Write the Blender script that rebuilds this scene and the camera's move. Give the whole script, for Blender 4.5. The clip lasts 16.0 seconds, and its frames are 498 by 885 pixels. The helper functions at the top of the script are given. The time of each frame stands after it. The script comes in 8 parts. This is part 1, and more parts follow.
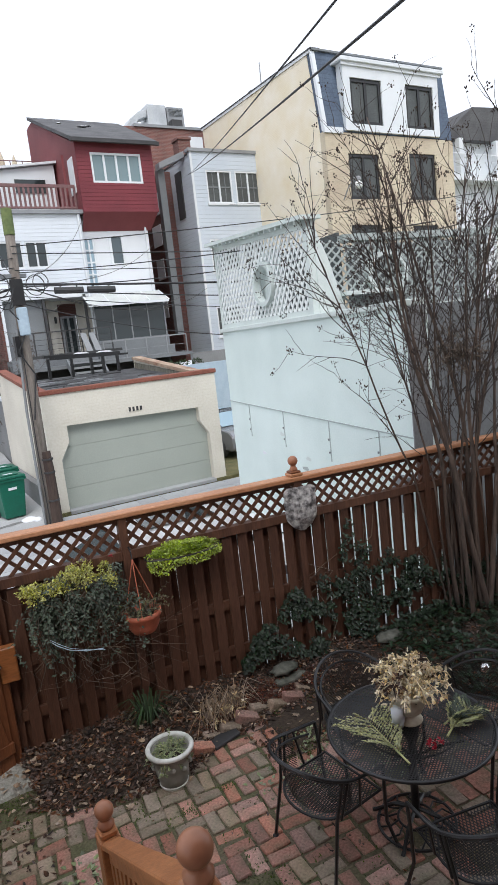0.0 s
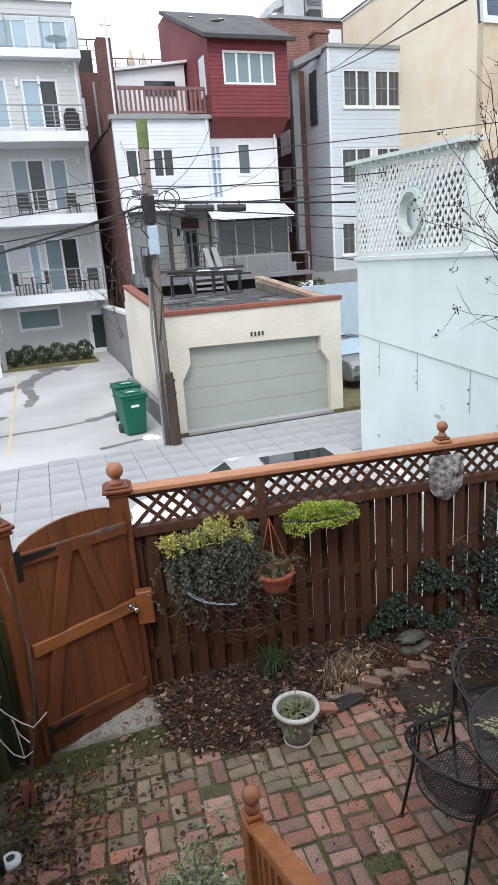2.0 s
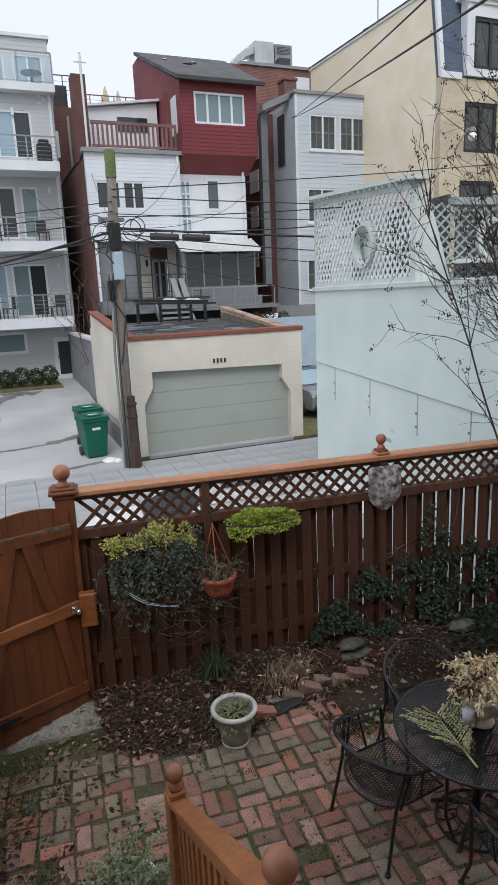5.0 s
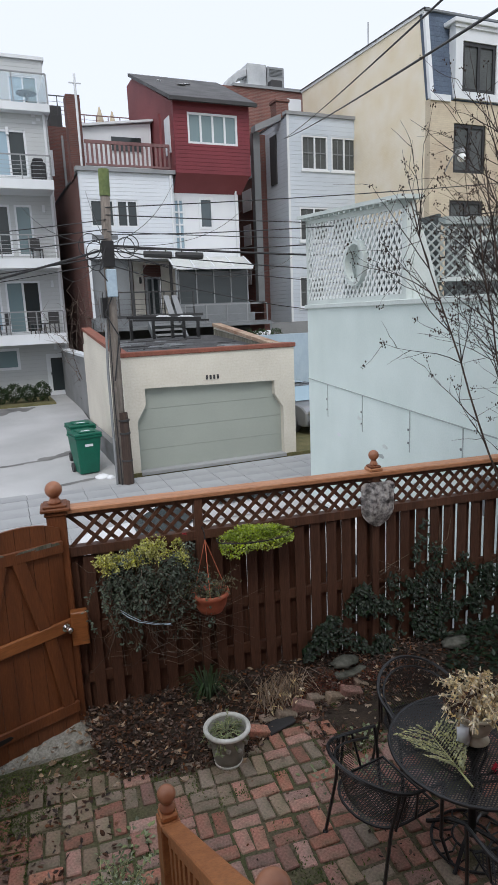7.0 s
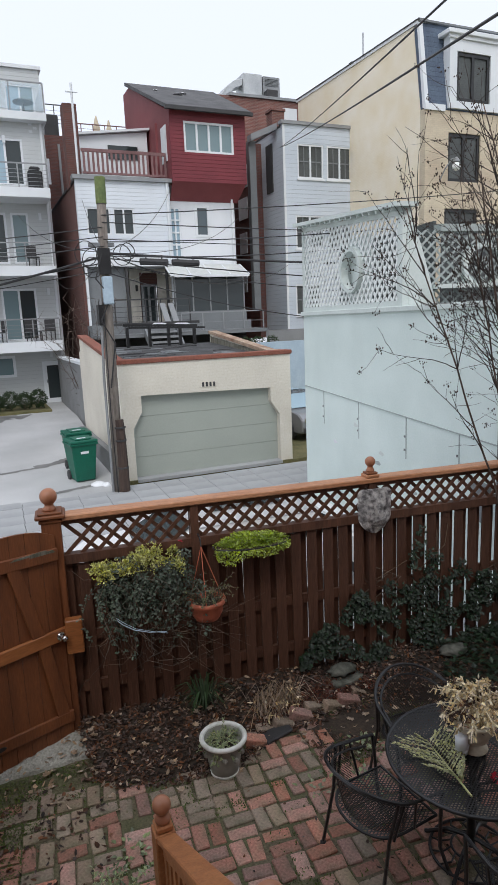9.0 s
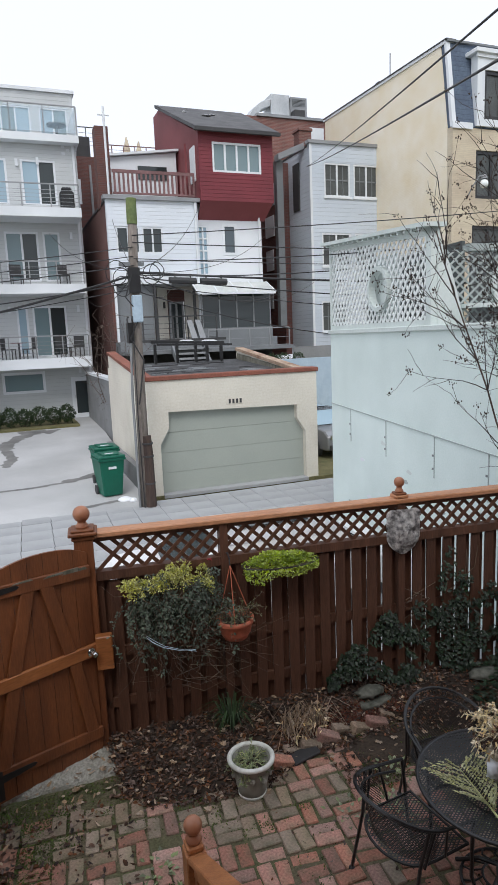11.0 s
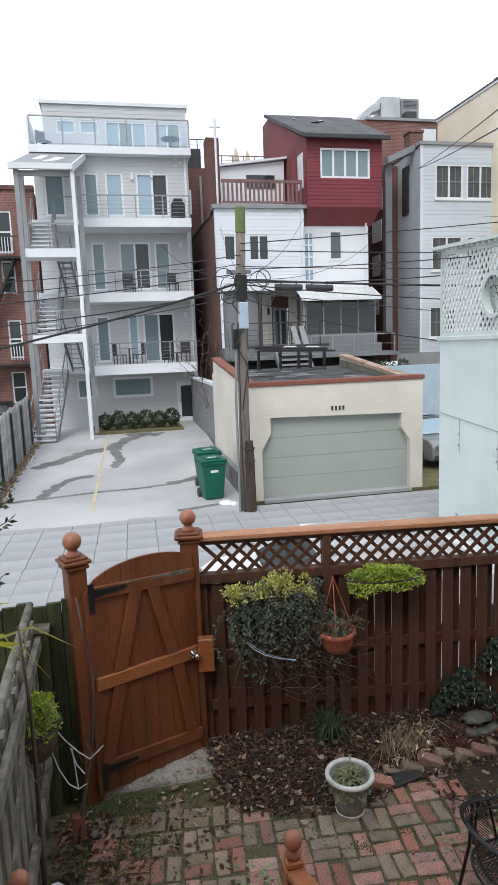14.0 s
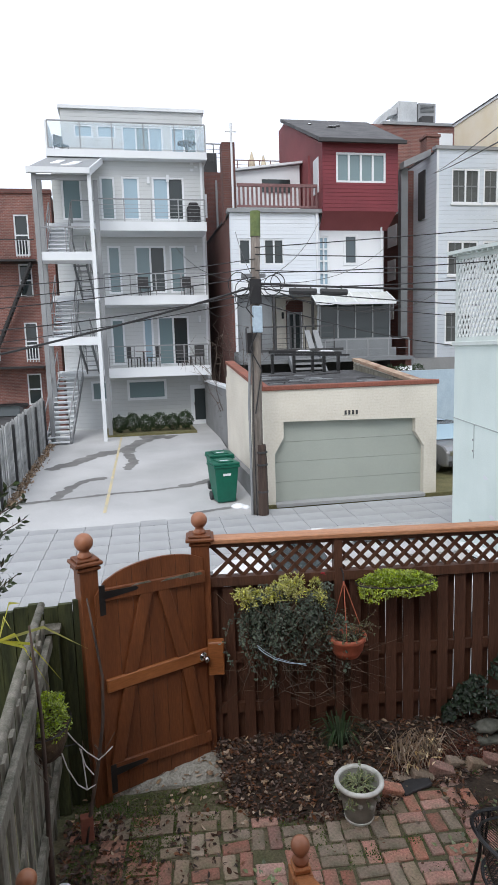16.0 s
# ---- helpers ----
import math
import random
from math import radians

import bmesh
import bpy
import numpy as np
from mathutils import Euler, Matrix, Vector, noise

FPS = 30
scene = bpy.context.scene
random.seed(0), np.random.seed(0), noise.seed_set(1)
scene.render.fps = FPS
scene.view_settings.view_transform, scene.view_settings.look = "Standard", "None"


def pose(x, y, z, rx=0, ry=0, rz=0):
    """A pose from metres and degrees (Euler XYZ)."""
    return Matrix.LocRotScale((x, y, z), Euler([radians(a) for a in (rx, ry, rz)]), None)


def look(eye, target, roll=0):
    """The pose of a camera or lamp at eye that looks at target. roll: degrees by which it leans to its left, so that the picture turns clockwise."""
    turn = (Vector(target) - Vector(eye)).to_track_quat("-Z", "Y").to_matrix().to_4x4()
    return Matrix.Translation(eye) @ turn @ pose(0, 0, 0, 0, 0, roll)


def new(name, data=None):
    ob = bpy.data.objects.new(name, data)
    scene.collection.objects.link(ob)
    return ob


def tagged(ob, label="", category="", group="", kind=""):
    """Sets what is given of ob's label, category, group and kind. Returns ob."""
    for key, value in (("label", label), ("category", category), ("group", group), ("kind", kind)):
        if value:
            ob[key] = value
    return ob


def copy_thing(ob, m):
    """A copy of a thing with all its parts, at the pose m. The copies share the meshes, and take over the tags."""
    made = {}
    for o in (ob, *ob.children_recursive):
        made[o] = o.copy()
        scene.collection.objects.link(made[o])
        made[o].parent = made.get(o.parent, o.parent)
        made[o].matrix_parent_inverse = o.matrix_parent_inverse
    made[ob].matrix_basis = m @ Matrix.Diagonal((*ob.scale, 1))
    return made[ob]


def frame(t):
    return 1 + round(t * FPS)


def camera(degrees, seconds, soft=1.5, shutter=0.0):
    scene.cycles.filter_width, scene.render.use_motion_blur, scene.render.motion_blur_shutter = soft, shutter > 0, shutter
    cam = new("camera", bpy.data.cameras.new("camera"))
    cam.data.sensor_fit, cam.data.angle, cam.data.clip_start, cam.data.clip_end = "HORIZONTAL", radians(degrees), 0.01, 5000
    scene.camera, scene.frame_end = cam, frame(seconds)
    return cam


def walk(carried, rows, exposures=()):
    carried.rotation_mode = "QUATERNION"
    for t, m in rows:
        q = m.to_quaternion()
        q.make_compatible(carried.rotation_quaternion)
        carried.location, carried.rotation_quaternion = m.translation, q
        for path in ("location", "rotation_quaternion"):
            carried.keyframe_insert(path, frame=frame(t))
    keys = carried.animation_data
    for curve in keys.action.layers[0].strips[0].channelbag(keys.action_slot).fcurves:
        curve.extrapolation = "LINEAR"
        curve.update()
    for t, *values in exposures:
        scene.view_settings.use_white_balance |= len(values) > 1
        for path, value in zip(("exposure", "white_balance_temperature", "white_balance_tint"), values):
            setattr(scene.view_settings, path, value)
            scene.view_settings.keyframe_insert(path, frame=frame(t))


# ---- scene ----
cam = camera(43.1, 16.0, soft=0.8)
PATH = [
    (0, (0.039, 1.576, 3.254), (1.0, 3.3, 2.93), -6.4),
    (0.5, (-0.026, 1.731, 3.299), (0.832, 3.484, 2.866), -4.3),
    (1, (-0.034, 1.833, 3.333), (0.721, 3.622, 2.855), -4.3),
    (1.5, (-0.011, 1.928, 3.538), (0.668, 3.734, 3.013), -4.5),
    (2, (-0.097, 2.005, 3.586), (0.523, 3.825, 3.033), -4.3),
    (2.5, (-0.077, 1.971, 3.528), (0.554, 3.786, 2.973), -3.1),
    (3, (-0.014, 1.768, 3.396), (0.67, 3.576, 2.882), -2.8),
    (3.5, (-0.012, 1.737, 3.404), (0.698, 3.54, 2.911), -2.4),
    (4, (-0.01, 1.728, 3.407), (0.707, 3.532, 2.924), -2.4),
    (6.5, (-0.016, 1.71, 3.416), (0.734, 3.517, 3.002), -2.4),
    (7, (-0.012, 1.712, 3.413), (0.744, 3.519, 3.007), -2.4),
    (7.5, (-0.004, 1.715, 3.407), (0.759, 3.52, 3.007), -2.5),
    (8, (-0.007, 1.722, 3.404), (0.761, 3.526, 3.009), -2.4),
    (8.5, (-0.002, 1.722, 3.406), (0.77, 3.526, 3.017), -2.4),
    (9, (-0.003, 1.729, 3.399), (0.766, 3.535, 3.016), -2.4),
    (11.5, (-0.087, 1.703, 3.475), (0.553, 3.571, 3.157), -2.1),
    (12, (-0.108, 1.714, 3.494), (0.413, 3.62, 3.18), -2.2),
    (12.5, (-0.097, 1.727, 3.473), (0.374, 3.646, 3.169), -2.3),
    (13, (-0.104, 1.724, 3.483), (0.341, 3.65, 3.179), -2.3),
    (13.5, (-0.109, 1.747, 3.47), (0.314, 3.678, 3.167), -2.2),
    (14, (-0.105, 1.749, 3.469), (0.3, 3.683, 3.166), -2.2),
    (14.5, (-0.097, 1.747, 3.467), (0.292, 3.686, 3.168), -2.1),
    (15, (-0.104, 1.736, 3.477), (0.278, 3.677, 3.179), -2.0),
    (15.5, (-0.11, 1.743, 3.465), (0.265, 3.685, 3.172), -1.9),
    (16, (-0.097, 1.747, 3.465), (0.268, 3.691, 3.175), -1.8),
]
EXPOSURES = [(0, 0.28), (1, 0.28), (2, 0.48), (2.5, 0.3), (3.0, -0.08), (3.5, -0.1), (4, -0.1), (6.5, -0.09), (9, -0.06), (11.5, 0.1), (12.5, 0.19), (16, 0.19)]
walk(cam, [(t, look(eye, target, roll)) for t, eye, target, roll in PATH], EXPOSURES)

# ---- world and light: a bright, thinly overcast sky ----
world = bpy.data.worlds.new("sky")
scene.world = world
world.use_nodes = True
wn, wl = world.node_tree.nodes, world.node_tree.links
sky = wn.new("ShaderNodeTexSky")
sky.sky_type, sky.sun_disc, sky.sun_elevation, sky.sun_rotation = "NISHITA", False, radians(48), radians(205)
sky.dust_density, sky.air_density = 4.0, 1.0
veil = wn.new("ShaderNodeMixRGB")
veil.inputs["Fac"].default_value = 0.82
veil.inputs["Color2"].default_value = (10.15, 10.75, 11.95, 1)
wl.new(sky.outputs[0], veil.inputs["Color1"])
wl.new(veil.outputs[0], wn["Background"].inputs["Color"])
wn["Background"].inputs["Strength"].default_value = 0.11
sun = new("sun", bpy.data.lights.new("sun", "SUN"))
sun.data.energy, sun.data.angle, sun.data.color = 1.3, radians(25), (1.0, 0.985, 0.965)
sun.matrix_basis = look((-6, -13, 17), (0, 0, 0))


# ---- materials ----
def rgb(c):
    return (c[0], c[1], c[2], 1.0)


def material(name, col, col2=None, rough=0.7, metal=0.0, grain=30.0, patch=2.0, bump=0.2, vary=0.25, stretch=(1, 1, 1), island=False, spec=0.5, spread=1.0):
    """A surface with colour variation at two scales, fine relief and, for loose pieces, a shade of its own."""
    m = bpy.data.materials.new(name)
    m.use_nodes = True
    n, l = m.node_tree.nodes, m.node_tree.links
    p = n["Principled BSDF"]
    tc, mp = n.new("ShaderNodeTexCoord"), n.new("ShaderNodeMapping")
    mp.inputs["Scale"].default_value = stretch
    l.new(tc.outputs["Object"], mp.inputs[0])
    big, small = n.new("ShaderNodeTexNoise"), n.new("ShaderNodeTexNoise")
    for node, s, d in ((big, patch, 4), (small, grain, 5)):
        l.new(mp.outputs[0], node.inputs["Vector"])
        node.inputs["Scale"].default_value, node.inputs["Detail"].default_value = s, d
    ramp = n.new("ShaderNodeValToRGB")
    ramp.color_ramp.elements[0].position, ramp.color_ramp.elements[1].position = 0.35, 0.68
    ramp.color_ramp.elements[0].color = rgb(col)
    ramp.color_ramp.elements[1].color = rgb(col2 or [c * (1 - vary) for c in col])
    l.new(big.outputs["Fac"], ramp.inputs[0])
    ov = n.new("ShaderNodeMixRGB")
    ov.blend_type = "OVERLAY"
    ov.inputs["Fac"].default_value = min(1.0, vary * 1.6)
    l.new(ramp.outputs[0], ov.inputs["Color1"])
    l.new(small.outputs["Fac"], ov.inputs["Color2"])
    last = ov.outputs[0]
    if island:
        src = n.new("ShaderNodeNewGeometry").outputs["Random Per Island"] if island == "island" else n.new("ShaderNodeObjectInfo").outputs["Random"]
        hs, mr, mr2 = n.new("ShaderNodeHueSaturation"), n.new("ShaderNodeMapRange"), n.new("ShaderNodeMapRange")
        mr.inputs["To Min"].default_value, mr.inputs["To Max"].default_value = 1 - 0.45 * spread, 1 + 0.4 * spread
        mr2.inputs["To Min"].default_value, mr2.inputs["To Max"].default_value = 1 - 0.3 * spread, 1 + 0.2 * spread
        l.new(src, mr.inputs[0])
        l.new(mr.outputs[0], hs.inputs["Value"])
        ml = n.new("ShaderNodeMath")
        ml.operation = "FRACT"
        mm = n.new("ShaderNodeMath")
        mm.operation = "MULTIPLY"
        mm.inputs[1].default_value = 7.3
        l.new(src, mm.inputs[0])
        l.new(mm.outputs[0], ml.inputs[0])
        l.new(ml.outputs[0], mr2.inputs[0])
        l.new(mr2.outputs[0], hs.inputs["Saturation"])
        l.new(last, hs.inputs["Color"])
        last = hs.outputs[0]
    l.new(last, p.inputs["Base Color"])
    p.inputs["Roughness"].default_value, p.inputs["Metallic"].default_value = rough, metal
    p.inputs["Specular IOR Level"].default_value = spec
    if bump:
        b = n.new("ShaderNodeBump")
        b.inputs["Strength"].default_value, b.inputs["Distance"].default_value = bump, 0.01
        l.new(small.outputs["Fac"], b.inputs["Height"])
        l.new(b.outputs[0], p.inputs["Normal"])
    return m


def banded(m, period, depth=0.6, axis="Z", dark=0.75):
    """Adds the laps of boards, or courses, at a true period along one axis."""
    n, l = m.node_tree.nodes, m.node_tree.links
    p = n["Principled BSDF"]
    tc, sep = n.new("ShaderNodeTexCoord"), n.new("ShaderNodeSeparateXYZ")
    l.new(tc.outputs["Object"], sep.inputs[0])
    d, f = n.new("ShaderNodeMath"), n.new("ShaderNodeMath")
    d.operation, f.operation = "DIVIDE", "FRACT"
    d.inputs[1].default_value = period
    l.new(sep.outputs[axis], d.inputs[0])
    l.new(d.outputs[0], f.inputs[0])
    r = n.new("ShaderNodeValToRGB")
    r.color_ramp.elements[0].color, r.color_ramp.elements[1].color = (0, 0, 0, 1), (1, 1, 1, 1)
    r.color_ramp.elements[0].position, r.color_ramp.elements[1].position = 0.0, 0.14
    l.new(f.outputs[0], r.inputs[0])
    b = n.new("ShaderNodeBump")
    b.inputs["Strength"].default_value, b.inputs["Distance"].default_value = depth, 0.02
    l.new(r.outputs[0], b.inputs["Height"])
    old = p.inputs["Normal"].links
    if old:
        l.new(old[0].from_socket, b.inputs["Normal"])
    l.new(b.outputs[0], p.inputs["Normal"])
    mx = n.new("ShaderNodeMixRGB")
    mx.blend_type = "MULTIPLY"
    mx.inputs["Fac"].default_value = 1.0
    inv = n.new("ShaderNodeMapRange")
    inv.inputs["To Min"].default_value, inv.inputs["To Max"].default_value = dark, 1.0
    l.new(r.outputs[0], inv.inputs[0])
    src = p.inputs["Base Color"].links[0].from_socket
    l.new(src, mx.inputs["Color1"])
    l.new(inv.outputs[0], mx.inputs["Color2"])
    l.new(mx.outputs[0], p.inputs["Base Color"])
    return m


def bricked(name, c1, c2, mortar, rough=0.85):
    """Far brickwork, too small to be told apart, in two directions of wall."""
    m = bpy.data.materials.new(name)
    m.use_nodes = True
    n, l = m.node_tree.nodes, m.node_tree.links
    p = n["Principled BSDF"]
    tc, sep, add, com = n.new("ShaderNodeTexCoord"), n.new("ShaderNodeSeparateXYZ"), n.new("ShaderNodeMath"), n.new("ShaderNodeCombineXYZ")
    l.new(tc.outputs["Object"], sep.inputs[0])
    l.new(sep.outputs["X"], add.inputs[0])
    l.new(sep.outputs["Y"], add.inputs[1])
    l.new(add.outputs[0], com.inputs["X"])
    l.new(sep.outputs["Z"], com.inputs["Y"])
    bt = n.new("ShaderNodeTexBrick")
    l.new(com.outputs[0], bt.inputs["Vector"])
    bt.inputs["Color1"].default_value, bt.inputs["Color2"].default_value, bt.inputs["Mortar"].default_value = rgb(c1), rgb(c2), rgb(mortar)
    bt.inputs["Scale"].default_value, bt.inputs["Mortar Size"].default_value = 1.0, 0.008
    bt.inputs["Brick Width"].default_value, bt.inputs["Row Height"].default_value = 0.215, 0.075
    no = n.new("ShaderNodeTexNoise")
    no.inputs["Scale"].default_value, no.inputs["Detail"].default_value = 0.8, 5
    l.new(tc.outputs["Object"], no.inputs["Vector"])
    ov = n.new("ShaderNodeMixRGB")
    ov.blend_type = "OVERLAY"
    ov.inputs["Fac"].default_value = 0.5
    l.new(bt.outputs["Color"], ov.inputs["Color1"])
    l.new(no.outputs["Fac"], ov.inputs["Color2"])
    l.new(ov.outputs[0], p.inputs["Base Color"])
    p.inputs["Roughness"].default_value = rough
    b = n.new("ShaderNodeBump")
    b.inputs["Strength"].default_value, b.inputs["Distance"].default_value = 0.4, 0.01
    l.new(bt.outputs["Fac"], b.inputs["Height"])
    b.invert = True
    l.new(b.outputs[0], p.inputs["Normal"])
    return m


def glass(name, col=(0.05, 0.06, 0.065), rough=0.05):
    m = bpy.data.materials.new(name)
    m.use_nodes = True
    p = m.node_tree.nodes["Principled BSDF"]
    p.inputs["Base Color"].default_value, p.inputs["Roughness"].default_value = rgb(col), rough
    p.inputs["Specular IOR Level"].default_value = 0.5
    return m


M = {}
M["fence"] = material("fence_stain", (0.068, 0.028, 0.016), (0.115, 0.05, 0.028), 0.6, grain=14, patch=1.4, bump=0.25, stretch=(6, 6, 0.7), vary=0.35)
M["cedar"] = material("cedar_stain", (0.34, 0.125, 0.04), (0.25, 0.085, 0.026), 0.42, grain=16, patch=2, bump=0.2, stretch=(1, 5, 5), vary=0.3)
# lighter tan cedar, with the sky's sheen on the rail put into its colour
M["caprail"] = material("pale_cedar_sheen", (0.50, 0.25, 0.135), (0.38, 0.165, 0.075), 0.5, grain=16, patch=2, bump=0.25, stretch=(1, 5, 5), vary=0.35)
M["gate"] = material("gate_stain", (0.19, 0.062, 0.02), (0.125, 0.04, 0.014), 0.55, grain=16, patch=1.2, bump=0.2, stretch=(6, 6, 0.8), vary=0.3)
M["rail"] = material("rail_stain", (0.40, 0.16, 0.06), (0.30, 0.11, 0.04), 0.5, grain=18, patch=3, bump=0.15, stretch=(5, 0.9, 5), vary=0.25)
M["finial"] = material("finial_stain", (0.37, 0.16, 0.085), (0.26, 0.10, 0.052), 0.4, grain=25, patch=6, bump=0.08, vary=0.15)
M["grey_wood"] = material("weathered_wood", (0.23, 0.215, 0.18), (0.10, 0.10, 0.072), 0.9, grain=18, patch=2.5, bump=0.5, stretch=(6, 6, 0.7), vary=0.4)
M["greyboard"] = material("silvered_board", (0.36, 0.37, 0.37), (0.24, 0.25, 0.25), 0.9, grain=16, patch=1.5, bump=0.4, stretch=(6, 6, 0.7), vary=0.3, island=True, spread=0.5)
M["green_wood"] = material("mossy_wood", (0.062, 0.070, 0.024), (0.026, 0.034, 0.014), 0.9, grain=18, patch=3, bump=0.4, stretch=(5, 5, 0.7), vary=0.4)
M["soil"] = material("soil", (0.028, 0.02, 0.014), (0.06, 0.042, 0.028), 0.95, grain=40, patch=3, bump=0.8, vary=0.5)
M["moss"] = material("moss_soil", (0.085, 0.092, 0.04), (0.15, 0.118, 0.08), 0.95, grain=60, patch=3, bump=0.8, vary=0.5)
M["brick"] = material("paving_brick", (0.43, 0.205, 0.157), (0.285, 0.182, 0.13), 0.88, grain=55, patch=8, bump=0.6, vary=0.5, island=True, spread=0.75)
M["oldbrick"] = material("mossy_brick", (0.325, 0.24, 0.182), (0.21, 0.185, 0.122), 0.92, grain=50, patch=7, bump=0.5, vary=0.4, island=True, spread=0.5)
M["litter"] = material("leaf_litter", (0.15, 0.075, 0.046), (0.045, 0.026, 0.018), 0.85, grain=30, patch=9, bump=0.2, vary=0.4, island="island", spread=1.7)
M["mulch"] = material("red_mulch", (0.20, 0.062, 0.038), (0.11, 0.036, 0.024), 0.9, grain=30, patch=6, bump=0, vary=0.3, island="island")
M["concrete"] = material("alley_concrete", (0.40, 0.41, 0.42), (0.33, 0.34, 0.35), 0.85, grain=60, patch=0.6, bump=0.2, vary=0.18)
M["slab"] = material("paver_concrete", (0.38, 0.39, 0.40), (0.30, 0.31, 0.32), 0.85, grain=60, patch=0.9, bump=0.2, vary=0.2, island=True, spread=0.12)
M["lot"] = material("lot_concrete", (0.50, 0.505, 0.51), (0.37, 0.375, 0.38), 0.85, grain=50, patch=0.35, bump=0.2, vary=0.2)
M["crack"] = material("tar_seal", (0.14, 0.14, 0.138), (0.215, 0.213, 0.208), 0.85, grain=30, patch=1.5, bump=0.2)
M["yellow"] = material("yellow_paint", (0.60, 0.50, 0.28), (0.45, 0.42, 0.33), 0.7, grain=25, patch=3)
M["cream"] = banded(material("cream_painted_block", (0.74, 0.70, 0.61), (0.64, 0.60, 0.52), 0.75, grain=20, patch=0.8, bump=0.25, vary=0.16), 0.075, 0.22, dark=0.965)
M["gdoor"] = material("grey_green_door", (0.37, 0.40, 0.36), (0.33, 0.36, 0.325), 0.6, grain=40, patch=0.7, bump=0.05, vary=0.1)
M["wornboard"] = material("bleached_board", (0.46, 0.36, 0.27), (0.26, 0.15, 0.10), 0.9, grain=16, patch=3, bump=0.4, vary=0.4)
M["terracotta"] = material("red_coping", (0.27, 0.09, 0.06), (0.2, 0.075, 0.05), 0.8, grain=25, patch=2, vary=0.25)
M["tar"] = material("tar_roof", (0.035, 0.037, 0.04), (0.09, 0.09, 0.095), 0.9, grain=12, patch=1.5, vary=0.4)
# dark tone that paints the shade seen through the roof lattice
M["gapshade"] = material("painted_gap_shade", (0.11, 0.125, 0.125), (0.08, 0.092, 0.092), 0.85, grain=30, patch=1.2, vary=0.2)
M["mint"] = material("mint_painted_stucco", (0.73, 0.825, 0.80), (0.65, 0.745, 0.72), 0.85, grain=35, patch=0.9, bump=0.35, vary=0.12)
M["mint_trim"] = material("mint_trim", (0.66, 0.72, 0.70), (0.56, 0.62, 0.60), 0.7, grain=30, patch=1, bump=0.1, vary=0.15)
M["seam"] = material("grey_seam_and_shade", (0.42, 0.47, 0.46), (0.34, 0.39, 0.38), 0.7, grain=30, patch=3, vary=0.15)
M["white_lattice"] = material("white_lattice", (0.84, 0.87, 0.86), (0.78, 0.82, 0.81), 0.6, grain=30, patch=1, bump=0.05, vary=0.08)
M["white"] = material("white_paint", (0.76, 0.79, 0.82), (0.68, 0.71, 0.74), 0.6, grain=25, patch=0.7, bump=0.05, vary=0.08)
M["siding"] = banded(material("white_siding", (0.74, 0.785, 0.84), (0.67, 0.715, 0.77), 0.65, grain=25, patch=0.5, bump=0.05, vary=0.1), 0.16, 0.5, dark=0.86)
M["bluesiding"] = banded(material("pale_blue_siding", (0.60, 0.66, 0.73), (0.53, 0.59, 0.66), 0.65, grain=25, patch=0.5, bump=0.05, vary=0.12), 0.2, 0.5, dark=0.84)
M["creamwall"] = material("cream_stucco", (0.72, 0.69, 0.62), (0.62, 0.59, 0.53), 0.85, grain=40, patch=0.8, bump=0.2, vary=0.15)
M["awning"] = material("clouded_plastic", (0.62, 0.64, 0.62), (0.5, 0.53, 0.52), 0.5, grain=12, patch=1.2, bump=0.05, vary=0.2)
M["stucco"] = material("white_stucco", (0.74, 0.765, 0.80), (0.66, 0.685, 0.72), 0.85, grain=40, patch=0.5, bump=0.2, vary=0.12)
M["grey_siding"] = banded(material("grey_siding", (0.565, 0.59, 0.60), (0.515, 0.54, 0.55), 0.65, grain=25, patch=0.5, bump=0.05, vary=0.08), 0.18, 0.5, dark=0.84)
M["red_siding"] = banded(material("red_siding", (0.20, 0.030, 0.042), (0.16, 0.024, 0.034), 0.6, grain=25, patch=0.6, bump=0.05, vary=0.12), 0.16, 0.6, dark=0.6)
M["red_plain"] = material("red_board", (0.21, 0.05, 0.055), (0.17, 0.035, 0.04), 0.7, grain=25, patch=0.8, vary=0.12)
M["shingle"] = banded(material("dark_shingle", (0.075, 0.075, 0.08), (0.12, 0.12, 0.125), 0.9, grain=18, patch=1.2, vary=0.3), 0.14, 0.4, dark=0.8)
M["deckwood"] = material("faded_red_wood", (0.22, 0.12, 0.12), (0.16, 0.085, 0.085), 0.8, grain=20, patch=2, vary=0.25)
M["mossstone"] = material("mossy_stone", (0.15, 0.15, 0.125), (0.045, 0.05, 0.036), 0.95, grain=22, patch=8, bump=0.9, vary=0.4)
M["mosstuft"] = material("joint_moss", (0.055, 0.10, 0.014), (0.095, 0.11, 0.03), 0.95, grain=25, patch=5, bump=0, vary=0.4, island="island")
M["redbrick"] = bricked("red_brick", (0.23, 0.09, 0.072), (0.155, 0.068, 0.058), (0.27, 0.20, 0.18))
M["darkbrick"] = bricked("old_red_brick", (0.15, 0.055, 0.045), (0.11, 0.045, 0.04), (0.13, 0.1, 0.09))
M["tanbrick"] = bricked("buff_brick", (0.60, 0.515, 0.385), (0.55, 0.47, 0.355), (0.52, 0.445, 0.34))
M["tanplain"] = bricked("cream_painted_brick", (0.85, 0.765, 0.61), (0.83, 0.745, 0.59), (0.81, 0.725, 0.57))
M["slate"] = banded(material("blue_slate", (0.10, 0.135, 0.19), (0.075, 0.10, 0.15), 0.8, grain=14, patch=1.5, vary=0.3), 0.2, 0.5, dark=0.75)
M["glass"] = glass("window_glass", (0.035, 0.045, 0.047))
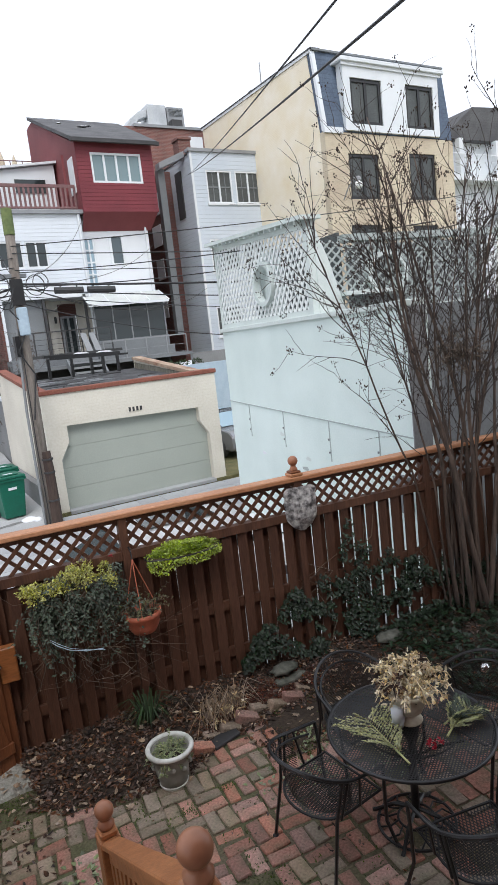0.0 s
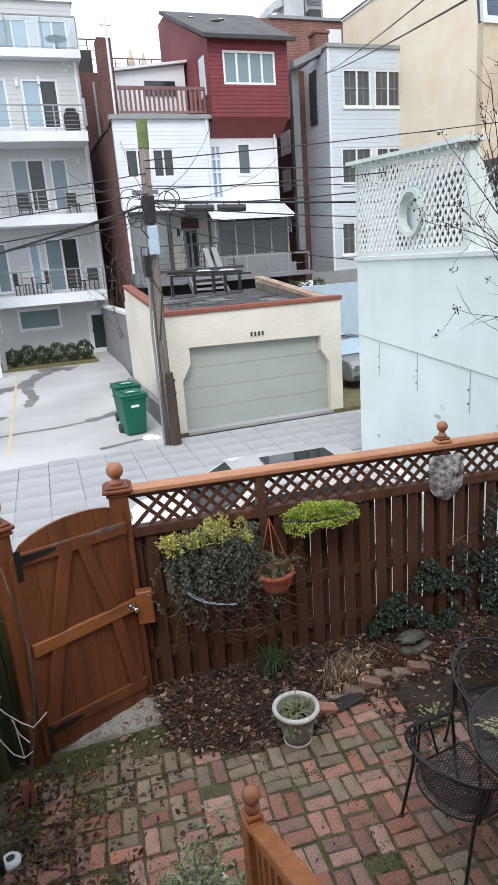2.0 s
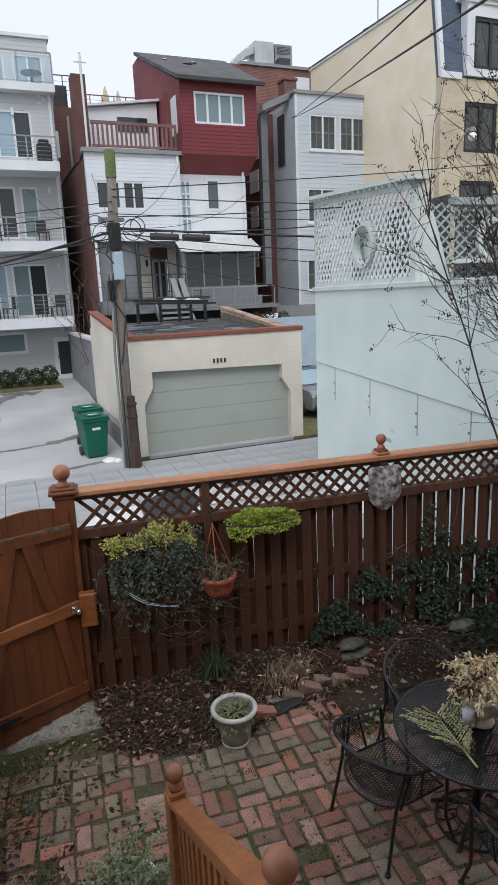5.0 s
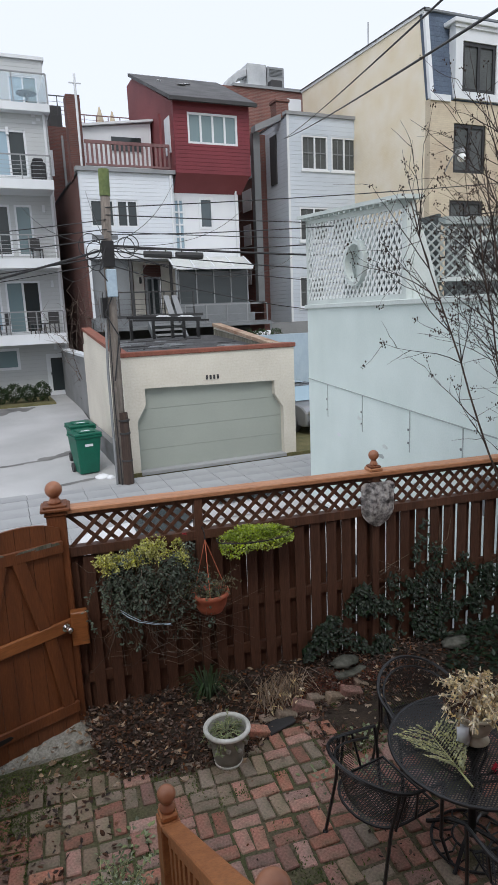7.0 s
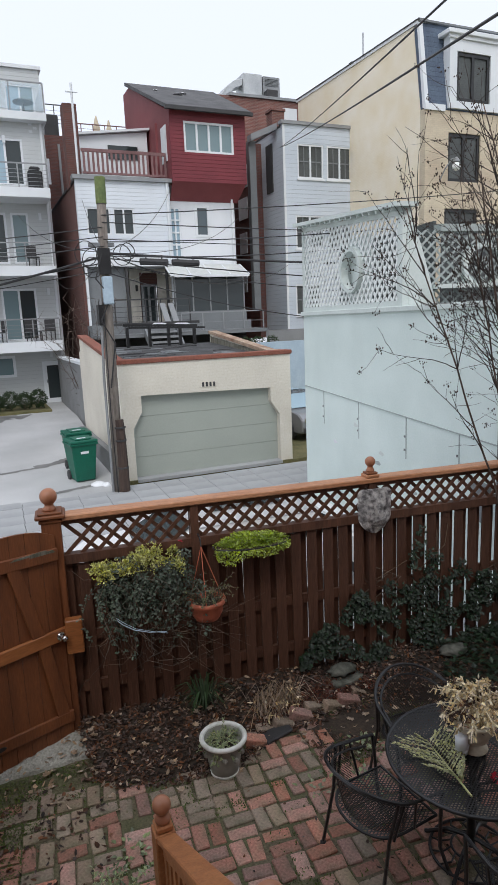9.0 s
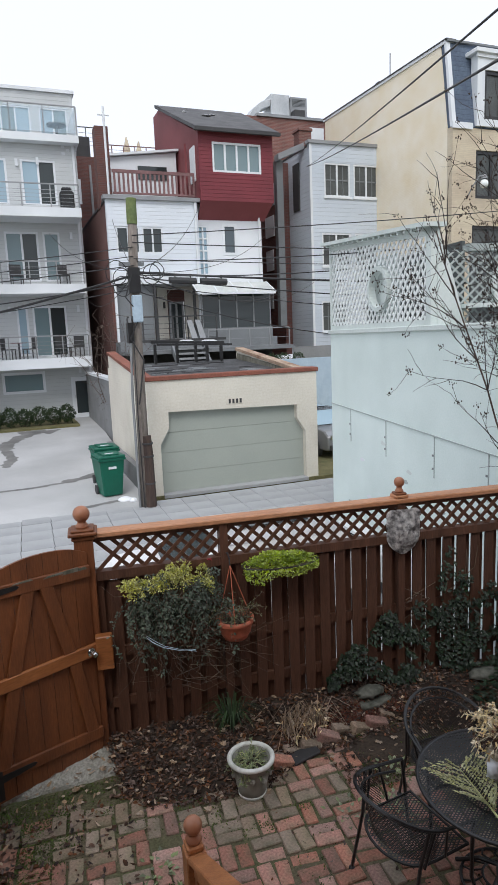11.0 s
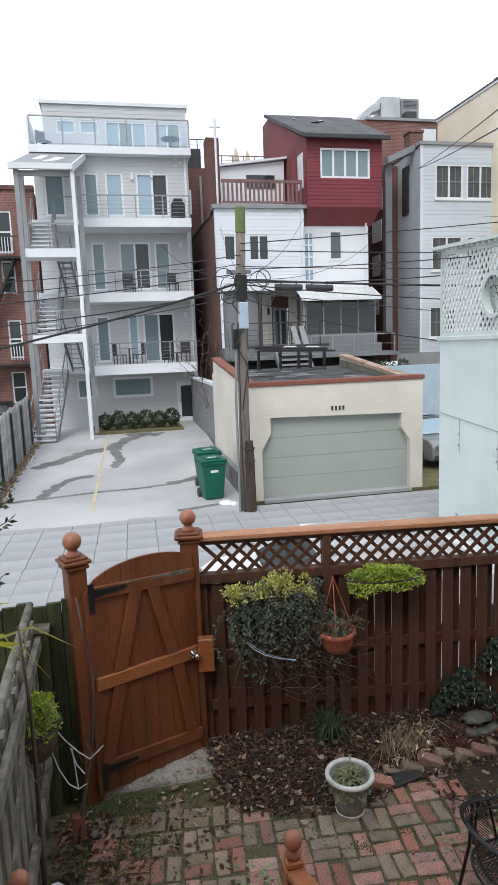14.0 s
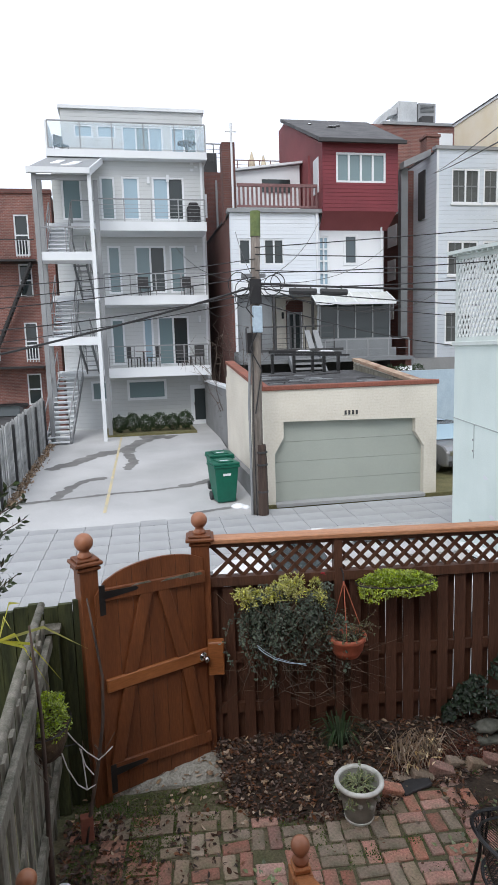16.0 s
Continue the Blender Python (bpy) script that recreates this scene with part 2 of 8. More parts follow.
# pale panes: a bluish-green sky reflection is put into the base colour
M["reflectglass"] = glass("pale_reflection_glass", (0.19, 0.265, 0.285), 0.08)
M["porchglass"] = glass("dim_porch_glass", (0.085, 0.11, 0.125), 0.08)
# brightest panes: the reflected sky is painted as their base colour
M["skyglass"] = glass("sky_reflection_glass", (0.32, 0.44, 0.52), 0.08)
M["blind"] = banded(material("window_blind", (0.09, 0.10, 0.10), (0.06, 0.066, 0.066), 0.5, grain=10, patch=1, vary=0.15), 0.08, 0.4, dark=0.65)
M["black"] = material("black_iron", (0.012, 0.012, 0.013), (0.02, 0.02, 0.021), 0.36, grain=60, patch=6, bump=0.15, vary=0.2)
M["grey_metal"] = material("grey_metal", (0.30, 0.31, 0.32), (0.24, 0.25, 0.26), 0.5, metal=0.3, grain=30, patch=1, vary=0.15)
M["roofmetal"] = material("galvanised_sheet", (0.55, 0.57, 0.58), (0.42, 0.44, 0.455), 0.45, metal=0.35, grain=20, patch=1.5, bump=0.05, vary=0.15)
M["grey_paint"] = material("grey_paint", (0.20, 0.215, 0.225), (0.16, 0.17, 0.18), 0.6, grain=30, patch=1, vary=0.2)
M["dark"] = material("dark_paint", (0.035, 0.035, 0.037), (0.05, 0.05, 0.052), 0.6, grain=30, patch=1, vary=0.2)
M["pole"] = material("weathered_pole", (0.235, 0.205, 0.18), (0.14, 0.12, 0.105), 0.9, grain=14, patch=2, bump=0.6, stretch=(8, 8, 0.5), vary=0.4)
M["deadwood"] = material("dark_guard_wood", (0.075, 0.05, 0.04), (0.045, 0.03, 0.026), 0.9, grain=14, patch=2, bump=0.6, stretch=(8, 8, 0.5), vary=0.4)
M["polegreen"] = material("pole_cap_green", (0.16, 0.20, 0.07), (0.11, 0.15, 0.06), 0.8, grain=14, patch=4, vary=0.3)
M["binplastic"] = material("green_plastic", (0.0, 0.115, 0.07), (0.0, 0.095, 0.06), 0.5, grain=20, patch=2, bump=0.05, vary=0.15)
M["cable"] = material("black_cable", (0.02, 0.02, 0.022), (0.03, 0.03, 0.032), 0.6, bump=0)
M["stone"] = material("rough_stone", (0.42, 0.41, 0.37), (0.25, 0.245, 0.205), 0.95, grain=55, patch=6, bump=1.0, vary=0.4)
M["mask"] = material("aged_plaster", (0.82, 0.79, 0.77), (0.14, 0.13, 0.135), 0.9, grain=44, patch=17, bump=1.0, vary=0.6)
M["clay"] = material("clay_pot", (0.50, 0.14, 0.075), (0.38, 0.10, 0.055), 0.6, grain=25, patch=5, vary=0.2)
M["white_pot"] = material("aged_white_pot", (0.74, 0.74, 0.70), (0.48, 0.48, 0.43), 0.7, grain=20, patch=9, bump=0.3, vary=0.3)
M["cream_pot"] = material("cream_pot", (0.66, 0.61, 0.49), (0.46, 0.40, 0.29), 0.7, grain=20, patch=8, vary=0.25)
M["ivy"] = material("ivy_leaf", (0.015, 0.035, 0.013), (0.009, 0.022, 0.008), 0.5, grain=20, patch=4, bump=0, vary=0.3, island="island")
M["laurel"] = material("laurel_leaf", (0.05, 0.075, 0.03), (0.028, 0.045, 0.018), 0.35, grain=20, patch=4, bump=0, vary=0.3, island="island")
M["shrub"] = material("shrub_leaf", (0.082, 0.105, 0.072), (0.04, 0.058, 0.036), 0.6, grain=20, patch=4, bump=0, vary=0.3, island="island")
M["lime"] = material("lime_leaf", (0.42, 0.52, 0.06), (0.27, 0.38, 0.04), 0.6, grain=25, patch=10, bump=0, vary=0.3, island="island")
M["lime2"] = material("yellow_sedum", (0.52, 0.50, 0.12), (0.36, 0.38, 0.10), 0.6, grain=25, patch=10, bump=0, vary=0.3, island="island")
M["palegreen"] = material("pale_herb", (0.26, 0.30, 0.16), (0.17, 0.21, 0.10), 0.7, grain=25, patch=10, bump=0, vary=0.3, island="island")
M["dry"] = material("dried_flower", (0.80, 0.68, 0.44), (0.58, 0.44, 0.25), 0.85, grain=25, patch=14, bump=0, vary=0.35, island="island", spread=1.2)
M["weak"] = material("fading_leaf", (0.13, 0.15, 0.06), (0.10, 0.075, 0.045), 0.7, grain=25, patch=12, bump=0, vary=0.35, island="island")
M["fern"] = material("dry_fern", (0.46, 0.45, 0.23), (0.30, 0.32, 0.15), 0.8, grain=25, patch=10, bump=0, vary=0.3, island="island")
M["paleleaf"] = material("pale_dead_leaf", (0.38, 0.28, 0.19), (0.25, 0.17, 0.11), 0.85, grain=25, patch=10, bump=0, vary=0.35, island="island")
M["potbody"] = material("stained_pot", (0.36, 0.35, 0.31), (0.17, 0.165, 0.14), 0.8, grain=22, patch=11, bump=0.6, vary=0.4)
M["bark"] = material("bare_bark", (0.13, 0.092, 0.072), (0.048, 0.036, 0.031), 0.9, grain=20, patch=5, bump=0.5, stretch=(5, 5, 0.7), vary=0.4)
M["finetwig"] = material("dark_twig", (0.060, 0.046, 0.040), (0.035, 0.027, 0.024), 0.9, grain=25, patch=4, bump=0, vary=0.3)
M["twig"] = material("dry_twig", (0.16, 0.12, 0.085), (0.09, 0.065, 0.05), 0.9, grain=25, patch=8, vary=0.35, island="island")
M["seed"] = material("seed_head", (0.035, 0.024, 0.02), (0.06, 0.04, 0.03), 0.9, grain=25, patch=10, bump=0, vary=0.3)
M["grass"] = material("dry_grass", (0.17, 0.15, 0.07), (0.10, 0.10, 0.04), 0.95, grain=25, patch=2, bump=0.8, vary=0.5)
M["hedge"] = material("box_hedge", (0.02, 0.045, 0.014), (0.035, 0.06, 0.02), 0.9, grain=20, patch=4, bump=0, vary=0.3, island="island")
M["chrome"] = material("chrome", (0.7, 0.7, 0.7), (0.6, 0.6, 0.6), 0.15, metal=1.0, bump=0, vary=0.1)
M["snow"] = material("old_snow", (0.85, 0.87, 0.9), (0.8, 0.82, 0.85), 0.6, grain=20, patch=4, vary=0.05)
M["carpaint"] = material("white_car_paint", (0.78, 0.79, 0.8), (0.75, 0.76, 0.77), 0.2, grain=40, patch=1, bump=0, vary=0.03)
M["silver"] = material("silver_car_paint", (0.33, 0.34, 0.36), (0.30, 0.31, 0.33), 0.25, metal=0.5, grain=40, patch=1, bump=0, vary=0.05)
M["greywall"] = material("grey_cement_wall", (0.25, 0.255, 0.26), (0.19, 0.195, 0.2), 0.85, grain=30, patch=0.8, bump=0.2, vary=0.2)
M["bluebox"] = material("pale_blue_cover", (0.42, 0.52, 0.6), (0.36, 0.46, 0.55), 0.5, grain=20, patch=4, vary=0.12)
M["wrap"] = material("white_cord", (0.7, 0.7, 0.7), (0.6, 0.6, 0.6), 0.6, bump=0, vary=0.1)
M["coir"] = material("coir_liner", (0.10, 0.068, 0.04), (0.06, 0.04, 0.025), 0.95, grain=40, patch=8, bump=0.9, vary=0.5)
M["red"] = material("red_petal", (0.45, 0.02, 0.04), (0.3, 0.015, 0.03), 0.6, bump=0, vary=0.2)


# ---- mesh tools ----
def thing(name, at=(0, 0, 0), rz=0, label="", category="", group="", kind=""):
    ob = new(name)
    ob.empty_display_size = 0.1
    ob.matrix_basis = pose(*at, 0, 0, rz)
    return tagged(ob, label, category, group, kind)


def finish(ob, label="", category="", group="", kind="", smooth=False):
    if smooth:
        ob.data.shade_smooth()
    return tagged(ob, label, category, group, kind)


def mesh_of(bm, mats, name, bev=0.0):
    if bev:
        bmesh.ops.bevel(bm, geom=bm.edges[:], offset=bev, segments=1, affect="EDGES", profile=0.5)
    bmesh.ops.recalc_face_normals(bm, faces=bm.faces[:])
    me = bpy.data.meshes.new(name)
    bm.to_mesh(me)
    bm.free()
    for m in mats if isinstance(mats, (list, tuple)) else [mats]:
        me.materials.append(m)
    return me


def part(name, bm, mat, parent=None, label="", bev=0.0, smooth=False, kind=""):
    ob = new(name, mesh_of(bm, mat, name, bev))
    if parent:
        ob.parent = parent
    return finish(ob, label, kind=kind, smooth=smooth)


def shared(name, me, parent, m):
    ob = new(name, me)
    ob.parent = parent
    ob.matrix_basis = m
    return ob


def box(x0, x1, y0, y1, z0, z1, bm=None, m=None, mi=0):
    bm = bm or bmesh.new()
    v = [bm.verts.new(m @ Vector(c) if m else c) for c in ((x0, y0, z0), (x1, y0, z0), (x1, y1, z0), (x0, y1, z0), (x0, y0, z1), (x1, y0, z1), (x1, y1, z1), (x0, y1, z1))]
    for f in ((0, 3, 2, 1), (4, 5, 6, 7), (0, 1, 5, 4), (1, 2, 6, 5), (2, 3, 7, 6), (3, 0, 4, 7)):
        bm.faces.new([v[i] for i in f]).material_index = mi
    return bm


def prism(pts, d, bm=None, m=None):
    """A flat outline extruded by the vector d."""
    bm = bm or bmesh.new()
    d = Vector(d)
    a = [Vector(p) for p in pts]
    lo = [bm.verts.new(m @ p if m else p) for p in a]
    hi = [bm.verts.new(m @ (p + d) if m else p + d) for p in a]
    bm.faces.new(lo[::-1]), bm.faces.new(hi)
    for i in range(len(a)):
        j = (i + 1) % len(a)
        bm.faces.new((lo[i], lo[j], hi[j], hi[i]))
    return bm


def tube(points, r, bm=None, n=6, r1=None, cap=True):
    bm = bm or bmesh.new()
    p = [Vector(q) for q in points]
    r1 = r if r1 is None else r1
    rings, up = [], None
    for i, q in enumerate(p):
        d = (p[min(i + 1, len(p) - 1)] - p[max(i - 1, 0)]).normalized()
        if up is None:
            up = d.orthogonal().normalized()
        up = (up - d * up.dot(d))
        up = up.normalized() if up.length > 1e-6 else d.orthogonal().normalized()
        side, rr = d.cross(up), r + (r1 - r) * i / max(1, len(p) - 1)
        rings.append([bm.verts.new(q + rr * (math.cos(2 * math.pi * k / n) * up + math.sin(2 * math.pi * k / n) * side)) for k in range(n)])
    for a, b in zip(rings, rings[1:]):
        for k in range(n):
            bm.faces.new((a[k], a[(k + 1) % n], b[(k + 1) % n], b[k]))
    if cap:
        bm.faces.new(rings[0][::-1]), bm.faces.new(rings[-1])
    return bm


def lathe(profile, at=(0, 0, 0), bm=None, n=20):
    bm = bm or bmesh.new()
    rings = [[bm.verts.new((at[0] + r * math.cos(2 * math.pi * k / n), at[1] + r * math.sin(2 * math.pi * k / n), at[2] + z)) for k in range(n)] for r, z in profile]
    for a, b in zip(rings, rings[1:]):
        for k in range(n):
            bm.faces.new((a[k], a[(k + 1) % n], b[(k + 1) % n], b[k]))
    bm.faces.new(rings[0][::-1]), bm.faces.new(rings[-1])
    return bm


def ballprofile(r, z, n=8, a0=-80, a1=88):
    return [(r * math.cos(radians(a0 + (a1 - a0) * i / n)), z + r * math.sin(radians(a0 + (a1 - a0) * i / n))) for i in range(n + 1)]


def leaf(bm, at, d, up, length, width, fold=0.25):
    """One leaf: a folded pointed blade."""
    d = Vector(d).normalized()
    s = d.cross(Vector(up))
    s = s.normalized() if s.length > 1e-4 else d.orthogonal().normalized()
    u = s.cross(d)
    at = Vector(at)
    a, b = at, at + d * length
    mid = at + d * length * 0.45
    l = mid + s * width / 2 + u * width * fold
    r = mid - s * width / 2 + u * width * fold
    v = [bm.verts.new(q) for q in (a, l, b, r)]
    bm.faces.new((v[0], v[1], v[2])), bm.faces.new((v[0], v[2], v[3]))


def curled(bm, at, d, up, length, width, cup=0.3, curl=0.2):
    """A dead leaf: an oval blade, cupped along its rib and curling at the tip."""
    d = Vector(d).normalized()
    s = d.cross(Vector(up))
    s = s.normalized() if s.length > 1e-4 else d.orthogonal().normalized()
    u = s.cross(d)
    at = Vector(at)
    c = at + d * length * 0.5
    tip = at + d * length + u * length * curl
    q = [at, at + d * length * 0.25 + s * width * 0.4 + u * width * cup, at + d * length * 0.7 + s * width * 0.42 + u * (width * cup + length * curl * 0.5), tip,
         at + d * length * 0.72 - s * width * 0.38 + u * (width * cup + length * curl * 0.5), at + d * length * 0.28 - s * width * 0.45 + u * width * cup]
    v = [bm.verts.new(p) for p in q]
    m = bm.verts.new(c)
    for k in range(6):
        bm.faces.new((v[k], m, v[(k + 1) % 6]))


def rvec(rnd, zmin=-1.0):
    while True:
        v = Vector((rnd.uniform(-1, 1), rnd.uniform(-1, 1), rnd.uniform(zmin, 1)))
        if 0.05 < v.length < 1:
            return v.normalized()


def wall_with_holes(x0, x1, z0, z1, y0, y1, holes, bm=None):
    """One wall along x, its face at y0 and back at y1, with real openings (x0, x1, z0, z1)."""
    bm = bm or bmesh.new()
    xs = sorted({x0, x1, *[h[0] for h in holes], *[h[1] for h in holes]})
    zs = sorted({z0, z1, *[h[2] for h in holes], *[h[3] for h in holes]})
    made = {}

    def vert(i, j, y):
        if (i, j, y) not in made:
            made[i, j, y] = bm.verts.new((xs[i], y, zs[j]))
        return made[i, j, y]

    def solid(i, j):
        if not (0 <= i < len(xs) - 1 and 0 <= j < len(zs) - 1):
            return False
        cx, cz = (xs[i] + xs[i + 1]) / 2, (zs[j] + zs[j + 1]) / 2
        return not any(h[0] < cx < h[1] and h[2] < cz < h[3] for h in holes)

    for i in range(len(xs) - 1):
        for j in range(len(zs) - 1):
            if not solid(i, j):
                continue
            c = ((i, j), (i + 1, j), (i + 1, j + 1), (i, j + 1))
            bm.faces.new([vert(*p, y0) for p in c])
            bm.faces.new([vert(*p, y1) for p in c[::-1]])
            for a, b, di, dj in ((0, 1, 0, -1), (1, 2, 1, 0), (2, 3, 0, 1), (3, 0, -1, 0)):
                if not solid(i + di, j + dj):
                    bm.faces.new((vert(*c[b], y0), vert(*c[a], y0), vert(*c[a], y1), vert(*c[b], y1)))
    return bm


def window(x0, x1, z0, z1, y, parent, frame_mat, pane_mat, cols=2, rows=1, name="window", w=0.07, depth=0.06, blind=None):
    """A framed window set in a wall whose face is at y, looking towards -y."""
    f = wall_with_holes(x0, x1, z0, z1, y - 0.03, y + depth, [(x0 + w + i * (x1 - x0 - w) / cols, x0 + (i + 1) * (x1 - x0 - w) / cols, z0 + w + j * (z1 - z0 - w) / rows, z0 + (j + 1) * (z1 - z0 - w) / rows) for i in range(cols) for j in range(rows)])
    ob = part(name, f, frame_mat, parent)
    for i in range(cols):
        a, b = x0 + w + i * (x1 - x0 - w) / cols, x0 + (i + 1) * (x1 - x0 - w) / cols
        part("pane", box(a - 0.01, b + 0.01, y + 0.03, y + 0.045, z0 + w / 2, z1 - w / 2), pane_mat if not isinstance(pane_mat, list) else pane_mat[i % len(pane_mat)], ob)
    return ob

# ---- the ground ----
ALLEY = -0.45
FA = -7.0
FX, FY = 0.41, 6.795


def fence_y(x):
    return FY + (x - FX) * math.tan(radians(FA))


def big_ground():
    bm = bmesh.new()
    v = [bm.verts.new(c) for c in ((-900, -900, -0.62), (900, -900, -0.62), (900, 1500, -0.62), (-900, 1500, -0.62))]
    bm.faces.new(v)
    return finish(new("ground", mesh_of(bm, M["grass"], "ground")), "dry winter ground under the whole place", "ground", kind="structure")


big_ground()
# the yard's raised earth, with its back along the fence
bm = prism([(-3.2, 0.2, -0.6), (7.5, 0.2, -0.6), (7.5, fence_y(7.5) + 0.03, -0.6), (-0.1, fence_y(-0.1) + 0.03, -0.6), (-3.2, fence_y(-0.1) - 0.9, -0.6)], (0, 0, 0.588))
finish(new("yard_ground", mesh_of(bm, M["moss"], "yard_ground")), "mossy dark earth of a small back yard", "ground", kind="structure")
# alley concrete and the parking lot, which rises a little towards the far building
bm = box(-40, 40, 5.0, 13.45, -0.61, ALLEY - 0.01)
alley = finish(new("alley_pavement", mesh_of(bm, M["concrete"], "alley_pavement")), "pale grey concrete alley", "pavement", kind="structure")
bm = bmesh.new()
v = [bm.verts.new(c) for c in ((-12, 16.3, ALLEY), (3.0, 16.3, ALLEY), (3.9, 33.2, -0.1), (-12, 33.2, -0.1), (-12, 16.3, -0.7), (3.0, 16.3, -0.7), (3.9, 33.2, -0.7), (-12, 33.2, -0.7))]
for f in ((0, 1, 2, 3), (7, 6, 5, 4), (0, 4, 5, 1), (1, 5, 6, 2), (2, 6, 7, 3), (3, 7, 4, 0)):
    bm.faces.new([v[i] for i in f])
finish(new("lot_pavement", mesh_of(bm, M["lot"], "lot_pavement")), "pale concrete parking lot with tar-filled cracks", "pavement", kind="structure")
bm = box(2.9, 14.5, 16.95, 40, -0.61, ALLEY + 0.005)
finish(new("garden_ground", mesh_of(bm, M["grass"], "garden_ground")), "dry grass beside a garage", "ground", kind="structure")


def lot_z(y):
    return ALLEY + (y - 16.3) / 16.9 * 0.35


def lot_strip(name, pts, widths, mat, label, category, lift=0.004):
    """A worn band that lies on the lot's slope."""
    bm = bmesh.new()
    a = []
    for (x, y), w in zip(pts, widths):
        a.append((bm.verts.new((x - w, y - w * 0.3, lot_z(y - w * 0.3) + lift)), bm.verts.new((x + w, y + w * 0.3, lot_z(y + w * 0.3) + lift))))
    for p, q in zip(a, a[1:]):
        bm.faces.new((p[0], p[1], q[1], q[0]))
    return finish(new(name, mesh_of(bm, mat, name)), label, category, kind="structure")


def crack(pts, wid, seed):
    """A ragged tar-filled crack through waypoints on the lot."""
    rnd = random.Random(seed)
    bm, rows = bmesh.new(), []
    for (xa, ya), (xb, yb) in zip(pts, pts[1:]):
        n = max(3, int(math.hypot(xb - xa, yb - ya) / 0.12))
        nx, ny = -(yb - ya), xb - xa
        d = math.hypot(nx, ny)
        for i in range(n):
            f = i / n
            w = wid * (0.55 + 0.9 * abs(noise.noise(Vector((len(rows) * 0.21, seed, 0))))) * rnd.uniform(0.7, 1.2)
            c = rnd.uniform(-0.02, 0.02) + 0.06 * noise.noise(Vector((len(rows) * 0.15, seed, 5)))
            p = (xa + (xb - xa) * f, ya + (yb - ya) * f)
            rows.append([bm.verts.new((p[0] + nx / d * (c + e), p[1] + ny / d * (c + e), lot_z(p[1] + ny / d * (c + e)) + 0.004 + 0.0004 * seed)) for e in (-w, w)])
    for a, b in zip(rows, rows[1:]):
        bm.faces.new((a[0], b[0], b[1], a[1]))
    finish(new("crack_seal", mesh_of(bm, M["crack"], "crack_seal")), "dark tar-filled crack across pale concrete", "road mark", kind="structure")


crack([(-3.6, 18.9), (-2.54, 19.02), (-1.83, 19.15), (-0.63, 19.39), (0.46, 19.42), (1.44, 19.65), (2.03, 20.19), (2.5, 20.8)], 0.15, 1)
crack([(-2.27, 19.1), (-1.94, 20.53), (-1.5, 21.29), (-0.84, 21.71)], 0.24, 2)
crack([(-2.89, 23.34), (-2.49, 23.86), (-1.89, 24.77), (-1.24, 25.9), (-0.41, 26.44), (0.28, 28.25), (0.91, 29.25)], 0.46, 3)
crack([(-0.28, 22.56), (-0.08, 23.98), (-0.26, 25.76), (0.04, 27.62)], 0.25, 4)
crack([(0.31, 29.3), (1.05, 29.5), (1.88, 29.1)], 0.7, 5)
crack([(1.2, 16.75), (1.6, 16.8), (2.01, 16.95), (2.5, 17.1)], 0.16, 6)
crack([(1.2, 19.7), (1.9, 20.0), (2.5, 20.5)], 0.34, 7)
lot_strip("yellow_line", [(-0.86, 17.4), (-0.80, 19.5), (-0.72, 22.5), (-0.6, 27), (-0.5, 31)], [0.042] * 5, M["yellow"], "worn yellow parking line on concrete", "road mark", 0.008)

# the yard's own house behind the camera, and the far ends of the place
# unseen wall, added to close the place and cut sky light over the yard
bm = wall_with_holes(-3.2, 7.5, -0.6, 8.6, 0.0, 0.35, [])
finish(new("wall_south", mesh_of(bm, M["redbrick"], "wall_south")), "plain unseen brick back wall of the house", "wall", kind="structure")

# ---- garage across the alley ----
garage = thing("garage", (0, 0, 0), 0, "cream-painted block garage with a red coping and wide door", "garage")
GX0, GX1, GY, GZ = 3.14, 7.80, 17.0, 2.45
outline = [(GX0, ALLEY - 0.1), (3.42, ALLEY - 0.1), (3.42, 0.85), (3.66, 1.26), (3.66, 1.66), (7.20, 1.585), (7.20, 1.22), (7.44, 0.85), (7.44, ALLEY - 0.1), (GX1, ALLEY - 0.1), (GX1, GZ), (GX0, GZ)]
bm = bmesh.new()
for piece in ([0, 1, 2, 3, 4, 11], [4, 5, 10, 11], [5, 6, 7, 8, 9, 10]):
    prism([(outline[i][0], GY, outline[i][1]) for i in piece], (0, 0.3, 0), bm)
part("front_wall", bm, M["cream"], garage)
part("side_wall", prism([(GX0, GY + 0.3, -0.6), (GX0, 22.6, -0.6), (GX0, 22.6, 3.05), (GX0, GY + 0.3, GZ)], (0.22, 0, 0)), M["cream"], garage)
part("side_wall", prism([(GX1 - 0.22, GY + 0.3, -0.6), (GX1 - 0.22, 22.6, -0.6), (GX1 - 0.22, 22.6, 2.98), (GX1 - 0.22, 18.0, GZ), (GX1 - 0.22, GY + 0.3, GZ)], (0.22, 0, 0)), M["cream"], garage)
part("parapet_lining", prism([(GX1 - 0.24, GY + 0.32, 2.3), (GX1 - 0.24, 22.5, 2.5), (GX1 - 0.24, 22.5, 2.88), (GX1 - 0.24, 18.0, GZ)], (0.018, 0, 0)), M["grey_wood"], garage, "stained weathered parapet lining")
part("back_wall", box(GX0, GX1, 22.6, 22.85, -0.6, 2.6), M["cream"], garage)
part("roof", prism([(GX0 + 0.22, GY + 0.3, 2.28), (GX1 - 0.22, GY + 0.3, 2.28), (GX1 - 0.22, 22.6, 2.62), (GX0 + 0.22, 22.6, 2.62)], (0, 0, 0.06)), M["tar"], garage, "dark patched tar roof")
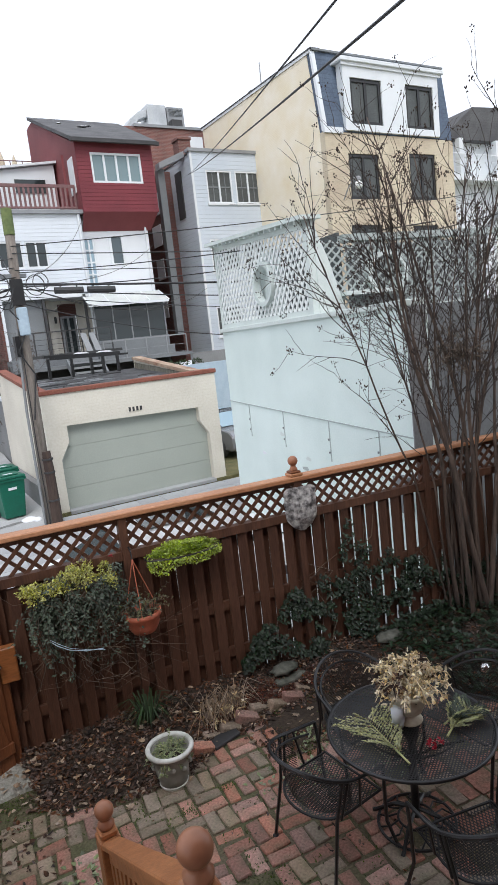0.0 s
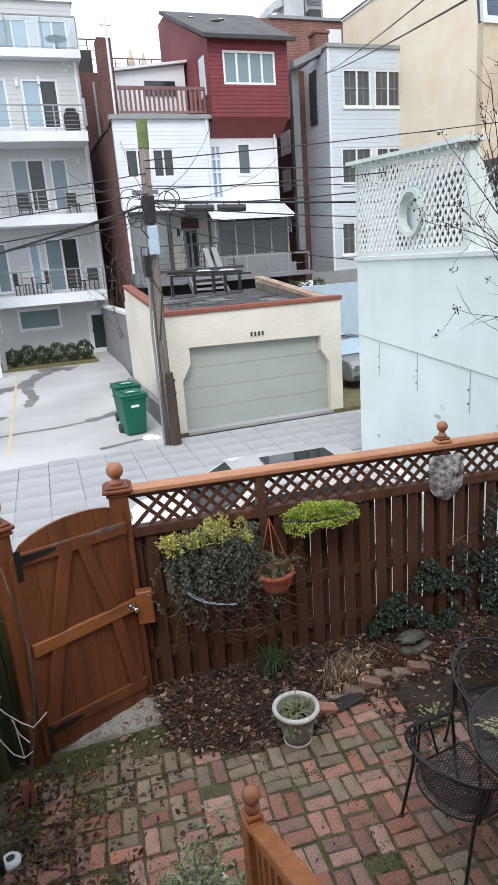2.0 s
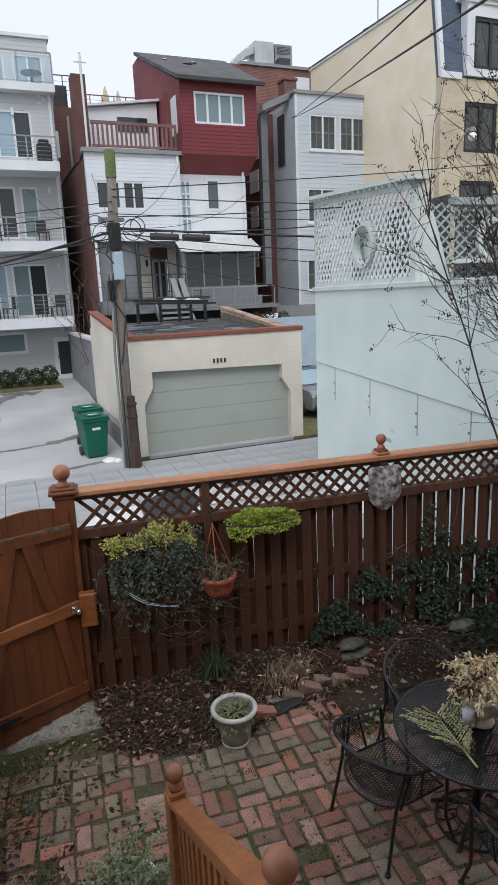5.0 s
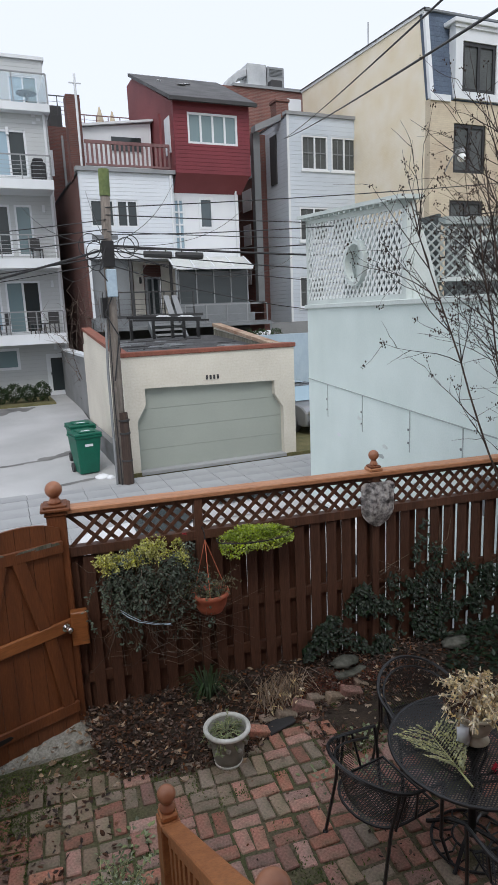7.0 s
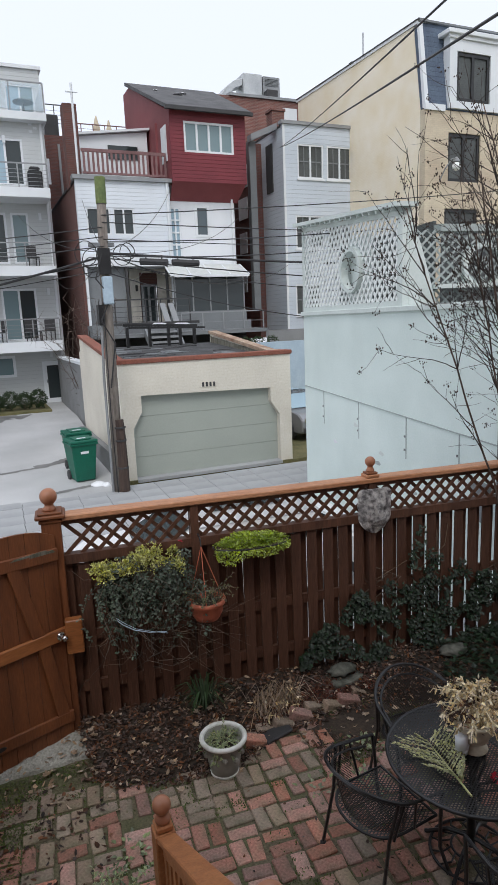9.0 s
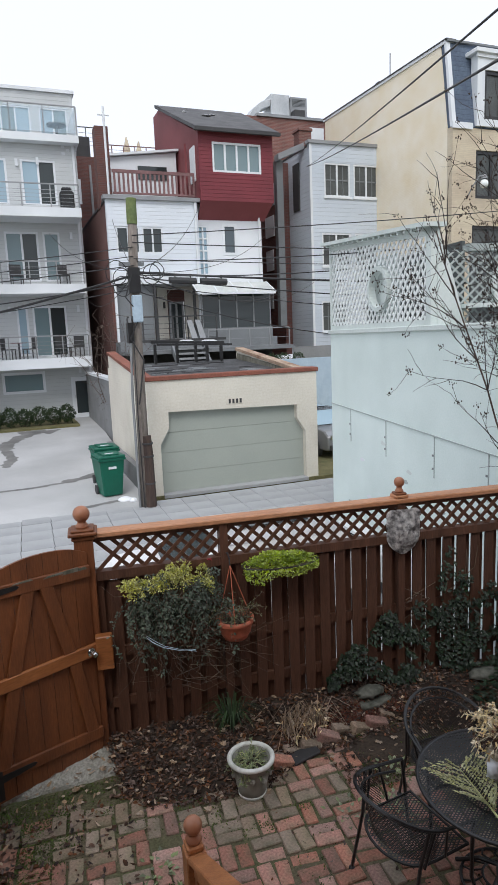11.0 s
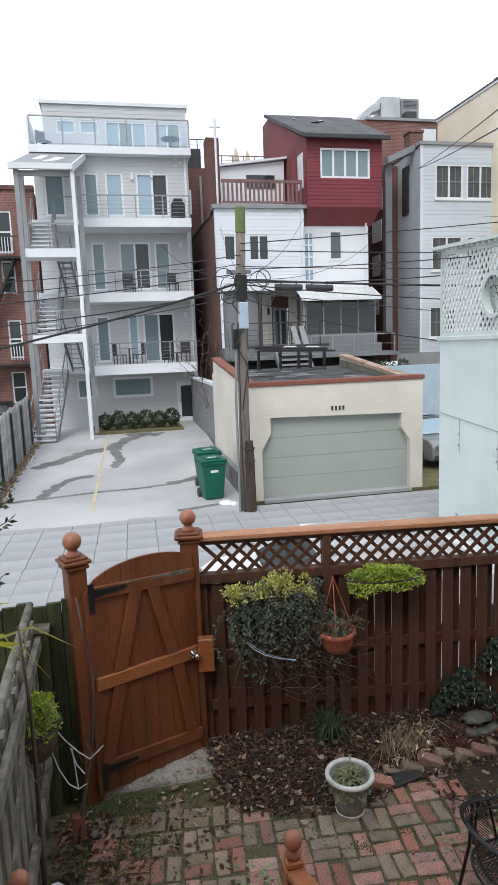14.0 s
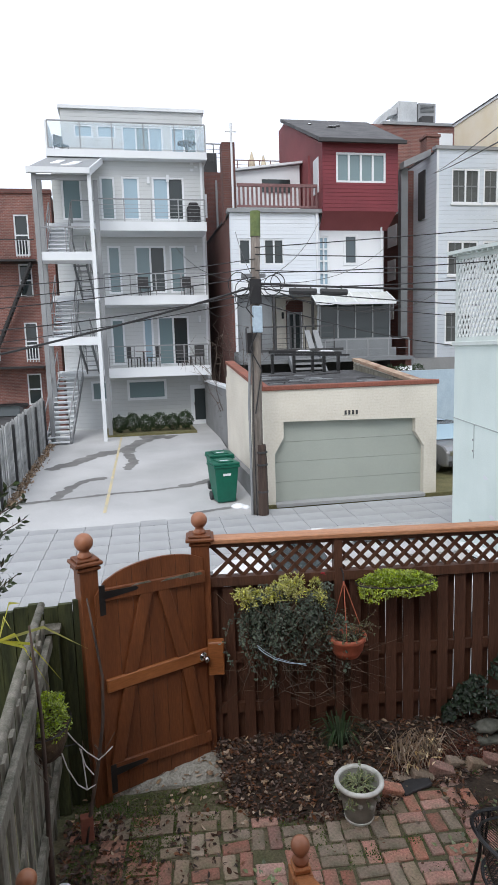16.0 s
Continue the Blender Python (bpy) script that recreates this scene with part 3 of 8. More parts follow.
part("coping", box(GX0 - 0.04, GX1 + 0.04, GY - 0.05, GY + 0.33, GZ, GZ + 0.11), M["terracotta"], garage, "red clay coping", bev=0.015)
part("coping", prism([(GX0 - 0.04, GY + 0.33, GZ), (GX0 - 0.04, 22.6, 3.05), (GX0 - 0.04, 22.6, 3.13), (GX0 - 0.04, GY + 0.33, GZ + 0.1)], (0.28, 0, 0)), M["terracotta"], garage)
part("coping", prism([(GX1 - 0.27, GY + 0.33, GZ), (GX1 - 0.27, 18.0, GZ), (GX1 - 0.27, 22.6, 2.98), (GX1 - 0.27, 22.6, 3.07), (GX1 - 0.27, 18.0, GZ + 0.1), (GX1 - 0.27, GY + 0.33, GZ + 0.1)], (0.3, 0, 0)), M["wornboard"], garage, "bleached weathered coping board")
door = part("garage_door", box(3.38, 7.48, GY + 0.2, GY + 0.26, ALLEY, 1.72), M["gdoor"], garage, "grey-green panelled garage door")
for k in range(4):
    z0 = ALLEY + 0.03 + k * 0.515
    part("panel", box(3.39, 7.47, GY + 0.18, GY + 0.2, z0, z0 + 0.508), M["gdoor"], door, bev=0.003)
part("sill", box(3.42, 7.44, GY - 0.12, GY + 0.2, ALLEY - 0.05, ALLEY + 0.03), M["concrete"], garage)
num = part("number_plate", box(5.2, 5.65, GY - 0.012, GY + 0.01, 1.75, 1.88), M["cream"], garage)
for k in range(4):
    x = 5.26 + k * 0.1
    part("bar", box(x, x + 0.055, GY - 0.02, GY - 0.01, 1.76, 1.87), M["dark"], num)
for k in range(34):
    rnd = random.Random(k + 40)
    x, y = 3.6 + rnd.random() * 3.2, 17.6 + rnd.random() * 4.2
    z = 2.34 + (y - 17.3) / 5.3 * 0.34
    part("roof_patch", prism([(x, y, z), (x + 0.4 + rnd.random() * 0.5, y + 0.05, z + 0.003), (x + 0.5, y + 0.2, z + 0.013), (x + 0.1, y + 0.18, z + 0.012)], (0, 0, 0.008 + 0.001 * k)), M[("grey_paint", "dark", "tar")[k % 3]], garage)
rf = thing("roof_frame", (0, 0, 0), 0, "black metal frame standing on a garage roof", "frame")
for x in (4.62, 5.36, 6.0, 6.4, 6.9):
    part("post", box(x - 0.045, x + 0.045, 22.2, 22.29, 2.6, 3.3), M["black"], rf)
part("beam", prism([(4.5, 22.18, 3.33), (7.0, 22.18, 3.24), (7.0, 22.18, 3.32), (4.5, 22.18, 3.41)], (0, 0.12, 0)), M["black"], rf)
part("beam", prism([(4.5, 21.4, 3.26), (7.0, 21.4, 3.18), (7.0, 21.4, 3.24), (4.5, 21.4, 3.32)], (0, 0.08, 0)), M["black"], rf)
for x0, x1 in ((5.44, 5.98), (6.2, 6.78)):
    part("snow", prism([(x0, 22.19, 3.37 - 0.036 * (x0 - 5.4)), (x1, 22.19, 3.37 - 0.036 * (x1 - 5.4)), (x1 - 0.12, 22.19, 3.43 - 0.036 * (x1 - 5.4)), (x0 + 0.14, 22.19, 3.42 - 0.036 * (x0 - 5.4))], (0, 0.1, 0)), M["snow"], rf)

# ---- mint building with the lattice parapet ----
MA = 83.0
mint = thing("mint_building", (6.165, 13.145, 0), MA - 180, "pale mint stucco building with a lattice roof screen", "building")
# local x runs from the far corner towards the near end; local y to the inside
ML = 6.05
wall = part("wall", box(0, ML, 0.0, 0.3, -0.62, 3.42), M["mint"], mint)
part("front_wall", box(0.0, 0.3, 0.3, 9.0, -0.62, 3.42), M["mint"], mint)
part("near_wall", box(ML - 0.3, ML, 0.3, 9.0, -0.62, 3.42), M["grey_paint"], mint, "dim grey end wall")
part("roof", box(0.05, ML - 0.05, 0.25, 9.0, 3.2, 3.3), M["tar"], mint)
part("ledge", box(-0.04, ML + 0.02, -0.05, 0.32, 3.42, 3.5), M["mint_trim"], mint, bev=0.01)


def mint_seam_z(x):
    return 2.02 - 0.03 * x


part("seam", prism([(0, -0.012, mint_seam_z(0)), (ML, -0.012, mint_seam_z(ML)), (ML, -0.012, mint_seam_z(ML) + 0.016), (0, -0.012, mint_seam_z(0) + 0.016)], (0, 0.02, 0)), M["seam"], mint, "thin metal flashing line")
for x in (0.95 + 0.02, 2.45, 4.0, 5.3):
    s = part("joint", box(x - 0.008, x + 0.008, -0.01, 0.01, mint_seam_z(x) - 0.62, mint_seam_z(x)), M["seam"], mint)
    for z in (0.3, 0.5):
        part("bolt", box(x - 0.05, x - 0.025, -0.014, 0.0, mint_seam_z(x) - z, mint_seam_z(x) - z + 0.03), M["grey_paint"], s)
rnd = random.Random(33)
for k in range(14):
    x, z = rnd.uniform(0.3, 5.2), rnd.uniform(-0.1, 1.7)
    pts = [(x + rnd.uniform(0.03, 0.09) * math.cos(a * 0.9) * 1.6, -0.004, z + rnd.uniform(0.02, 0.05) * math.sin(a * 0.9)) for a in range(7)]
    part("patch", prism(pts, (0, 0.003, 0)), M[("seam", "white", "mint_trim")[k % 3]], wall)
LX1 = 3.86


def lat_top(x):
    return 5.2 - 0.075 * x


def lattice_panel(length, ztop, hole=None, seed=0, step=0.152, w=0.055):
    """Crossed white laths between z 3.5 and the sloping top, round an oval hole."""
    bm = bmesh.new()
    z0 = 3.55
    for sgn in (1, -1):
        c = -3.0
        while c < length + 3.0:
            seg, started = [], None
            steps = 40
            zt = 5.3
            for k in range(steps + 1):
                z = z0 + (zt - z0) * k / steps
                x = c + sgn * (z - z0) * 0.8
                ok = 0.06 < x < length - 0.06 and z < ztop(x) - 0.16
                if ok and hole:
                    ok = ((x - hole[0]) / hole[2]) ** 2 + ((z - hole[1]) / hole[3]) ** 2 > 1
                if ok and started is None:
                    started = (x, z)
                if started is not None and (not ok or k == steps):
                    if abs(z - started[1]) > 0.05:
                        (xa, za), (xb, zb) = started, (x, z)
                        y = 0.012 if sgn > 0 else 0.026
                        prism([(xa - w / 2, y, za), (xa + w / 2, y, za), (xb + w / 2, y, zb), (xb - w / 2, y, zb)], (0, 0.012, 0), bm)
                    started = None
            c += step
    return bm


def oval(cx, cz, rx, rz, wid, y0, y1, bm=None, n=32):
    bm = bm or bmesh.new()
    rings = []
    for k in range(n):
        a = 2 * math.pi * k / n
        rings.append([bm.verts.new((cx + (rx + dw) * math.cos(a), y, cz + (rz + dw) * math.sin(a))) for dw, y in ((0, y0), (wid, y0), (wid, y1), (0, y1))])
    for k in range(n):
        a, b = rings[k], rings[(k + 1) % n]
        for j in range(4):
            bm.faces.new((a[j], a[(j + 1) % 4], b[(j + 1) % 4], b[j]))
    return bm


def lattice_screen(parent, length, top, hole):
    part("lattice", lattice_panel(length, top, (hole[0], hole[1], hole[2] + 0.05, hole[3] + 0.05)), M["white_lattice"], parent, "white diagonal lattice")
    part("oval_frame", oval(*hole, 0.07, -0.05, 0.08), M["mint_trim"], parent)
    part("post", box(0, 0.08, 0, 0.1, 3.5, top(0) - 0.06), M["mint_trim"], parent)
    part("post", box(length - 0.14, length, 0, 0.14, 3.5, top(length) - 0.06), M["mint_trim"], parent)
    part("bottom_rail", box(0.08, length - 0.14, 0, 0.07, 3.5, 3.58), M["mint_trim"], parent)
    part("top_rail", prism([(0, 0, top(0) - 0.17), (length, 0, top(length) - 0.17), (length, 0, top(length) - 0.06), (0, 0, top(0) - 0.06)], (0, 0.08, 0)), M["mint_trim"], parent)
    cap = part("cap", prism([(-0.12, -0.14, top(0) - 0.06), (length + 0.06, -0.14, top(length) - 0.06), (length + 0.06, -0.14, top(length)), (-0.12, -0.14, top(0))], (0, 0.36, 0)), M["mint_trim"], parent)
    k = 0.1
    while k < length:
        part("dentil", box(k, k + 0.05, -0.11, 0.0, top(k) - 0.11, top(k) - 0.062), M["mint_trim"], cap)
        k += 0.21


lattice_screen(mint, LX1, lat_top, (2.22, 4.13, 0.31, 0.30))
# added backing sheet, dark so that the lattice gaps look shaded
part("terrace_wall", box(0.12, 3.45, 0.75, 0.8, 3.3, 4.72), M["gapshade"], mint)
part("oval_panel", box(1.8, 2.64, 0.14, 0.17, 3.62, 4.66), M["mint_trim"], mint)
# added grey backing behind the return, for its dim gaps
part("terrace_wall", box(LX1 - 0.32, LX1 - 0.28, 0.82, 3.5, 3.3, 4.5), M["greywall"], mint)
side = part("side_screen", box(LX1 - 0.1, LX1, 0.14, 3.4, 3.3, 3.5), M["mint_trim"], mint, "lattice return of the roof screen, its shade painted grey")
# same lattice as the front, coloured grey for the shade on this side
for sgn in (1, -1):
    bm = bmesh.new()
    c = -1.6
    while c < 4.8:
        a, b = max(0.2, min(3.4, c)), max(0.2, min(3.4, c + sgn * 1.2))
        za, zb = 3.5 + (a - c) / (sgn * 1.2) * 1.05, 3.5 + (b - c) / (sgn * 1.2) * 1.05
        if abs(zb - za) > 0.1:
            prism([(LX1 - 0.03 + 0.012 * sgn, a - 0.022, za), (LX1 - 0.03 + 0.012 * sgn, a + 0.022, za), (LX1 - 0.03 + 0.012 * sgn, b + 0.022, zb), (LX1 - 0.03 + 0.012 * sgn, b - 0.022, zb)], (0.012, 0, 0), bm)
        c += 0.16
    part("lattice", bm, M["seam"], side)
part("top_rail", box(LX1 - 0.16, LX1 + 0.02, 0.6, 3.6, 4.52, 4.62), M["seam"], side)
ring_ = oval(1.35, 4.02, 0.3, 0.27, 0.07, -0.06, 0.06)
bmesh.ops.rotate(ring_, verts=ring_.verts[:], cent=(0, 0, 0), matrix=Matrix.Rotation(radians(90), 3, "Z"))
bmesh.ops.translate(ring_, verts=ring_.verts[:], vec=(LX1 - 0.02, 0, 0))
part("oval_frame", ring_, M["mint_trim"], side)
part("shelf", box(LX1 - 0.1, LX1 + 0.16, 0.5, 1.5, 3.72, 3.78), M["mint_trim"], side)
part("corner_panel", prism([(LX1 - 0.02, 0.1, 3.5), (LX1 - 0.02, 0.55, 3.5), (LX1 - 0.02, 0.3, 4.3), (LX1 - 0.02, 0.1, 4.8)], (0.04, 0, 0)), M["mint_trim"], side)
part("corner_board", box(ML, ML + 0.02, -0.02, 0.25, -0.6, 3.42), M["greywall"], mint)
part("gas_meter", box(ML - 0.35, ML - 0.1, -0.12, -0.002, 0.9, 1.35), M["grey_paint"], mint)


# ---- apartment building with rear balconies ----
AY = 33.0
apt = thing("apartment_building", (0, 0, 0), 0, "four-storey grey-sided apartment building with balconies", "building")
AX0, AX1 = -3.0, 4.0
holes = [(0.13, 0.93, 9.66, 11.62), (1.52, 3.02, 9.66, 11.62), (-0.86, -0.2, 9.66, 11.6), (-2.6, -1.7, 9.66, 11.6),
         (0.55, 2.0, 6.3, 8.5), (2.2, 2.95, 6.3, 8.5), (-0.72, -0.1, 6.3, 8.5), (0.75, 1.25, 2.95, 5.2), (1.45, 2.97, 2.85, 5.2), (-0.75, -0.12, 2.95, 5.12),
         (-0.16, 1.75, 1.21, 2.2), (-1.85, -0.9, 1.25, 2.2), (2.9, 3.85, -0.1, 1.85)]
part("wall", wall_with_holes(AX0, AX1, -0.5, 12.6, AY, AY + 0.3, holes), M["grey_siding"], apt)
part("side_wall", box(AX0, AX0 + 0.3, AY + 0.3, 46, -0.5, 12.6), M["grey_siding"], apt)
part("side_wall", box(AX1 - 0.3, AX1, AY + 0.3, 46, -0.5, 12.6), M["grey_siding"], apt)
part("roof", box(AX0, AX1, AY, 46, 12.6, 12.75), M["tar"], apt)
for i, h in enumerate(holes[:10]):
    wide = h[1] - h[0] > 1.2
    window(h[0], h[1], h[2], h[3], AY + 0.05, apt, M["white"], [M["skyglass"], M["glass"]] if wide and i % 2 else ([M["reflectglass"], M["glass"]] if wide else (M["skyglass"] if i in (0, 7) else M["reflectglass"])), cols=2 if wide else 1, name="sliding_door" if wide else "window", w=0.09)
window(*holes[10], AY + 0.05, apt, M["white"], M["reflectglass"], cols=1, w=0.12)
window(*holes[11], AY + 0.05, apt, M["white"], M["reflectglass"], cols=2, w=0.1)
d = window(*holes[12], AY + 0.05, apt, M["white"], M["glass"], cols=1, name="door", w=0.2)
part("handle", box(3.05, 3.08, AY - 0.05, AY, 0.85, 1.0), M["chrome"], d)
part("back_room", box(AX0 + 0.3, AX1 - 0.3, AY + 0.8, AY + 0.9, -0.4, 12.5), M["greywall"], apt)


def railing(parent, x0, x1, y, z, h=1.0, n=4, mat=None, bars=5, name="railing", glassy=False):
    mat = mat or M["grey_metal"]
    r = part(name, box(x0, x1, y - 0.025, y + 0.025, z + h - 0.05, z + h), mat, parent)
    for k in range(n + 1):
        x = x0 + (x1 - x0) * k / n
        part("post", box(x - 0.025, x + 0.025, y - 0.02, y + 0.02, z, z + h - 0.05), mat, r)
    for k in range(bars):
        zz = z + 0.08 + k * (h - 0.2) / bars
        part("bar", box(x0, x1, y - 0.008, y + 0.008, zz, zz + 0.016), mat, r)
    if glassy:
        part("glass_panel", box(x0, x1, y - 0.004, y + 0.004, z + 0.1, z + h - 0.08), clear, r)
    return r


clear = bpy.data.materials.new("clear_pane")
clear.use_nodes = True
cp = clear.node_tree.nodes["Principled BSDF"]
cp.inputs["Base Color"].default_value, cp.inputs["Roughness"].default_value, cp.inputs["Alpha"].default_value = (0.6, 0.78, 0.9, 1), 0.05, 0.16

BY = AY - 1.6
for (x0, x1, z, zf) in ((-1.08, 3.83, 9.02, 9.39), (-0.94, 3.76, 5.77, 6.16), (-0.93, 3.74, 2.5, 2.93)):
    b = part("balcony", box(x0, x1, BY, AY - 0.002, z - 0.12, zf - 0.1), M["white"], apt)
    railing(b, x0 + 0.05, x1 - 0.05, BY + 0.06, zf - 0.1, 1.0, 4)
b = part("roof_terrace", box(AX0 - 0.1, AX1 + 0.1, AY - 0.5, AY + 2.3, 12.3, 12.62), M["white"], apt)
railing(b, AX0, AX1 + 0.05, AY - 0.4, 12.62, 1.25, 5, bars=1, glassy=True)
part("end_panel", prism([(AX0 - 0.1, AY - 0.4, 12.62), (AX0 - 0.1, AY - 0.4, 13.85), (AX0 - 0.1, AY + 2.2, 13.85), (AX0 - 0.1, AY + 2.2, 12.62)], (0.1, 0, 0)), M["white"], apt)
part("end_panel", box(AX1, AX1 + 0.1, AY - 0.4, AY + 2.2, 12.62, 13.85), M["white"], apt)
pent = part("penthouse", wall_with_holes(-2.6, 4.3, 12.6, 15.3, AY + 2.3, AY + 2.6, [(-2.0, -1.1, 14.0, 14.6), (-0.9, -0.0, 14.0, 14.6), (0.3, 2.3, 12.8, 14.6), (2.7, 4.0, 12.8, 14.6)]), M["grey_siding"], apt)
part("penthouse_roof", box(-2.7, 4.4, AY + 2.2, AY + 9, 15.3, 15.45), M["white"], pent)
part("penthouse_side", box(-2.6, -2.3, AY + 2.6, AY + 9, 12.6, 15.3), M["grey_siding"], pent)
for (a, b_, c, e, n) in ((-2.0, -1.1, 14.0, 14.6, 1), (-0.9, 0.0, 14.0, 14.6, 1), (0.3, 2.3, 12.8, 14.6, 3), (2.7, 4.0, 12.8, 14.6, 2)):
    window(a, b_, c, e, AY + 2.35, pent, M["white"], [M["skyglass"], M["reflectglass"]], cols=n)
part("chimney", box(-0.6, -0.1, AY + 4, AY + 4.5, 15.45, 15.95), M["darkbrick"], apt)
for x, z in ((1.3, 11.3), (2.0 + 0.2, 11.4), (3.45, 4.9), (0.4, 4.9), (3.3, 1.95 + 0.1), (3.4, 8.2)):
    part("wall_light", box(x, x + 0.12, AY - 0.1, AY - 0.002, z, z + 0.3), M["white"], apt)
part("downpipe", box(3.8, 3.9, AY - 0.12, AY - 0.02, -0.1, 12.3), M["white"], apt)
for k in range(3):
    part("vent", box(3.35 + 0.2 * (k % 2), 3.5 + 0.2 * (k % 2), AY - 0.03, AY - 0.002, 11.9 + 0.15 * k, 12.0 + 0.15 * k), M["white"], apt)


def flight(s, a, b, w, tread_mat, dark=False):
    """One straight flight between a and b (x, y, z of the tread's middle), with its two stringers and handrails."""
    a, b = Vector(a), Vector(b)
    n = max(4, int(abs(a.z - b.z) / 0.185))
    for k in range(n + 1):
        q = a.lerp(b, k / n)
        part("tread", box(q.x - w / 2, q.x + w / 2, q.y - 0.13, q.y + 0.13, q.z - 0.045, q.z), tread_mat, s)
        if not dark:
            part("riser", box(q.x - w / 2, q.x + w / 2, q.y + 0.06, q.y + 0.075, q.z - 0.13, q.z - 0.046), tread_mat, s)
    for dx in (-w / 2 - 0.03, w / 2 + 0.03):
        o = Vector((dx, 0, 0))
        part("stringer", prism([a + o, b + o, b + o - Vector((0, 0, 0.28)), a + o - Vector((0, 0, 0.28))], (0.045, 0, 0)), M["grey_paint"] if dark else M["grey_metal"], s)
        part("handrail", tube([a + o + Vector((0, 0, 0.95)), b + o + Vector((0, 0, 0.95))], 0.03), M["grey_metal"], s)
        for f in (0.0, 0.33, 0.66, 1.0):
            q = a.lerp(b, f) + o
            part("baluster", tube([q - Vector((0, 0, 0.1)), q + Vector((0, 0, 0.95))], 0.022), M["grey_metal"], s)


def stair_tower():
    """Zigzag steel back stairs with half landings and a small canopy."""
    s = thing("back_stairs", (0, 0, 0), 0, "grey steel back stairs with white treads", "stairs")
    for x, y, m in ((-3.3, 29.05, "grey_metal"), (-3.25, 30.3, "grey_metal"), (-0.98, 30.2, "grey_metal")):
        part("post", box(x - 0.09, x + 0.09, y - 0.09, y + 0.09, lot_z(y) - 0.05, 10.7), M[m], s)
    part("downpipe", box(-1.24, -1.09, 28.88, 29.02, lot_z(29) - 0.02, 10.6), M["white"], s, "white downpipe at a corner post")
    part("canopy", prism([(-3.5, 28.85, 10.72), (-1.16, 28.85, 10.72), (-0.72, 32.98, 12.32), (-3.0, 32.98, 12.32)], (0, 0, 0.1)), M["grey_metal"], s, "pale metal canopy roof with a little snow")
    part("gutter", box(-3.54, -1.14, 28.72, 28.85, 10.6, 10.82), M["white"], s)
    part("rake_board", prism([(-1.16, 28.85, 10.55), (-0.72, 32.98, 12.15), (-0.72, 32.98, 12.44), (-1.16, 28.85, 10.84)], (0.06, 0, 0)), M["white"], s)
    for x0, y0, x1, y1 in ((-2.75, 30.2, -2.2, 31.4), (-2.1, 30.0, -1.5, 30.9), (-2.3, 29.6, -1.7, 30.1)):
        z0, z1 = 10.72 + (y0 - 28.85) * 0.3874 + 0.1, 10.72 + (y1 - 28.85) * 0.3874 + 0.1
        part("snow", prism([(x0, y0, z0), (x1 - 0.2, y0 + 0.1, z0 + 0.04), (x1, y1, z1), (x0 + 0.25, y1, z1)], (0, 0, 0.03)), M["snow"], s)
    part("canopy_beam", box(-3.4, -1.25, 29.0, 29.1, 10.4, 10.6), M["grey_metal"], s)
    for z in (7.63, 4.22):
        l = part("landing", box(-3.3, -1.2, 29.0, 30.1, z - 0.34, z), M["white"], s)
        railing(l, -3.22, -1.25, 29.06, z, 1.0, 2, bars=1)
    for z in (9.22, 6.12, 2.75):
        part("floor_landing", box(-3.2, -0.98, 31.5, AY - 0.004, z - 0.24, z), M["white"], s)
    r = railing(s, -2.1, -1.1, 31.55, 9.22, 1.0, 1, bars=1)
    railing(s, -2.1, -1.1, 31.55, 6.12, 1.0, 1, bars=1)
    flight(s, (-2.6, 31.6, 9.15), (-2.64, 30.0, 7.75), 0.86, M["white"])
    flight(s, (-2.55, 31.6, 6.05), (-2.68, 30.0, 4.35), 0.86, M["white"])
    flight(s, (-2.6, 31.2, 2.7), (-3.1, 28.75, lot_z(28.75) + 0.12), 0.96, M["white"])
    flight(s, (-1.83, 30.1, 7.45), (-1.63, 31.6, 6.1), 0.46, M["grey_metal"], True)
    flight(s, (-1.83, 30.1, 4.05), (-1.63, 31.6, 2.8), 0.46, M["grey_metal"], True)


stair_tower()
# ---- left brick building ----
bb = thing("brick_rowhouse", (0, 0, 0), 0, "red brick rowhouse rear with white-trimmed windows", "building")
wh = [(-5.25, -4.55, 8.5, 10.5), (-5.2, -4.55, 6.5, 8.1), (-5.15, -4.5, 3.3, 5.2), (-5.2, -4.5, 1.0, 2.6), (-7.2, -6.4, 8.5, 10.4), (-7.2, -6.4, 3.3, 5.2)]
part("wall", wall_with_holes(-14, -3.4, -0.5, 11.5, 36.0, 36.3, wh), M["redbrick"], bb)
part("side_wall", box(-3.7, -3.4, 36.3, 46, -0.5, 11.5), M["redbrick"], bb)
part("cornice", box(-14, -3.35, 35.9, 36.4, 11.5, 11.7), M["darkbrick"], bb)
part("roof", box(-14, -3.4, 36.4, 46, 11.4, 11.5), M["tar"], bb)
for h in wh:
    w_ = window(*h, 36.05, bb, M["white"], M["glass"], cols=1, rows=2)
    if h[3] - h[2] > 1.7:
        for k in range(5):
            part("bar", box(h[0] + 0.05 + k * 0.14, h[0] + 0.09 + k * 0.14, 35.8, 35.83, h[2] - 0.1, h[2] + 0.75), M["white"], w_)
        part("guard_rail", box(h[0], h[1], 35.78, 35.85, h[2] + 0.72, h[2] + 0.78), M["white"], w_)
for z in (8.2, 3.0):
    part("fire_escape", box(-7.5, -4.2, 35.0, 36.0, z - 0.1, z), M["black"], bb)
    part("escape_rail", box(-7.5, -4.2, 35.0, 35.04, z + 0.9, z + 0.95), M["black"], bb)
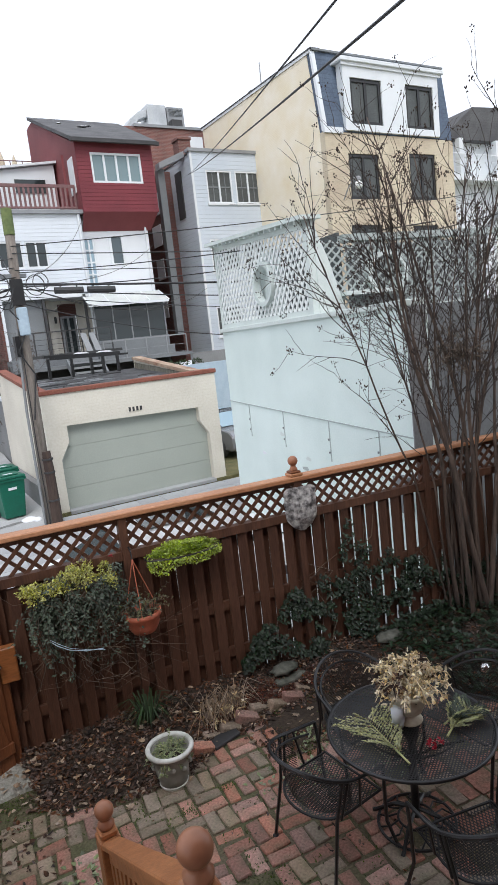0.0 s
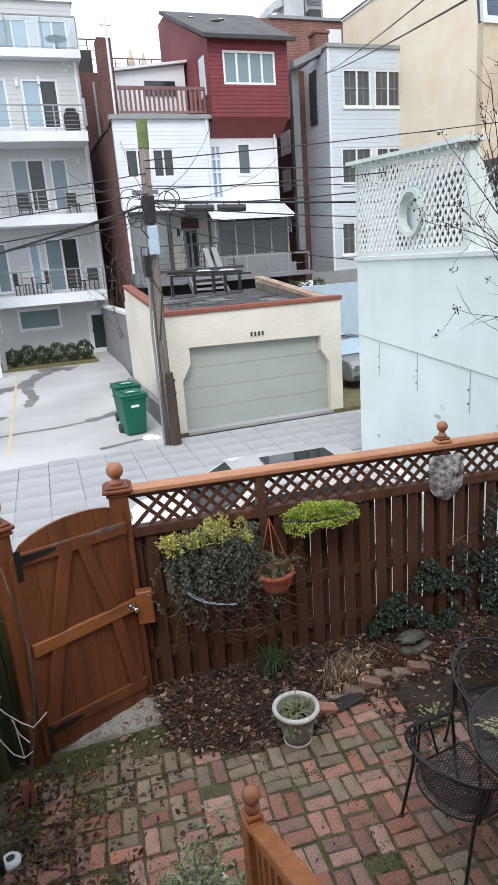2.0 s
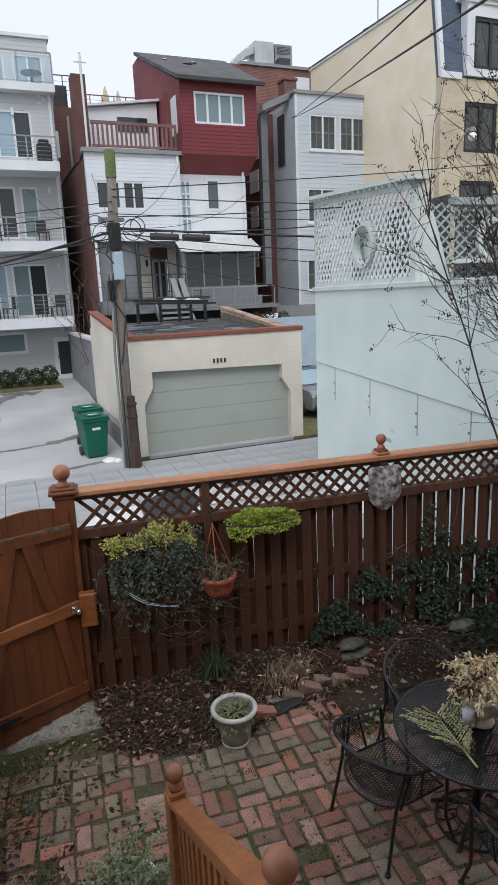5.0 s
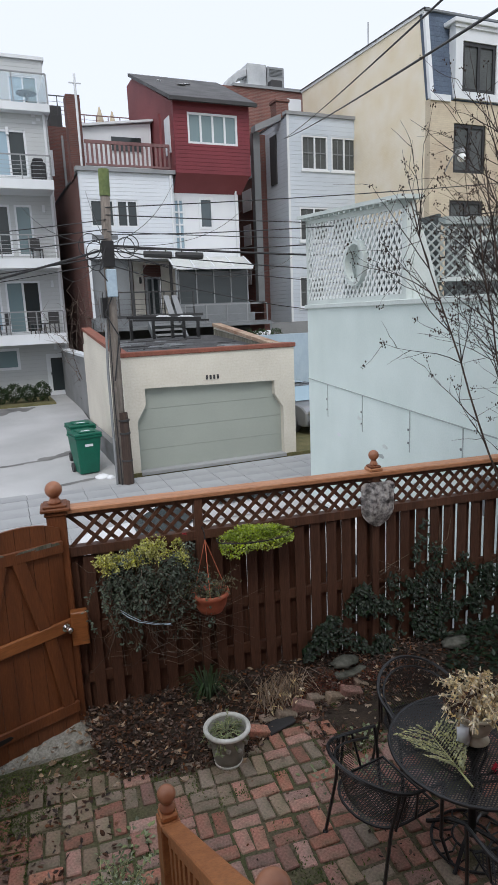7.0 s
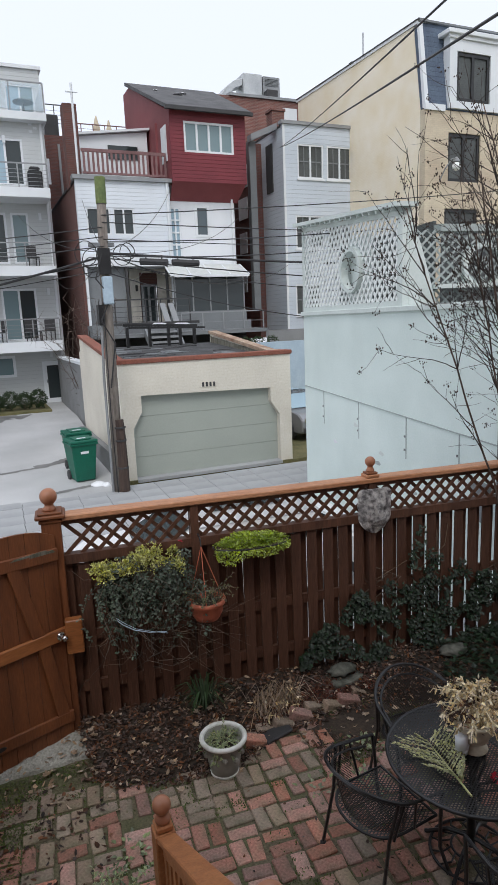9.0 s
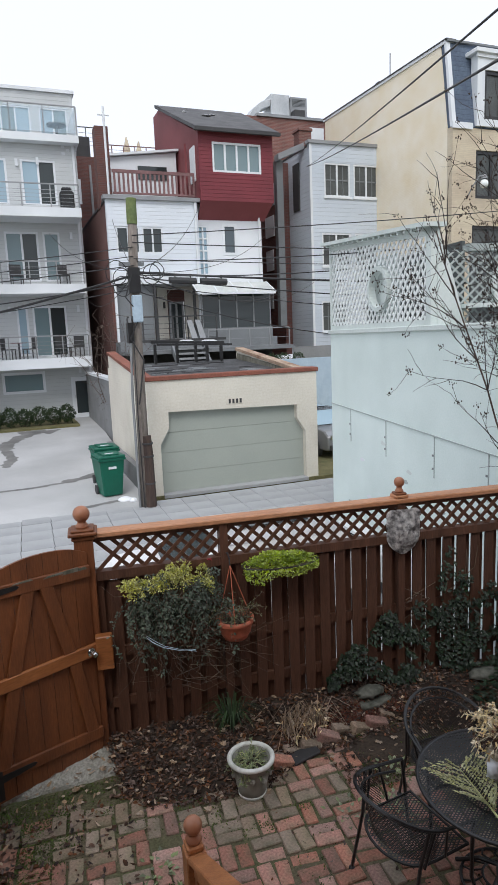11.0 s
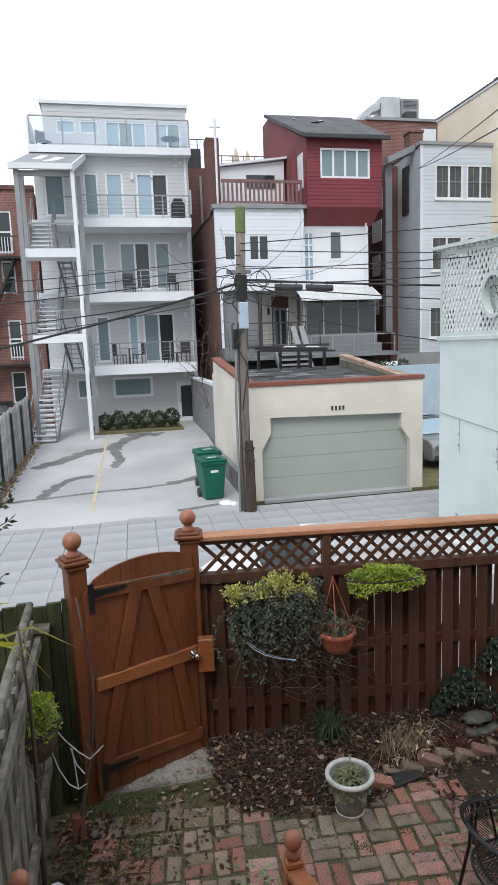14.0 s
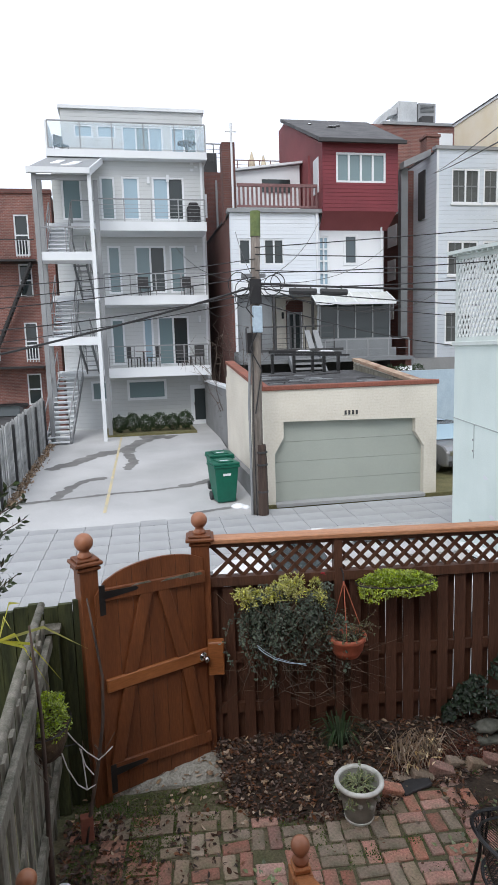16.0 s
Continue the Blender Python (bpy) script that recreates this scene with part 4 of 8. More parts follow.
for y in (35.2, 35.75):
    part("escape_stringer", prism([(-6.9, y, 3.0), (-4.5, y, 8.2), (-4.38, y, 8.2), (-6.78, y, 3.0)], (0, 0.04, 0)), M["black"], bb)
for k in range(22):
    part("escape_tread", box(-6.9 + k * 0.109, -6.72 + k * 0.109, 35.24, 35.75, 3.1 + k * 0.236, 3.13 + k * 0.236), M["black"], bb)

# ---- white house with the red bay ----
WY = 30.0
wht = thing("white_house", (0, 0, 0), 0, "white-sided house with a red upper bay and roof deck", "house")
holes = [(5.02, 6.05, 7.2, 8.32), (6.15, 7.08, 7.2, 8.32)]
part("wall", wall_with_holes(4.67, 8.72, 6.0, 9.42, WY, WY + 0.25, holes), M["siding"], wht)
part("side_wall", box(4.67, 4.92, WY + 0.25, 42, -0.4, 9.4), M["darkbrick"], wht)
for h in holes:
    window(*h, WY + 0.05, wht, M["white"], M["glass"], cols=2)
part("roof_edge", box(4.55, 8.85, WY - 0.15, WY + 0.3, 9.42, 9.58), M["grey_metal"], wht)
part("flat_roof", box(4.67, 8.8, WY + 0.2, 42, 9.3, 9.5), M["tar"], wht)
part("downpipe", box(8.55, 8.63, WY - 0.1, WY - 0.02, 2.6, 9.4), M["white"], wht)
hr = [(8.8, 9.3, 6.3, 8.5), (9.98, 10.7, 7.2, 8.6)]
part("right_wall", wall_with_holes(8.72, 11.95, 5.6, 9.5, WY + 0.4, WY + 0.65, hr), M["stucco"], wht)
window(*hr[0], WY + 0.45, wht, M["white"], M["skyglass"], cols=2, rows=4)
window(*hr[1], WY + 0.4, wht, M["white"], M["porchglass"], cols=1, rows=1, w=0.12)
part("downpipe", box(11.75, 11.83, WY + 0.25, WY + 0.33, 3.5, 9.3), M["white"], wht)
part("side_wall", box(11.7, 11.95, WY + 0.65, 42, -0.4, 9.5), M["darkbrick"], wht)
bay = part("red_bay", wall_with_holes(8.82, 12.35, 9.45, 12.4, WY - 0.3, WY - 0.05, [(9.44, 11.77, 10.68, 11.95)]), M["red_siding"], wht, "dark red clapboard bay")
window(9.44, 11.77, 10.68, 11.95, WY - 0.25, bay, M["white"], [M["reflectglass"]], cols=4, w=0.09)
part("bay_side", box(12.15, 12.35, WY - 0.05, 37.5, 9.45, 12.4), M["red_siding"], bay)
bm = prism([(8.82, WY - 0.05, 9.45), (8.82, 37.5, 9.45), (8.82, 37.5, 15.3), (8.82, 36.3, 15.3), (8.82, WY - 0.05, 12.4)], (0.2, 0, 0))
part("bay_side", bm, M["red_plain"], bay)
part("side_window", box(8.78, 8.82, WY + 0.25, WY + 1.0, 10.4, 11.9), M["white"], bay)
part("soffit", prism([(8.82, WY - 0.3, 9.45), (12.3, WY - 0.3, 9.45), (12.1, WY + 0.38, 8.75), (8.85, WY + 0.38, 8.75)], (0, 0.05, 0.02)), M["red_plain"], bay)
bm = prism([(8.6, WY - 0.6, 12.3), (12.55, WY - 0.6, 12.3), (13.5, 36.4, 15.4), (8.65, 36.4, 15.4)], (0, 0, 0.16))
part("roof", bm, M["shingle"], bay, "dark shingle roof with traces of snow")
for x, y, r in ((10.4, 33.2, 0.25), (10.9, 33.8, 0.18), (9.6, 34.2, 0.12)):
    z = 12.3 + (y - WY + 0.6) / 7.0 * 3.1 + 0.165
    part("snow", lathe([(r, 0), (r * 0.7, 0.03)], (x, y, z), n=9), M["snow"], bay)
part("gutter", box(8.55, 12.6, WY - 0.72, WY - 0.58, 12.26, 12.4), M["dark"], bay)
part("downpipe", box(8.4, 8.5, WY + 0.5, WY + 0.6, 9.6, 12.0), M["red_plain"], bay)
deck = part("roof_deck_rail", box(5.05, 8.7, WY + 0.12, WY + 0.2, 10.55, 10.68), M["deckwood"], wht, "weathered reddish deck railing")
for k in range(19):
    x = 5.1 + k * 0.195
    part("picket", box(x, x + 0.09, WY + 0.13, WY + 0.16, 9.75, 10.55), M["deckwood"], deck)
part("bottom_rail", box(5.05, 8.7, WY + 0.12, WY + 0.2, 9.68, 9.76), M["deckwood"], deck)
shed = part("roof_shed", prism([(5.35, 33.0, 9.5), (8.7, 33.0, 9.5), (8.7, 33.0, 12.3), (5.35, 33.0, 11.9)], (0, 2, 0)), M["white"], wht)
part("shed_window", box(6.8, 8.2, 32.95, 33.0, 11.0, 11.6), M["glass"], shed)
part("shed_roof", prism([(5.2, 32.8, 11.9), (8.8, 32.8, 12.35), (8.8, 32.8, 12.45), (5.2, 32.8, 12.0)], (0, 2.4, 0)), M["white"], shed)
ch = part("chimney", box(4.62, 5.2, WY + 1.2, WY + 1.9, 9.3, 12.7), M["darkbrick"], wht)
part("vent_pipe", tube([(5.0, WY + 0.9, 9.6), (5.0, WY + 0.9, 13.4)], 0.05), M["white"], wht)
part("vent_pipe", tube([(4.75, WY + 0.9, 13.05), (5.25, WY + 0.9, 13.05)], 0.03), M["white"], wht)
# porch
part("porch_floor", box(4.7, 12.2, WY - 2.4, WY + 2, 2.85, 3.0), M["grey_paint"], wht)
part("porch_threshold", box(4.7, 12.0, WY - 0.95, WY + 2, 3.0, 3.4), M["grey_paint"], wht)
part("porch_wall", wall_with_holes(4.7, 12.0, 3.4, 6.0, WY + 1.6, WY + 1.8, [(7.5, 8.35, 3.4, 5.75)]), M["creamwall"], wht)
part("porch_ceiling", box(4.7, 8.75, WY, WY + 1.7, 5.9, 6.02), M["white"], wht)
part("porch_fascia", box(4.68, 8.2, WY - 0.14, WY - 0.002, 5.88, 6.4), M["white"], wht)
pd = window(7.56, 8.29, 3.4, 5.2, WY + 1.65, wht, M["grey_metal"], M["glass"], cols=2, name="door", w=0.1)
part("brick_arch", box(7.5, 8.35, WY + 1.62, WY + 1.7, 5.2, 5.75), M["darkbrick"], wht)
wlm = part("wall_lantern", box(7.28, 7.38, WY + 1.48, WY + 1.6, 4.9, 5.2), M["black"], wht, bev=0.02)
for x, m_ in ((4.75, "white"), (6.48, "dark"), (8.3, "dark")):
    part("porch_post", box(x, x + 0.1, WY - 0.1, WY + 0.02, 3.0, 6.0), M[m_], wht)
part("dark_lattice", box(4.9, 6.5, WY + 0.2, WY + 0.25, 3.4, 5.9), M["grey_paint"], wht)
part("stone_pier", box(6.95, 7.2, WY + 1.3, WY + 1.58, 3.4, 5.9), M["creamwall"], wht)
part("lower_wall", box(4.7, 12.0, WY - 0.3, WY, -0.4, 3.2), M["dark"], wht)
aw = part("awning", prism([(8.33, WY + 0.38, 5.95), (12.11, WY + 0.38, 5.95), (11.68, WY - 1.6, 5.34), (8.04, WY - 1.6, 5.34)], (0, 0, 0.04)), M["awning"], wht, "pale corrugated plastic awning")
for k in range(5):
    x = 8.36 + k * 0.92
    part("rib", prism([(x, WY + 0.36, 5.99), (x + 0.06, WY + 0.36, 5.99), (x - 0.28, WY - 1.58, 5.385), (x - 0.34, WY - 1.58, 5.385)], (0, 0, 0.025)), M["white"], aw)
part("front_edge", box(8.02, 11.7, WY - 1.63, WY - 1.59, 5.29, 5.39), M["white"], aw)
sunroom = part("glass_porch", box(8.4, 11.8, WY - 0.9, WY + 0.3, 3.4, 3.86), M["grey_paint"], wht)
for k in range(5):
    x = 8.4 + k * 0.82
    part("mullion", box(x, x + 0.06, WY - 0.9, WY - 0.82, 3.86, 5.5), M["grey_metal"], sunroom)
    if k < 4:
        part("pane", box(x + 0.06, x + 0.82, WY - 0.87, WY - 0.85, 3.86, 5.45), M["glass"], sunroom)
        part("bench", box(x + 0.1, x + 0.6, WY - 0.7, WY - 0.3, 3.9, 4.2 + 0.15 * (k % 2)), M["grey_metal"], sunroom)
part("head_beam", box(8.4, 11.8, WY - 0.92, WY - 0.8, 5.45, 5.58), M["grey_paint"], sunroom)
railing(wht, 4.8, 8.6, WY - 2.3, 3.4, 1.0, 6, M["dark"], bars=4)
railing(wht, 8.2, 12.0, WY - 2.3, 2.95, 0.85, 4, M["grey_metal"], bars=2)
st = part("porch_steps", box(6.6, 7.8, WY - 2.6, WY - 2.4, 3.1, 3.3), M["grey_metal"], wht)
for k in range(9):
    part("tread", box(6.6, 7.8, WY - 2.9 - k * 0.26, WY - 2.6 - k * 0.26, 3.0 - k * 0.2, 3.08 - k * 0.2), M["grey_metal"], st)
for x in (6.5, 7.85):
    part("stringer", prism([(x, WY - 2.5, 3.3), (x, WY - 5.2, 1.2), (x, WY - 5.2, 0.85), (x, WY - 2.5, 2.95)], (0.08, 0, 0)), M["grey_paint"], st)

# ---- second white house, its brick wing and roof plant ----
w2 = thing("white_house", (0, 0, 0), 0, "three-storey white-sided house rear with dark sash windows", "house")
V = 31.0
h2 = [(15.68, 17.15, 10.15, 11.75), (17.35, 18.85, 10.15, 11.75), (15.5, 17.15, 6.78, 8.4), (17.4, 18.8, 6.78, 8.4), (15.41, 16.9, 3.5, 5.05)]
part("wall", wall_with_holes(14.92, 19.4, 1.0, 12.6, V, V + 0.25, h2), M["bluesiding"], w2)
for h in h2:
    w_ = window(*h, V + 0.05, w2, M["white"], M["blind"], cols=2, rows=1, w=0.08)
    for i in (0.25, 0.75):
        xm = h[0] + 0.04 + (h[1] - h[0] - 0.08) * i
        part("muntin", box(xm - 0.02, xm + 0.02, V + 0.055, V + 0.078, h[2] + 0.08, h[3] - 0.08), M["grey_paint"], w_)
        part("meeting_rail", box(xm - (h[1] - h[0]) * 0.21, xm + (h[1] - h[0]) * 0.21, V + 0.05, V + 0.08, (h[2] + h[3]) / 2 - 0.03, (h[2] + h[3]) / 2 + 0.03), M["grey_paint"], w_)
    part("sill", box(h[0] - 0.06, h[1] + 0.06, V - 0.07, V + 0.02, h[2] - 0.09, h[2] - 0.002), M["white"], w_)
part("side_wall", prism([(14.92, V + 0.25, 1.0), (14.92, 38, 1.0), (14.92, 38, 12.6), (14.92, V + 0.25, 12.6)], (0.25, 0, 0)), M["bluesiding"], w2)
part("side_window", box(14.86, 14.92, V + 1.2, V + 1.9, 9.7, 12.0), M["dark"], w2)
part("roof_edge", box(14.8, 19.5, V - 0.1, V + 0.3, 12.6, 12.75), M["grey_metal"], w2)
part("roof", box(14.9, 19.4, V + 0.3, 38, 12.5, 12.6), M["tar"], w2)
part("corner_board", box(14.88, 15.0, V - 0.03, V, 1.0, 12.6), M["white"], w2)
part("downpipe", box(19.2, 19.3, V - 0.12, V - 0.02, 6, 12.6), M["grey_metal"], w2)
bw = thing("brick_wing", (0, 0, 0), 0, "narrow old red brick wing with a grey metal flue", "building")
part("wall", box(12.6, 14.9, 38, 38.3, -0.4, 15.6), M["darkbrick"], bw)
part("upper_wall", box(12.9, 19.5, 37.6, 37.95, 12, 15.9), M["redbrick"], bw)
part("side_wall", box(14.5, 14.9, 33.5, 38, -0.4, 12.3), M["darkbrick"], bw)
part("coping", box(14.9, 19.6, 37.5, 38.4, 15.9, 16.05), M["grey_metal"], bw)
part("window", box(18.3, 19.2, 37.5, 37.6, 14.3, 15.5), M["white"], bw)
part("chimney", box(15.6, 16.3, 33.5, 34.2, 12.4, 13.95), M["redbrick"], bw)
part("chimney_cap", box(15.54, 16.36, 33.44, 34.26, 13.95, 14.1), M["redbrick"], bw, bev=0.02)
part("flue", box(13.55, 13.9, 32.0, 32.35, 3.9, 12.0), M["grey_paint"], bw, "tall grey metal flue")
part("gutter", prism([(13.5, 31.6, 11.9), (14.9, 31.6, 12.5), (14.9, 31.6, 12.8), (13.5, 31.6, 12.2)], (0, 0.5, 0)), M["grey_metal"], bw)
for k, z in enumerate((5.5, 7.6, 9.4, 11)):
    part("window", box(14.46, 14.5, 35 - 0.2 * k, 35.8, z - 0.6, z + 0.5), M["white"], bw)
ac = thing("rooftop_unit", (0, 0, 0), 0, "grey rooftop air-handling unit with a sloping duct", "air conditioner")
part("duct", prism([(14.5, 38.3, 15.75), (15.0, 38.3, 16.55), (15.6, 38.3, 17.0), (16.12, 38.3, 17.15), (16.12, 38.3, 16.75), (15.55, 38.3, 16.6), (15.1, 38.3, 15.98)], (0, 0.8, 0)), M["roofmetal"], ac, bev=0.03)
cb = part("cabinet", box(16.13, 17.33, 38.2, 39.4, 16.2, 17.42), M["roofmetal"], ac, bev=0.03)
part("panel", box(16.22, 17.24, 38.18, 38.2, 16.3, 17.32), M["roofmetal"], cb, bev=0.005)
cd = part("condenser", box(17.38, 18.48, 38.2, 39.4, 16.3, 17.36), M["grey_metal"], ac, bev=0.03)
for k in range(6):
    part("louvre", box(17.5, 18.35, 38.17, 38.2, 16.85 + 0.07 * k, 16.89 + 0.07 * k), M["grey_paint"], cd)
part("base", box(15.2, 18.6, 38.0, 39.6, 16.05, 16.22), M["white"], ac)
ac = thing("rooftop_unit", (0, 0, 0), 0, "small dark condenser on the roof edge", "air conditioner")
part("cabinet", box(17.4, 18.1, 37.7, 38.3, 16.05, 16.5), M["dark"], ac, bev=0.03)

# ---- tan building ----
tan = thing("tan_building", (0, 0, 0), 0, "buff brick building with a blue slate mansard", "building")
TX, TY, TE = 18.70, 25.1, 26.72
th = [(19.95, 21.75, 9.0, 11.0), (23.7, 25.45, 9.0, 11.15), (19.8, 21.7, 5.8, 7.86), (23.7, 25.4, 5.8, 7.8)]
part("wall", wall_with_holes(TX, TE, -0.5, 11.87, TY, TY + 0.35, th), M["tanbrick"], tan)
part("side_wall", prism([(TX, TY + 0.35, -0.5), (TX, TY + 0.35, 11.9), (TX, TY + 0.85, 15.3), (TX, 36.4, 15.5), (TX, 36.4, -0.5)], (0.35, 0, 0)), M["tanplain"], tan)
part("side_wall", box(TE - 0.35, TE, TY + 0.81, 38, -0.5, 15.0), M["tanplain"], tan)
part("coping", prism([(TX - 0.05, TY + 0.5, 15.3), (TX - 0.05, TY + 0.5, 15.42), (TX - 0.05, 36.5, 15.62), (TX - 0.05, 36.5, 15.5)], (0.45, 0, 0)), M["white"], tan)
part("roof_edge", prism([(TX - 0.08, TY + 0.4, 15.42), (TX - 0.08, TY + 0.4, 15.47), (TX - 0.08, 36.5, 15.67), (TX - 0.08, 36.5, 15.62)], (0.5, 0, 0)), M["dark"], tan)
part("front_edge", box(TX - 0.02, TE, TY + 0.38, TY + 0.85, 15.36, 15.44), M["grey_paint"], tan)
part("roof", box(TX + 1.3, TE - 0.36, TY + 0.82, 38, 14.8, 15.0), M["tar"], tan)
for h in th:
    window(*h, TY + 0.1, tan, M["black"], M["blind"], cols=2, rows=1, w=0.14)
part("band", box(TX - 0.05, TX + 1.0, TY - 0.08, TY + 0.02, 11.8, 12.05), M["white"], tan)
man = part("mansard", prism([(TX + 0.02, TY, 11.9), (TX + 0.02, TY + 0.5, 15.35), (TX + 0.02, TY + 0.8, 15.35), (TX + 0.02, TY + 0.8, 11.9)], (TE - TX - 0.04, 0, 0)), M["slate"], tan, "blue slate mansard")
part("edge_board", prism([(TX - 0.03, TY - 0.03, 11.9), (TX - 0.03, TY + 0.47, 15.35), (TX - 0.03, TY + 0.6, 15.35), (TX - 0.03, TY + 0.15, 11.9)], (0.2, 0, 0)), M["white"], man)
dm = part("dormer", wall_with_holes(19.86, 25.75, 11.95, 14.8, TY - 0.12, TY + 0.3, [(20.25, 22.1, 12.25, 14.2), (23.6, 25.4, 12.25, 14.2)]), M["white"], man)
part("dormer_cap", box(19.66, 26.05, TY - 0.3, TY + 0.6, 14.8, 14.98), M["white"], dm, bev=0.02)
part("dormer_moulding", box(19.76, 25.9, TY - 0.2, TY - 0.122, 14.66, 14.798), M["white"], dm)
for h in ((20.25, 22.1, 12.25, 14.2), (23.6, 25.4, 12.25, 14.2)):
    window(*h, TY - 0.02, dm, M["black"], M["blind"], cols=2, rows=1, w=0.15)
part("antenna", tube([(19.0, 30.2, 15.4), (19.0, 30.2, 16.75)], 0.03), M["grey_metal"], tan)
for k in range(3):
    part("vent_stack", box(19.0, 19.3, 31.2 + 0.7 * k, 31.5 + 0.7 * k, 15.4, 15.85 - 0.06 * k), M["dark"], tan)
# low roofs and terraces beyond the tan building
far = thing("far_house", (0, 0, 0), 0, "distant pale house with an upper deck", "house")
part("wall", box(28.0, 42, 27, 28, -0.5, 12.5), M["white"], far)
for x in (28.6, 31.5, 34.5):
    part("column", box(x, x + 0.3, 26.3, 26.6, 10.6, 12.5), M["white"], far)
part("deck", box(27.8, 36.5, 26.1, 27.0, 10.3, 10.58), M["white"], far)
part("roof", prism([(27.5, 26.5, 12.5), (42, 26.5, 12.5), (42, 26.5, 14.8), (30, 26.5, 14.2)], (0, 6, 0)), M["shingle"], far)
railing(far, 27.8, 36, 26.2, 10.6, 1.1, 8, M["white"], bars=3)
part("side_stair", prism([(28.2, 26.1, 6.0), (33, 26.1, 9.6), (33, 26.1, 9.9), (28.2, 26.1, 6.3)], (0, 0.3, 0)), M["grey_paint"], far)
# rooftops in the gap behind the white house
rw = thing("rear_rowhouse", (0, 0, 0), 0, "dark brick rowhouse with a cluttered roof deck", "building")
part("wall", box(4.1, 10.2, 42, 42.4, -0.5, 14.3), M["darkbrick"], rw)
part("roof", box(4.1, 10.2, 42.4, 50, 14.0, 14.2), M["tar"], rw)
part("air_unit", box(5.3, 6.1, 42.6, 43.4, 14.2, 15.6), M["dark"], rw, bev=0.04)
railing(rw, 4.3, 6.6, 42.1, 14.9, 1.1, 3, M["dark"], bars=4)
railing(rw, 6.6, 10.1, 42.1, 14.2, 0.9, 5, M["deckwood"], bars=4)
for x, z in ((8.4, 15.7), (9.15, 15.5)):
    u = part("closed_parasol", lathe([(0.26, 0), (0.2, 0.6), (0.04, 1.25)], (x, 43, z - 1.1), n=10), M["tanbrick"], rw)
for k in range(4):
    part("window", box(4.6 + 0.0 * k, 5.3, 41.95, 42.0, 3.2 + 2.8 * k, 4.6 + 2.8 * k), M["white"], rw)
part("downpipe", tube([(5.9, 41.9, 3), (5.9, 41.9, 13.8)], 0.07), M["grey_metal"], rw)
lamp = thing("wall_lamp", (19.98, 24.6, 9.4), 0, "clear globe lamp on a curved wall arm", "lamp")
part("arm", tube([(-0.5, 0.5, -0.45), (-0.45, 0.2, 0.0), (-0.25, 0.0, 0.4), (0.0, 0.0, 0.42)], 0.03), M["grey_metal"], lamp)
part("globe", lathe(ballprofile(0.18, 0.1, 8), n=14), M["white_lattice"], lamp, smooth=True)
part("cap", lathe([(0.14, 0.3), (0.12, 0.42), (0.05, 0.48)], n=12), M["grey_metal"], lamp)
# furniture on the balconies
gr = thing("covered_grill", (3.3, 31.9, 9.30), 0, "black covered grill on a balcony", "grill")
part("cover", prism([(-0.3, -0.25, 0), (0.3, -0.25, 0), (0.3, 0.25, 0), (-0.3, 0.25, 0)], (0, 0, 0.75)), M["black"], gr, bev=0.06)
part("lid", box(-0.22, 0.22, -0.2, 0.2, 0.75, 0.92), M["black"], gr, bev=0.06)


def balcony_chair(at, rz):
    c = thing("balcony_chair", at, rz, "dark metal balcony chair beside a railing", "chair", "balcony chairs")
    part("seat", box(-0.25, 0.25, -0.25, 0.25, 0.42, 0.46), M["dark"], c)
    part("backrest", box(-0.25, 0.25, 0.22, 0.26, 0.46, 0.95), M["dark"], c)
    for x in (-0.22, 0.22):
        for y in (-0.22, 0.22):
            part("leg", box(x - 0.02, x + 0.02, y - 0.02, y + 0.02, 0, 0.42), M["dark"], c)


for x, rz in ((0.25, 70), (1.15, -70), (2.6, 20), (3.25, -30)):
    balcony_chair((x, 32.2, 2.83), rz)
for x in (0.9, 2.9):
    balcony_chair((x, 32.3, 6.06), 10)
bt = thing("balcony_table", (0.7, 32.2, 2.83), 0, "small tan wooden balcony table", "table")
part("top", box(-0.35, 0.35, -0.3, 0.3, 0.7, 0.74), M["deckwood"], bt)
part("leg", box(-0.04, 0.04, -0.04, 0.04, 0, 0.7), M["dark"], bt)
tt = thing("terrace_table", (3.3, 33.6, 12.62), 0, "round dark table on a roof terrace", "table")
part("top", lathe([(0.45, 0.68), (0.45, 0.72)], n=20), M["dark"], tt)
part("leg", tube([(0, 0, 0), (0, 0, 0.68)], 0.05), M["dark"], tt)
balcony_chair((-2.5, 33.6, 12.62), 40)

# ---- utility pole, wires, bins, hedge, walls of the lot ----
pole = thing("utility_pole", (2.82, 16.25, 0), 0, "weathered wooden utility pole hung with cable boxes", "utility pole")
part("shaft", tube([(0, 0, ALLEY - 0.1), (0.02, 0, 2.0), (0.05, 0, 4.5), (0.1, 0, 6.0)], 0.135, n=12, r1=0.10), M["pole"], pole, smooth=True)
part("tip_sleeve", tube([(0.1, 0, 6.0), (0.11, 0, 6.55)], 0.115, n=12), M["polegreen"], pole)
part("guard", tube([(0.09, -0.1, ALLEY), (0.09, -0.1, 0.9), (0.085, -0.09, 1.25)], 0.13, n=7, r1=0.10), M["deadwood"], pole, "dark brown wooden cable guard")
for z in (0.1, 0.75, 1.05):
    part("band", tube([(0.09, -0.1, z), (0.09, -0.1, z + 0.04)], 0.137, n=9), M["dark"], pole)
part("cover_box", box(-0.06, 0.16, -0.27, -0.13, 3.85, 4.45), M["bluebox"], pole, "pale blue terminal cover", bev=0.02)
part("terminal", box(-0.1, 0.16, -0.22, -0.12, 4.5, 5.05), M["black"], pole)
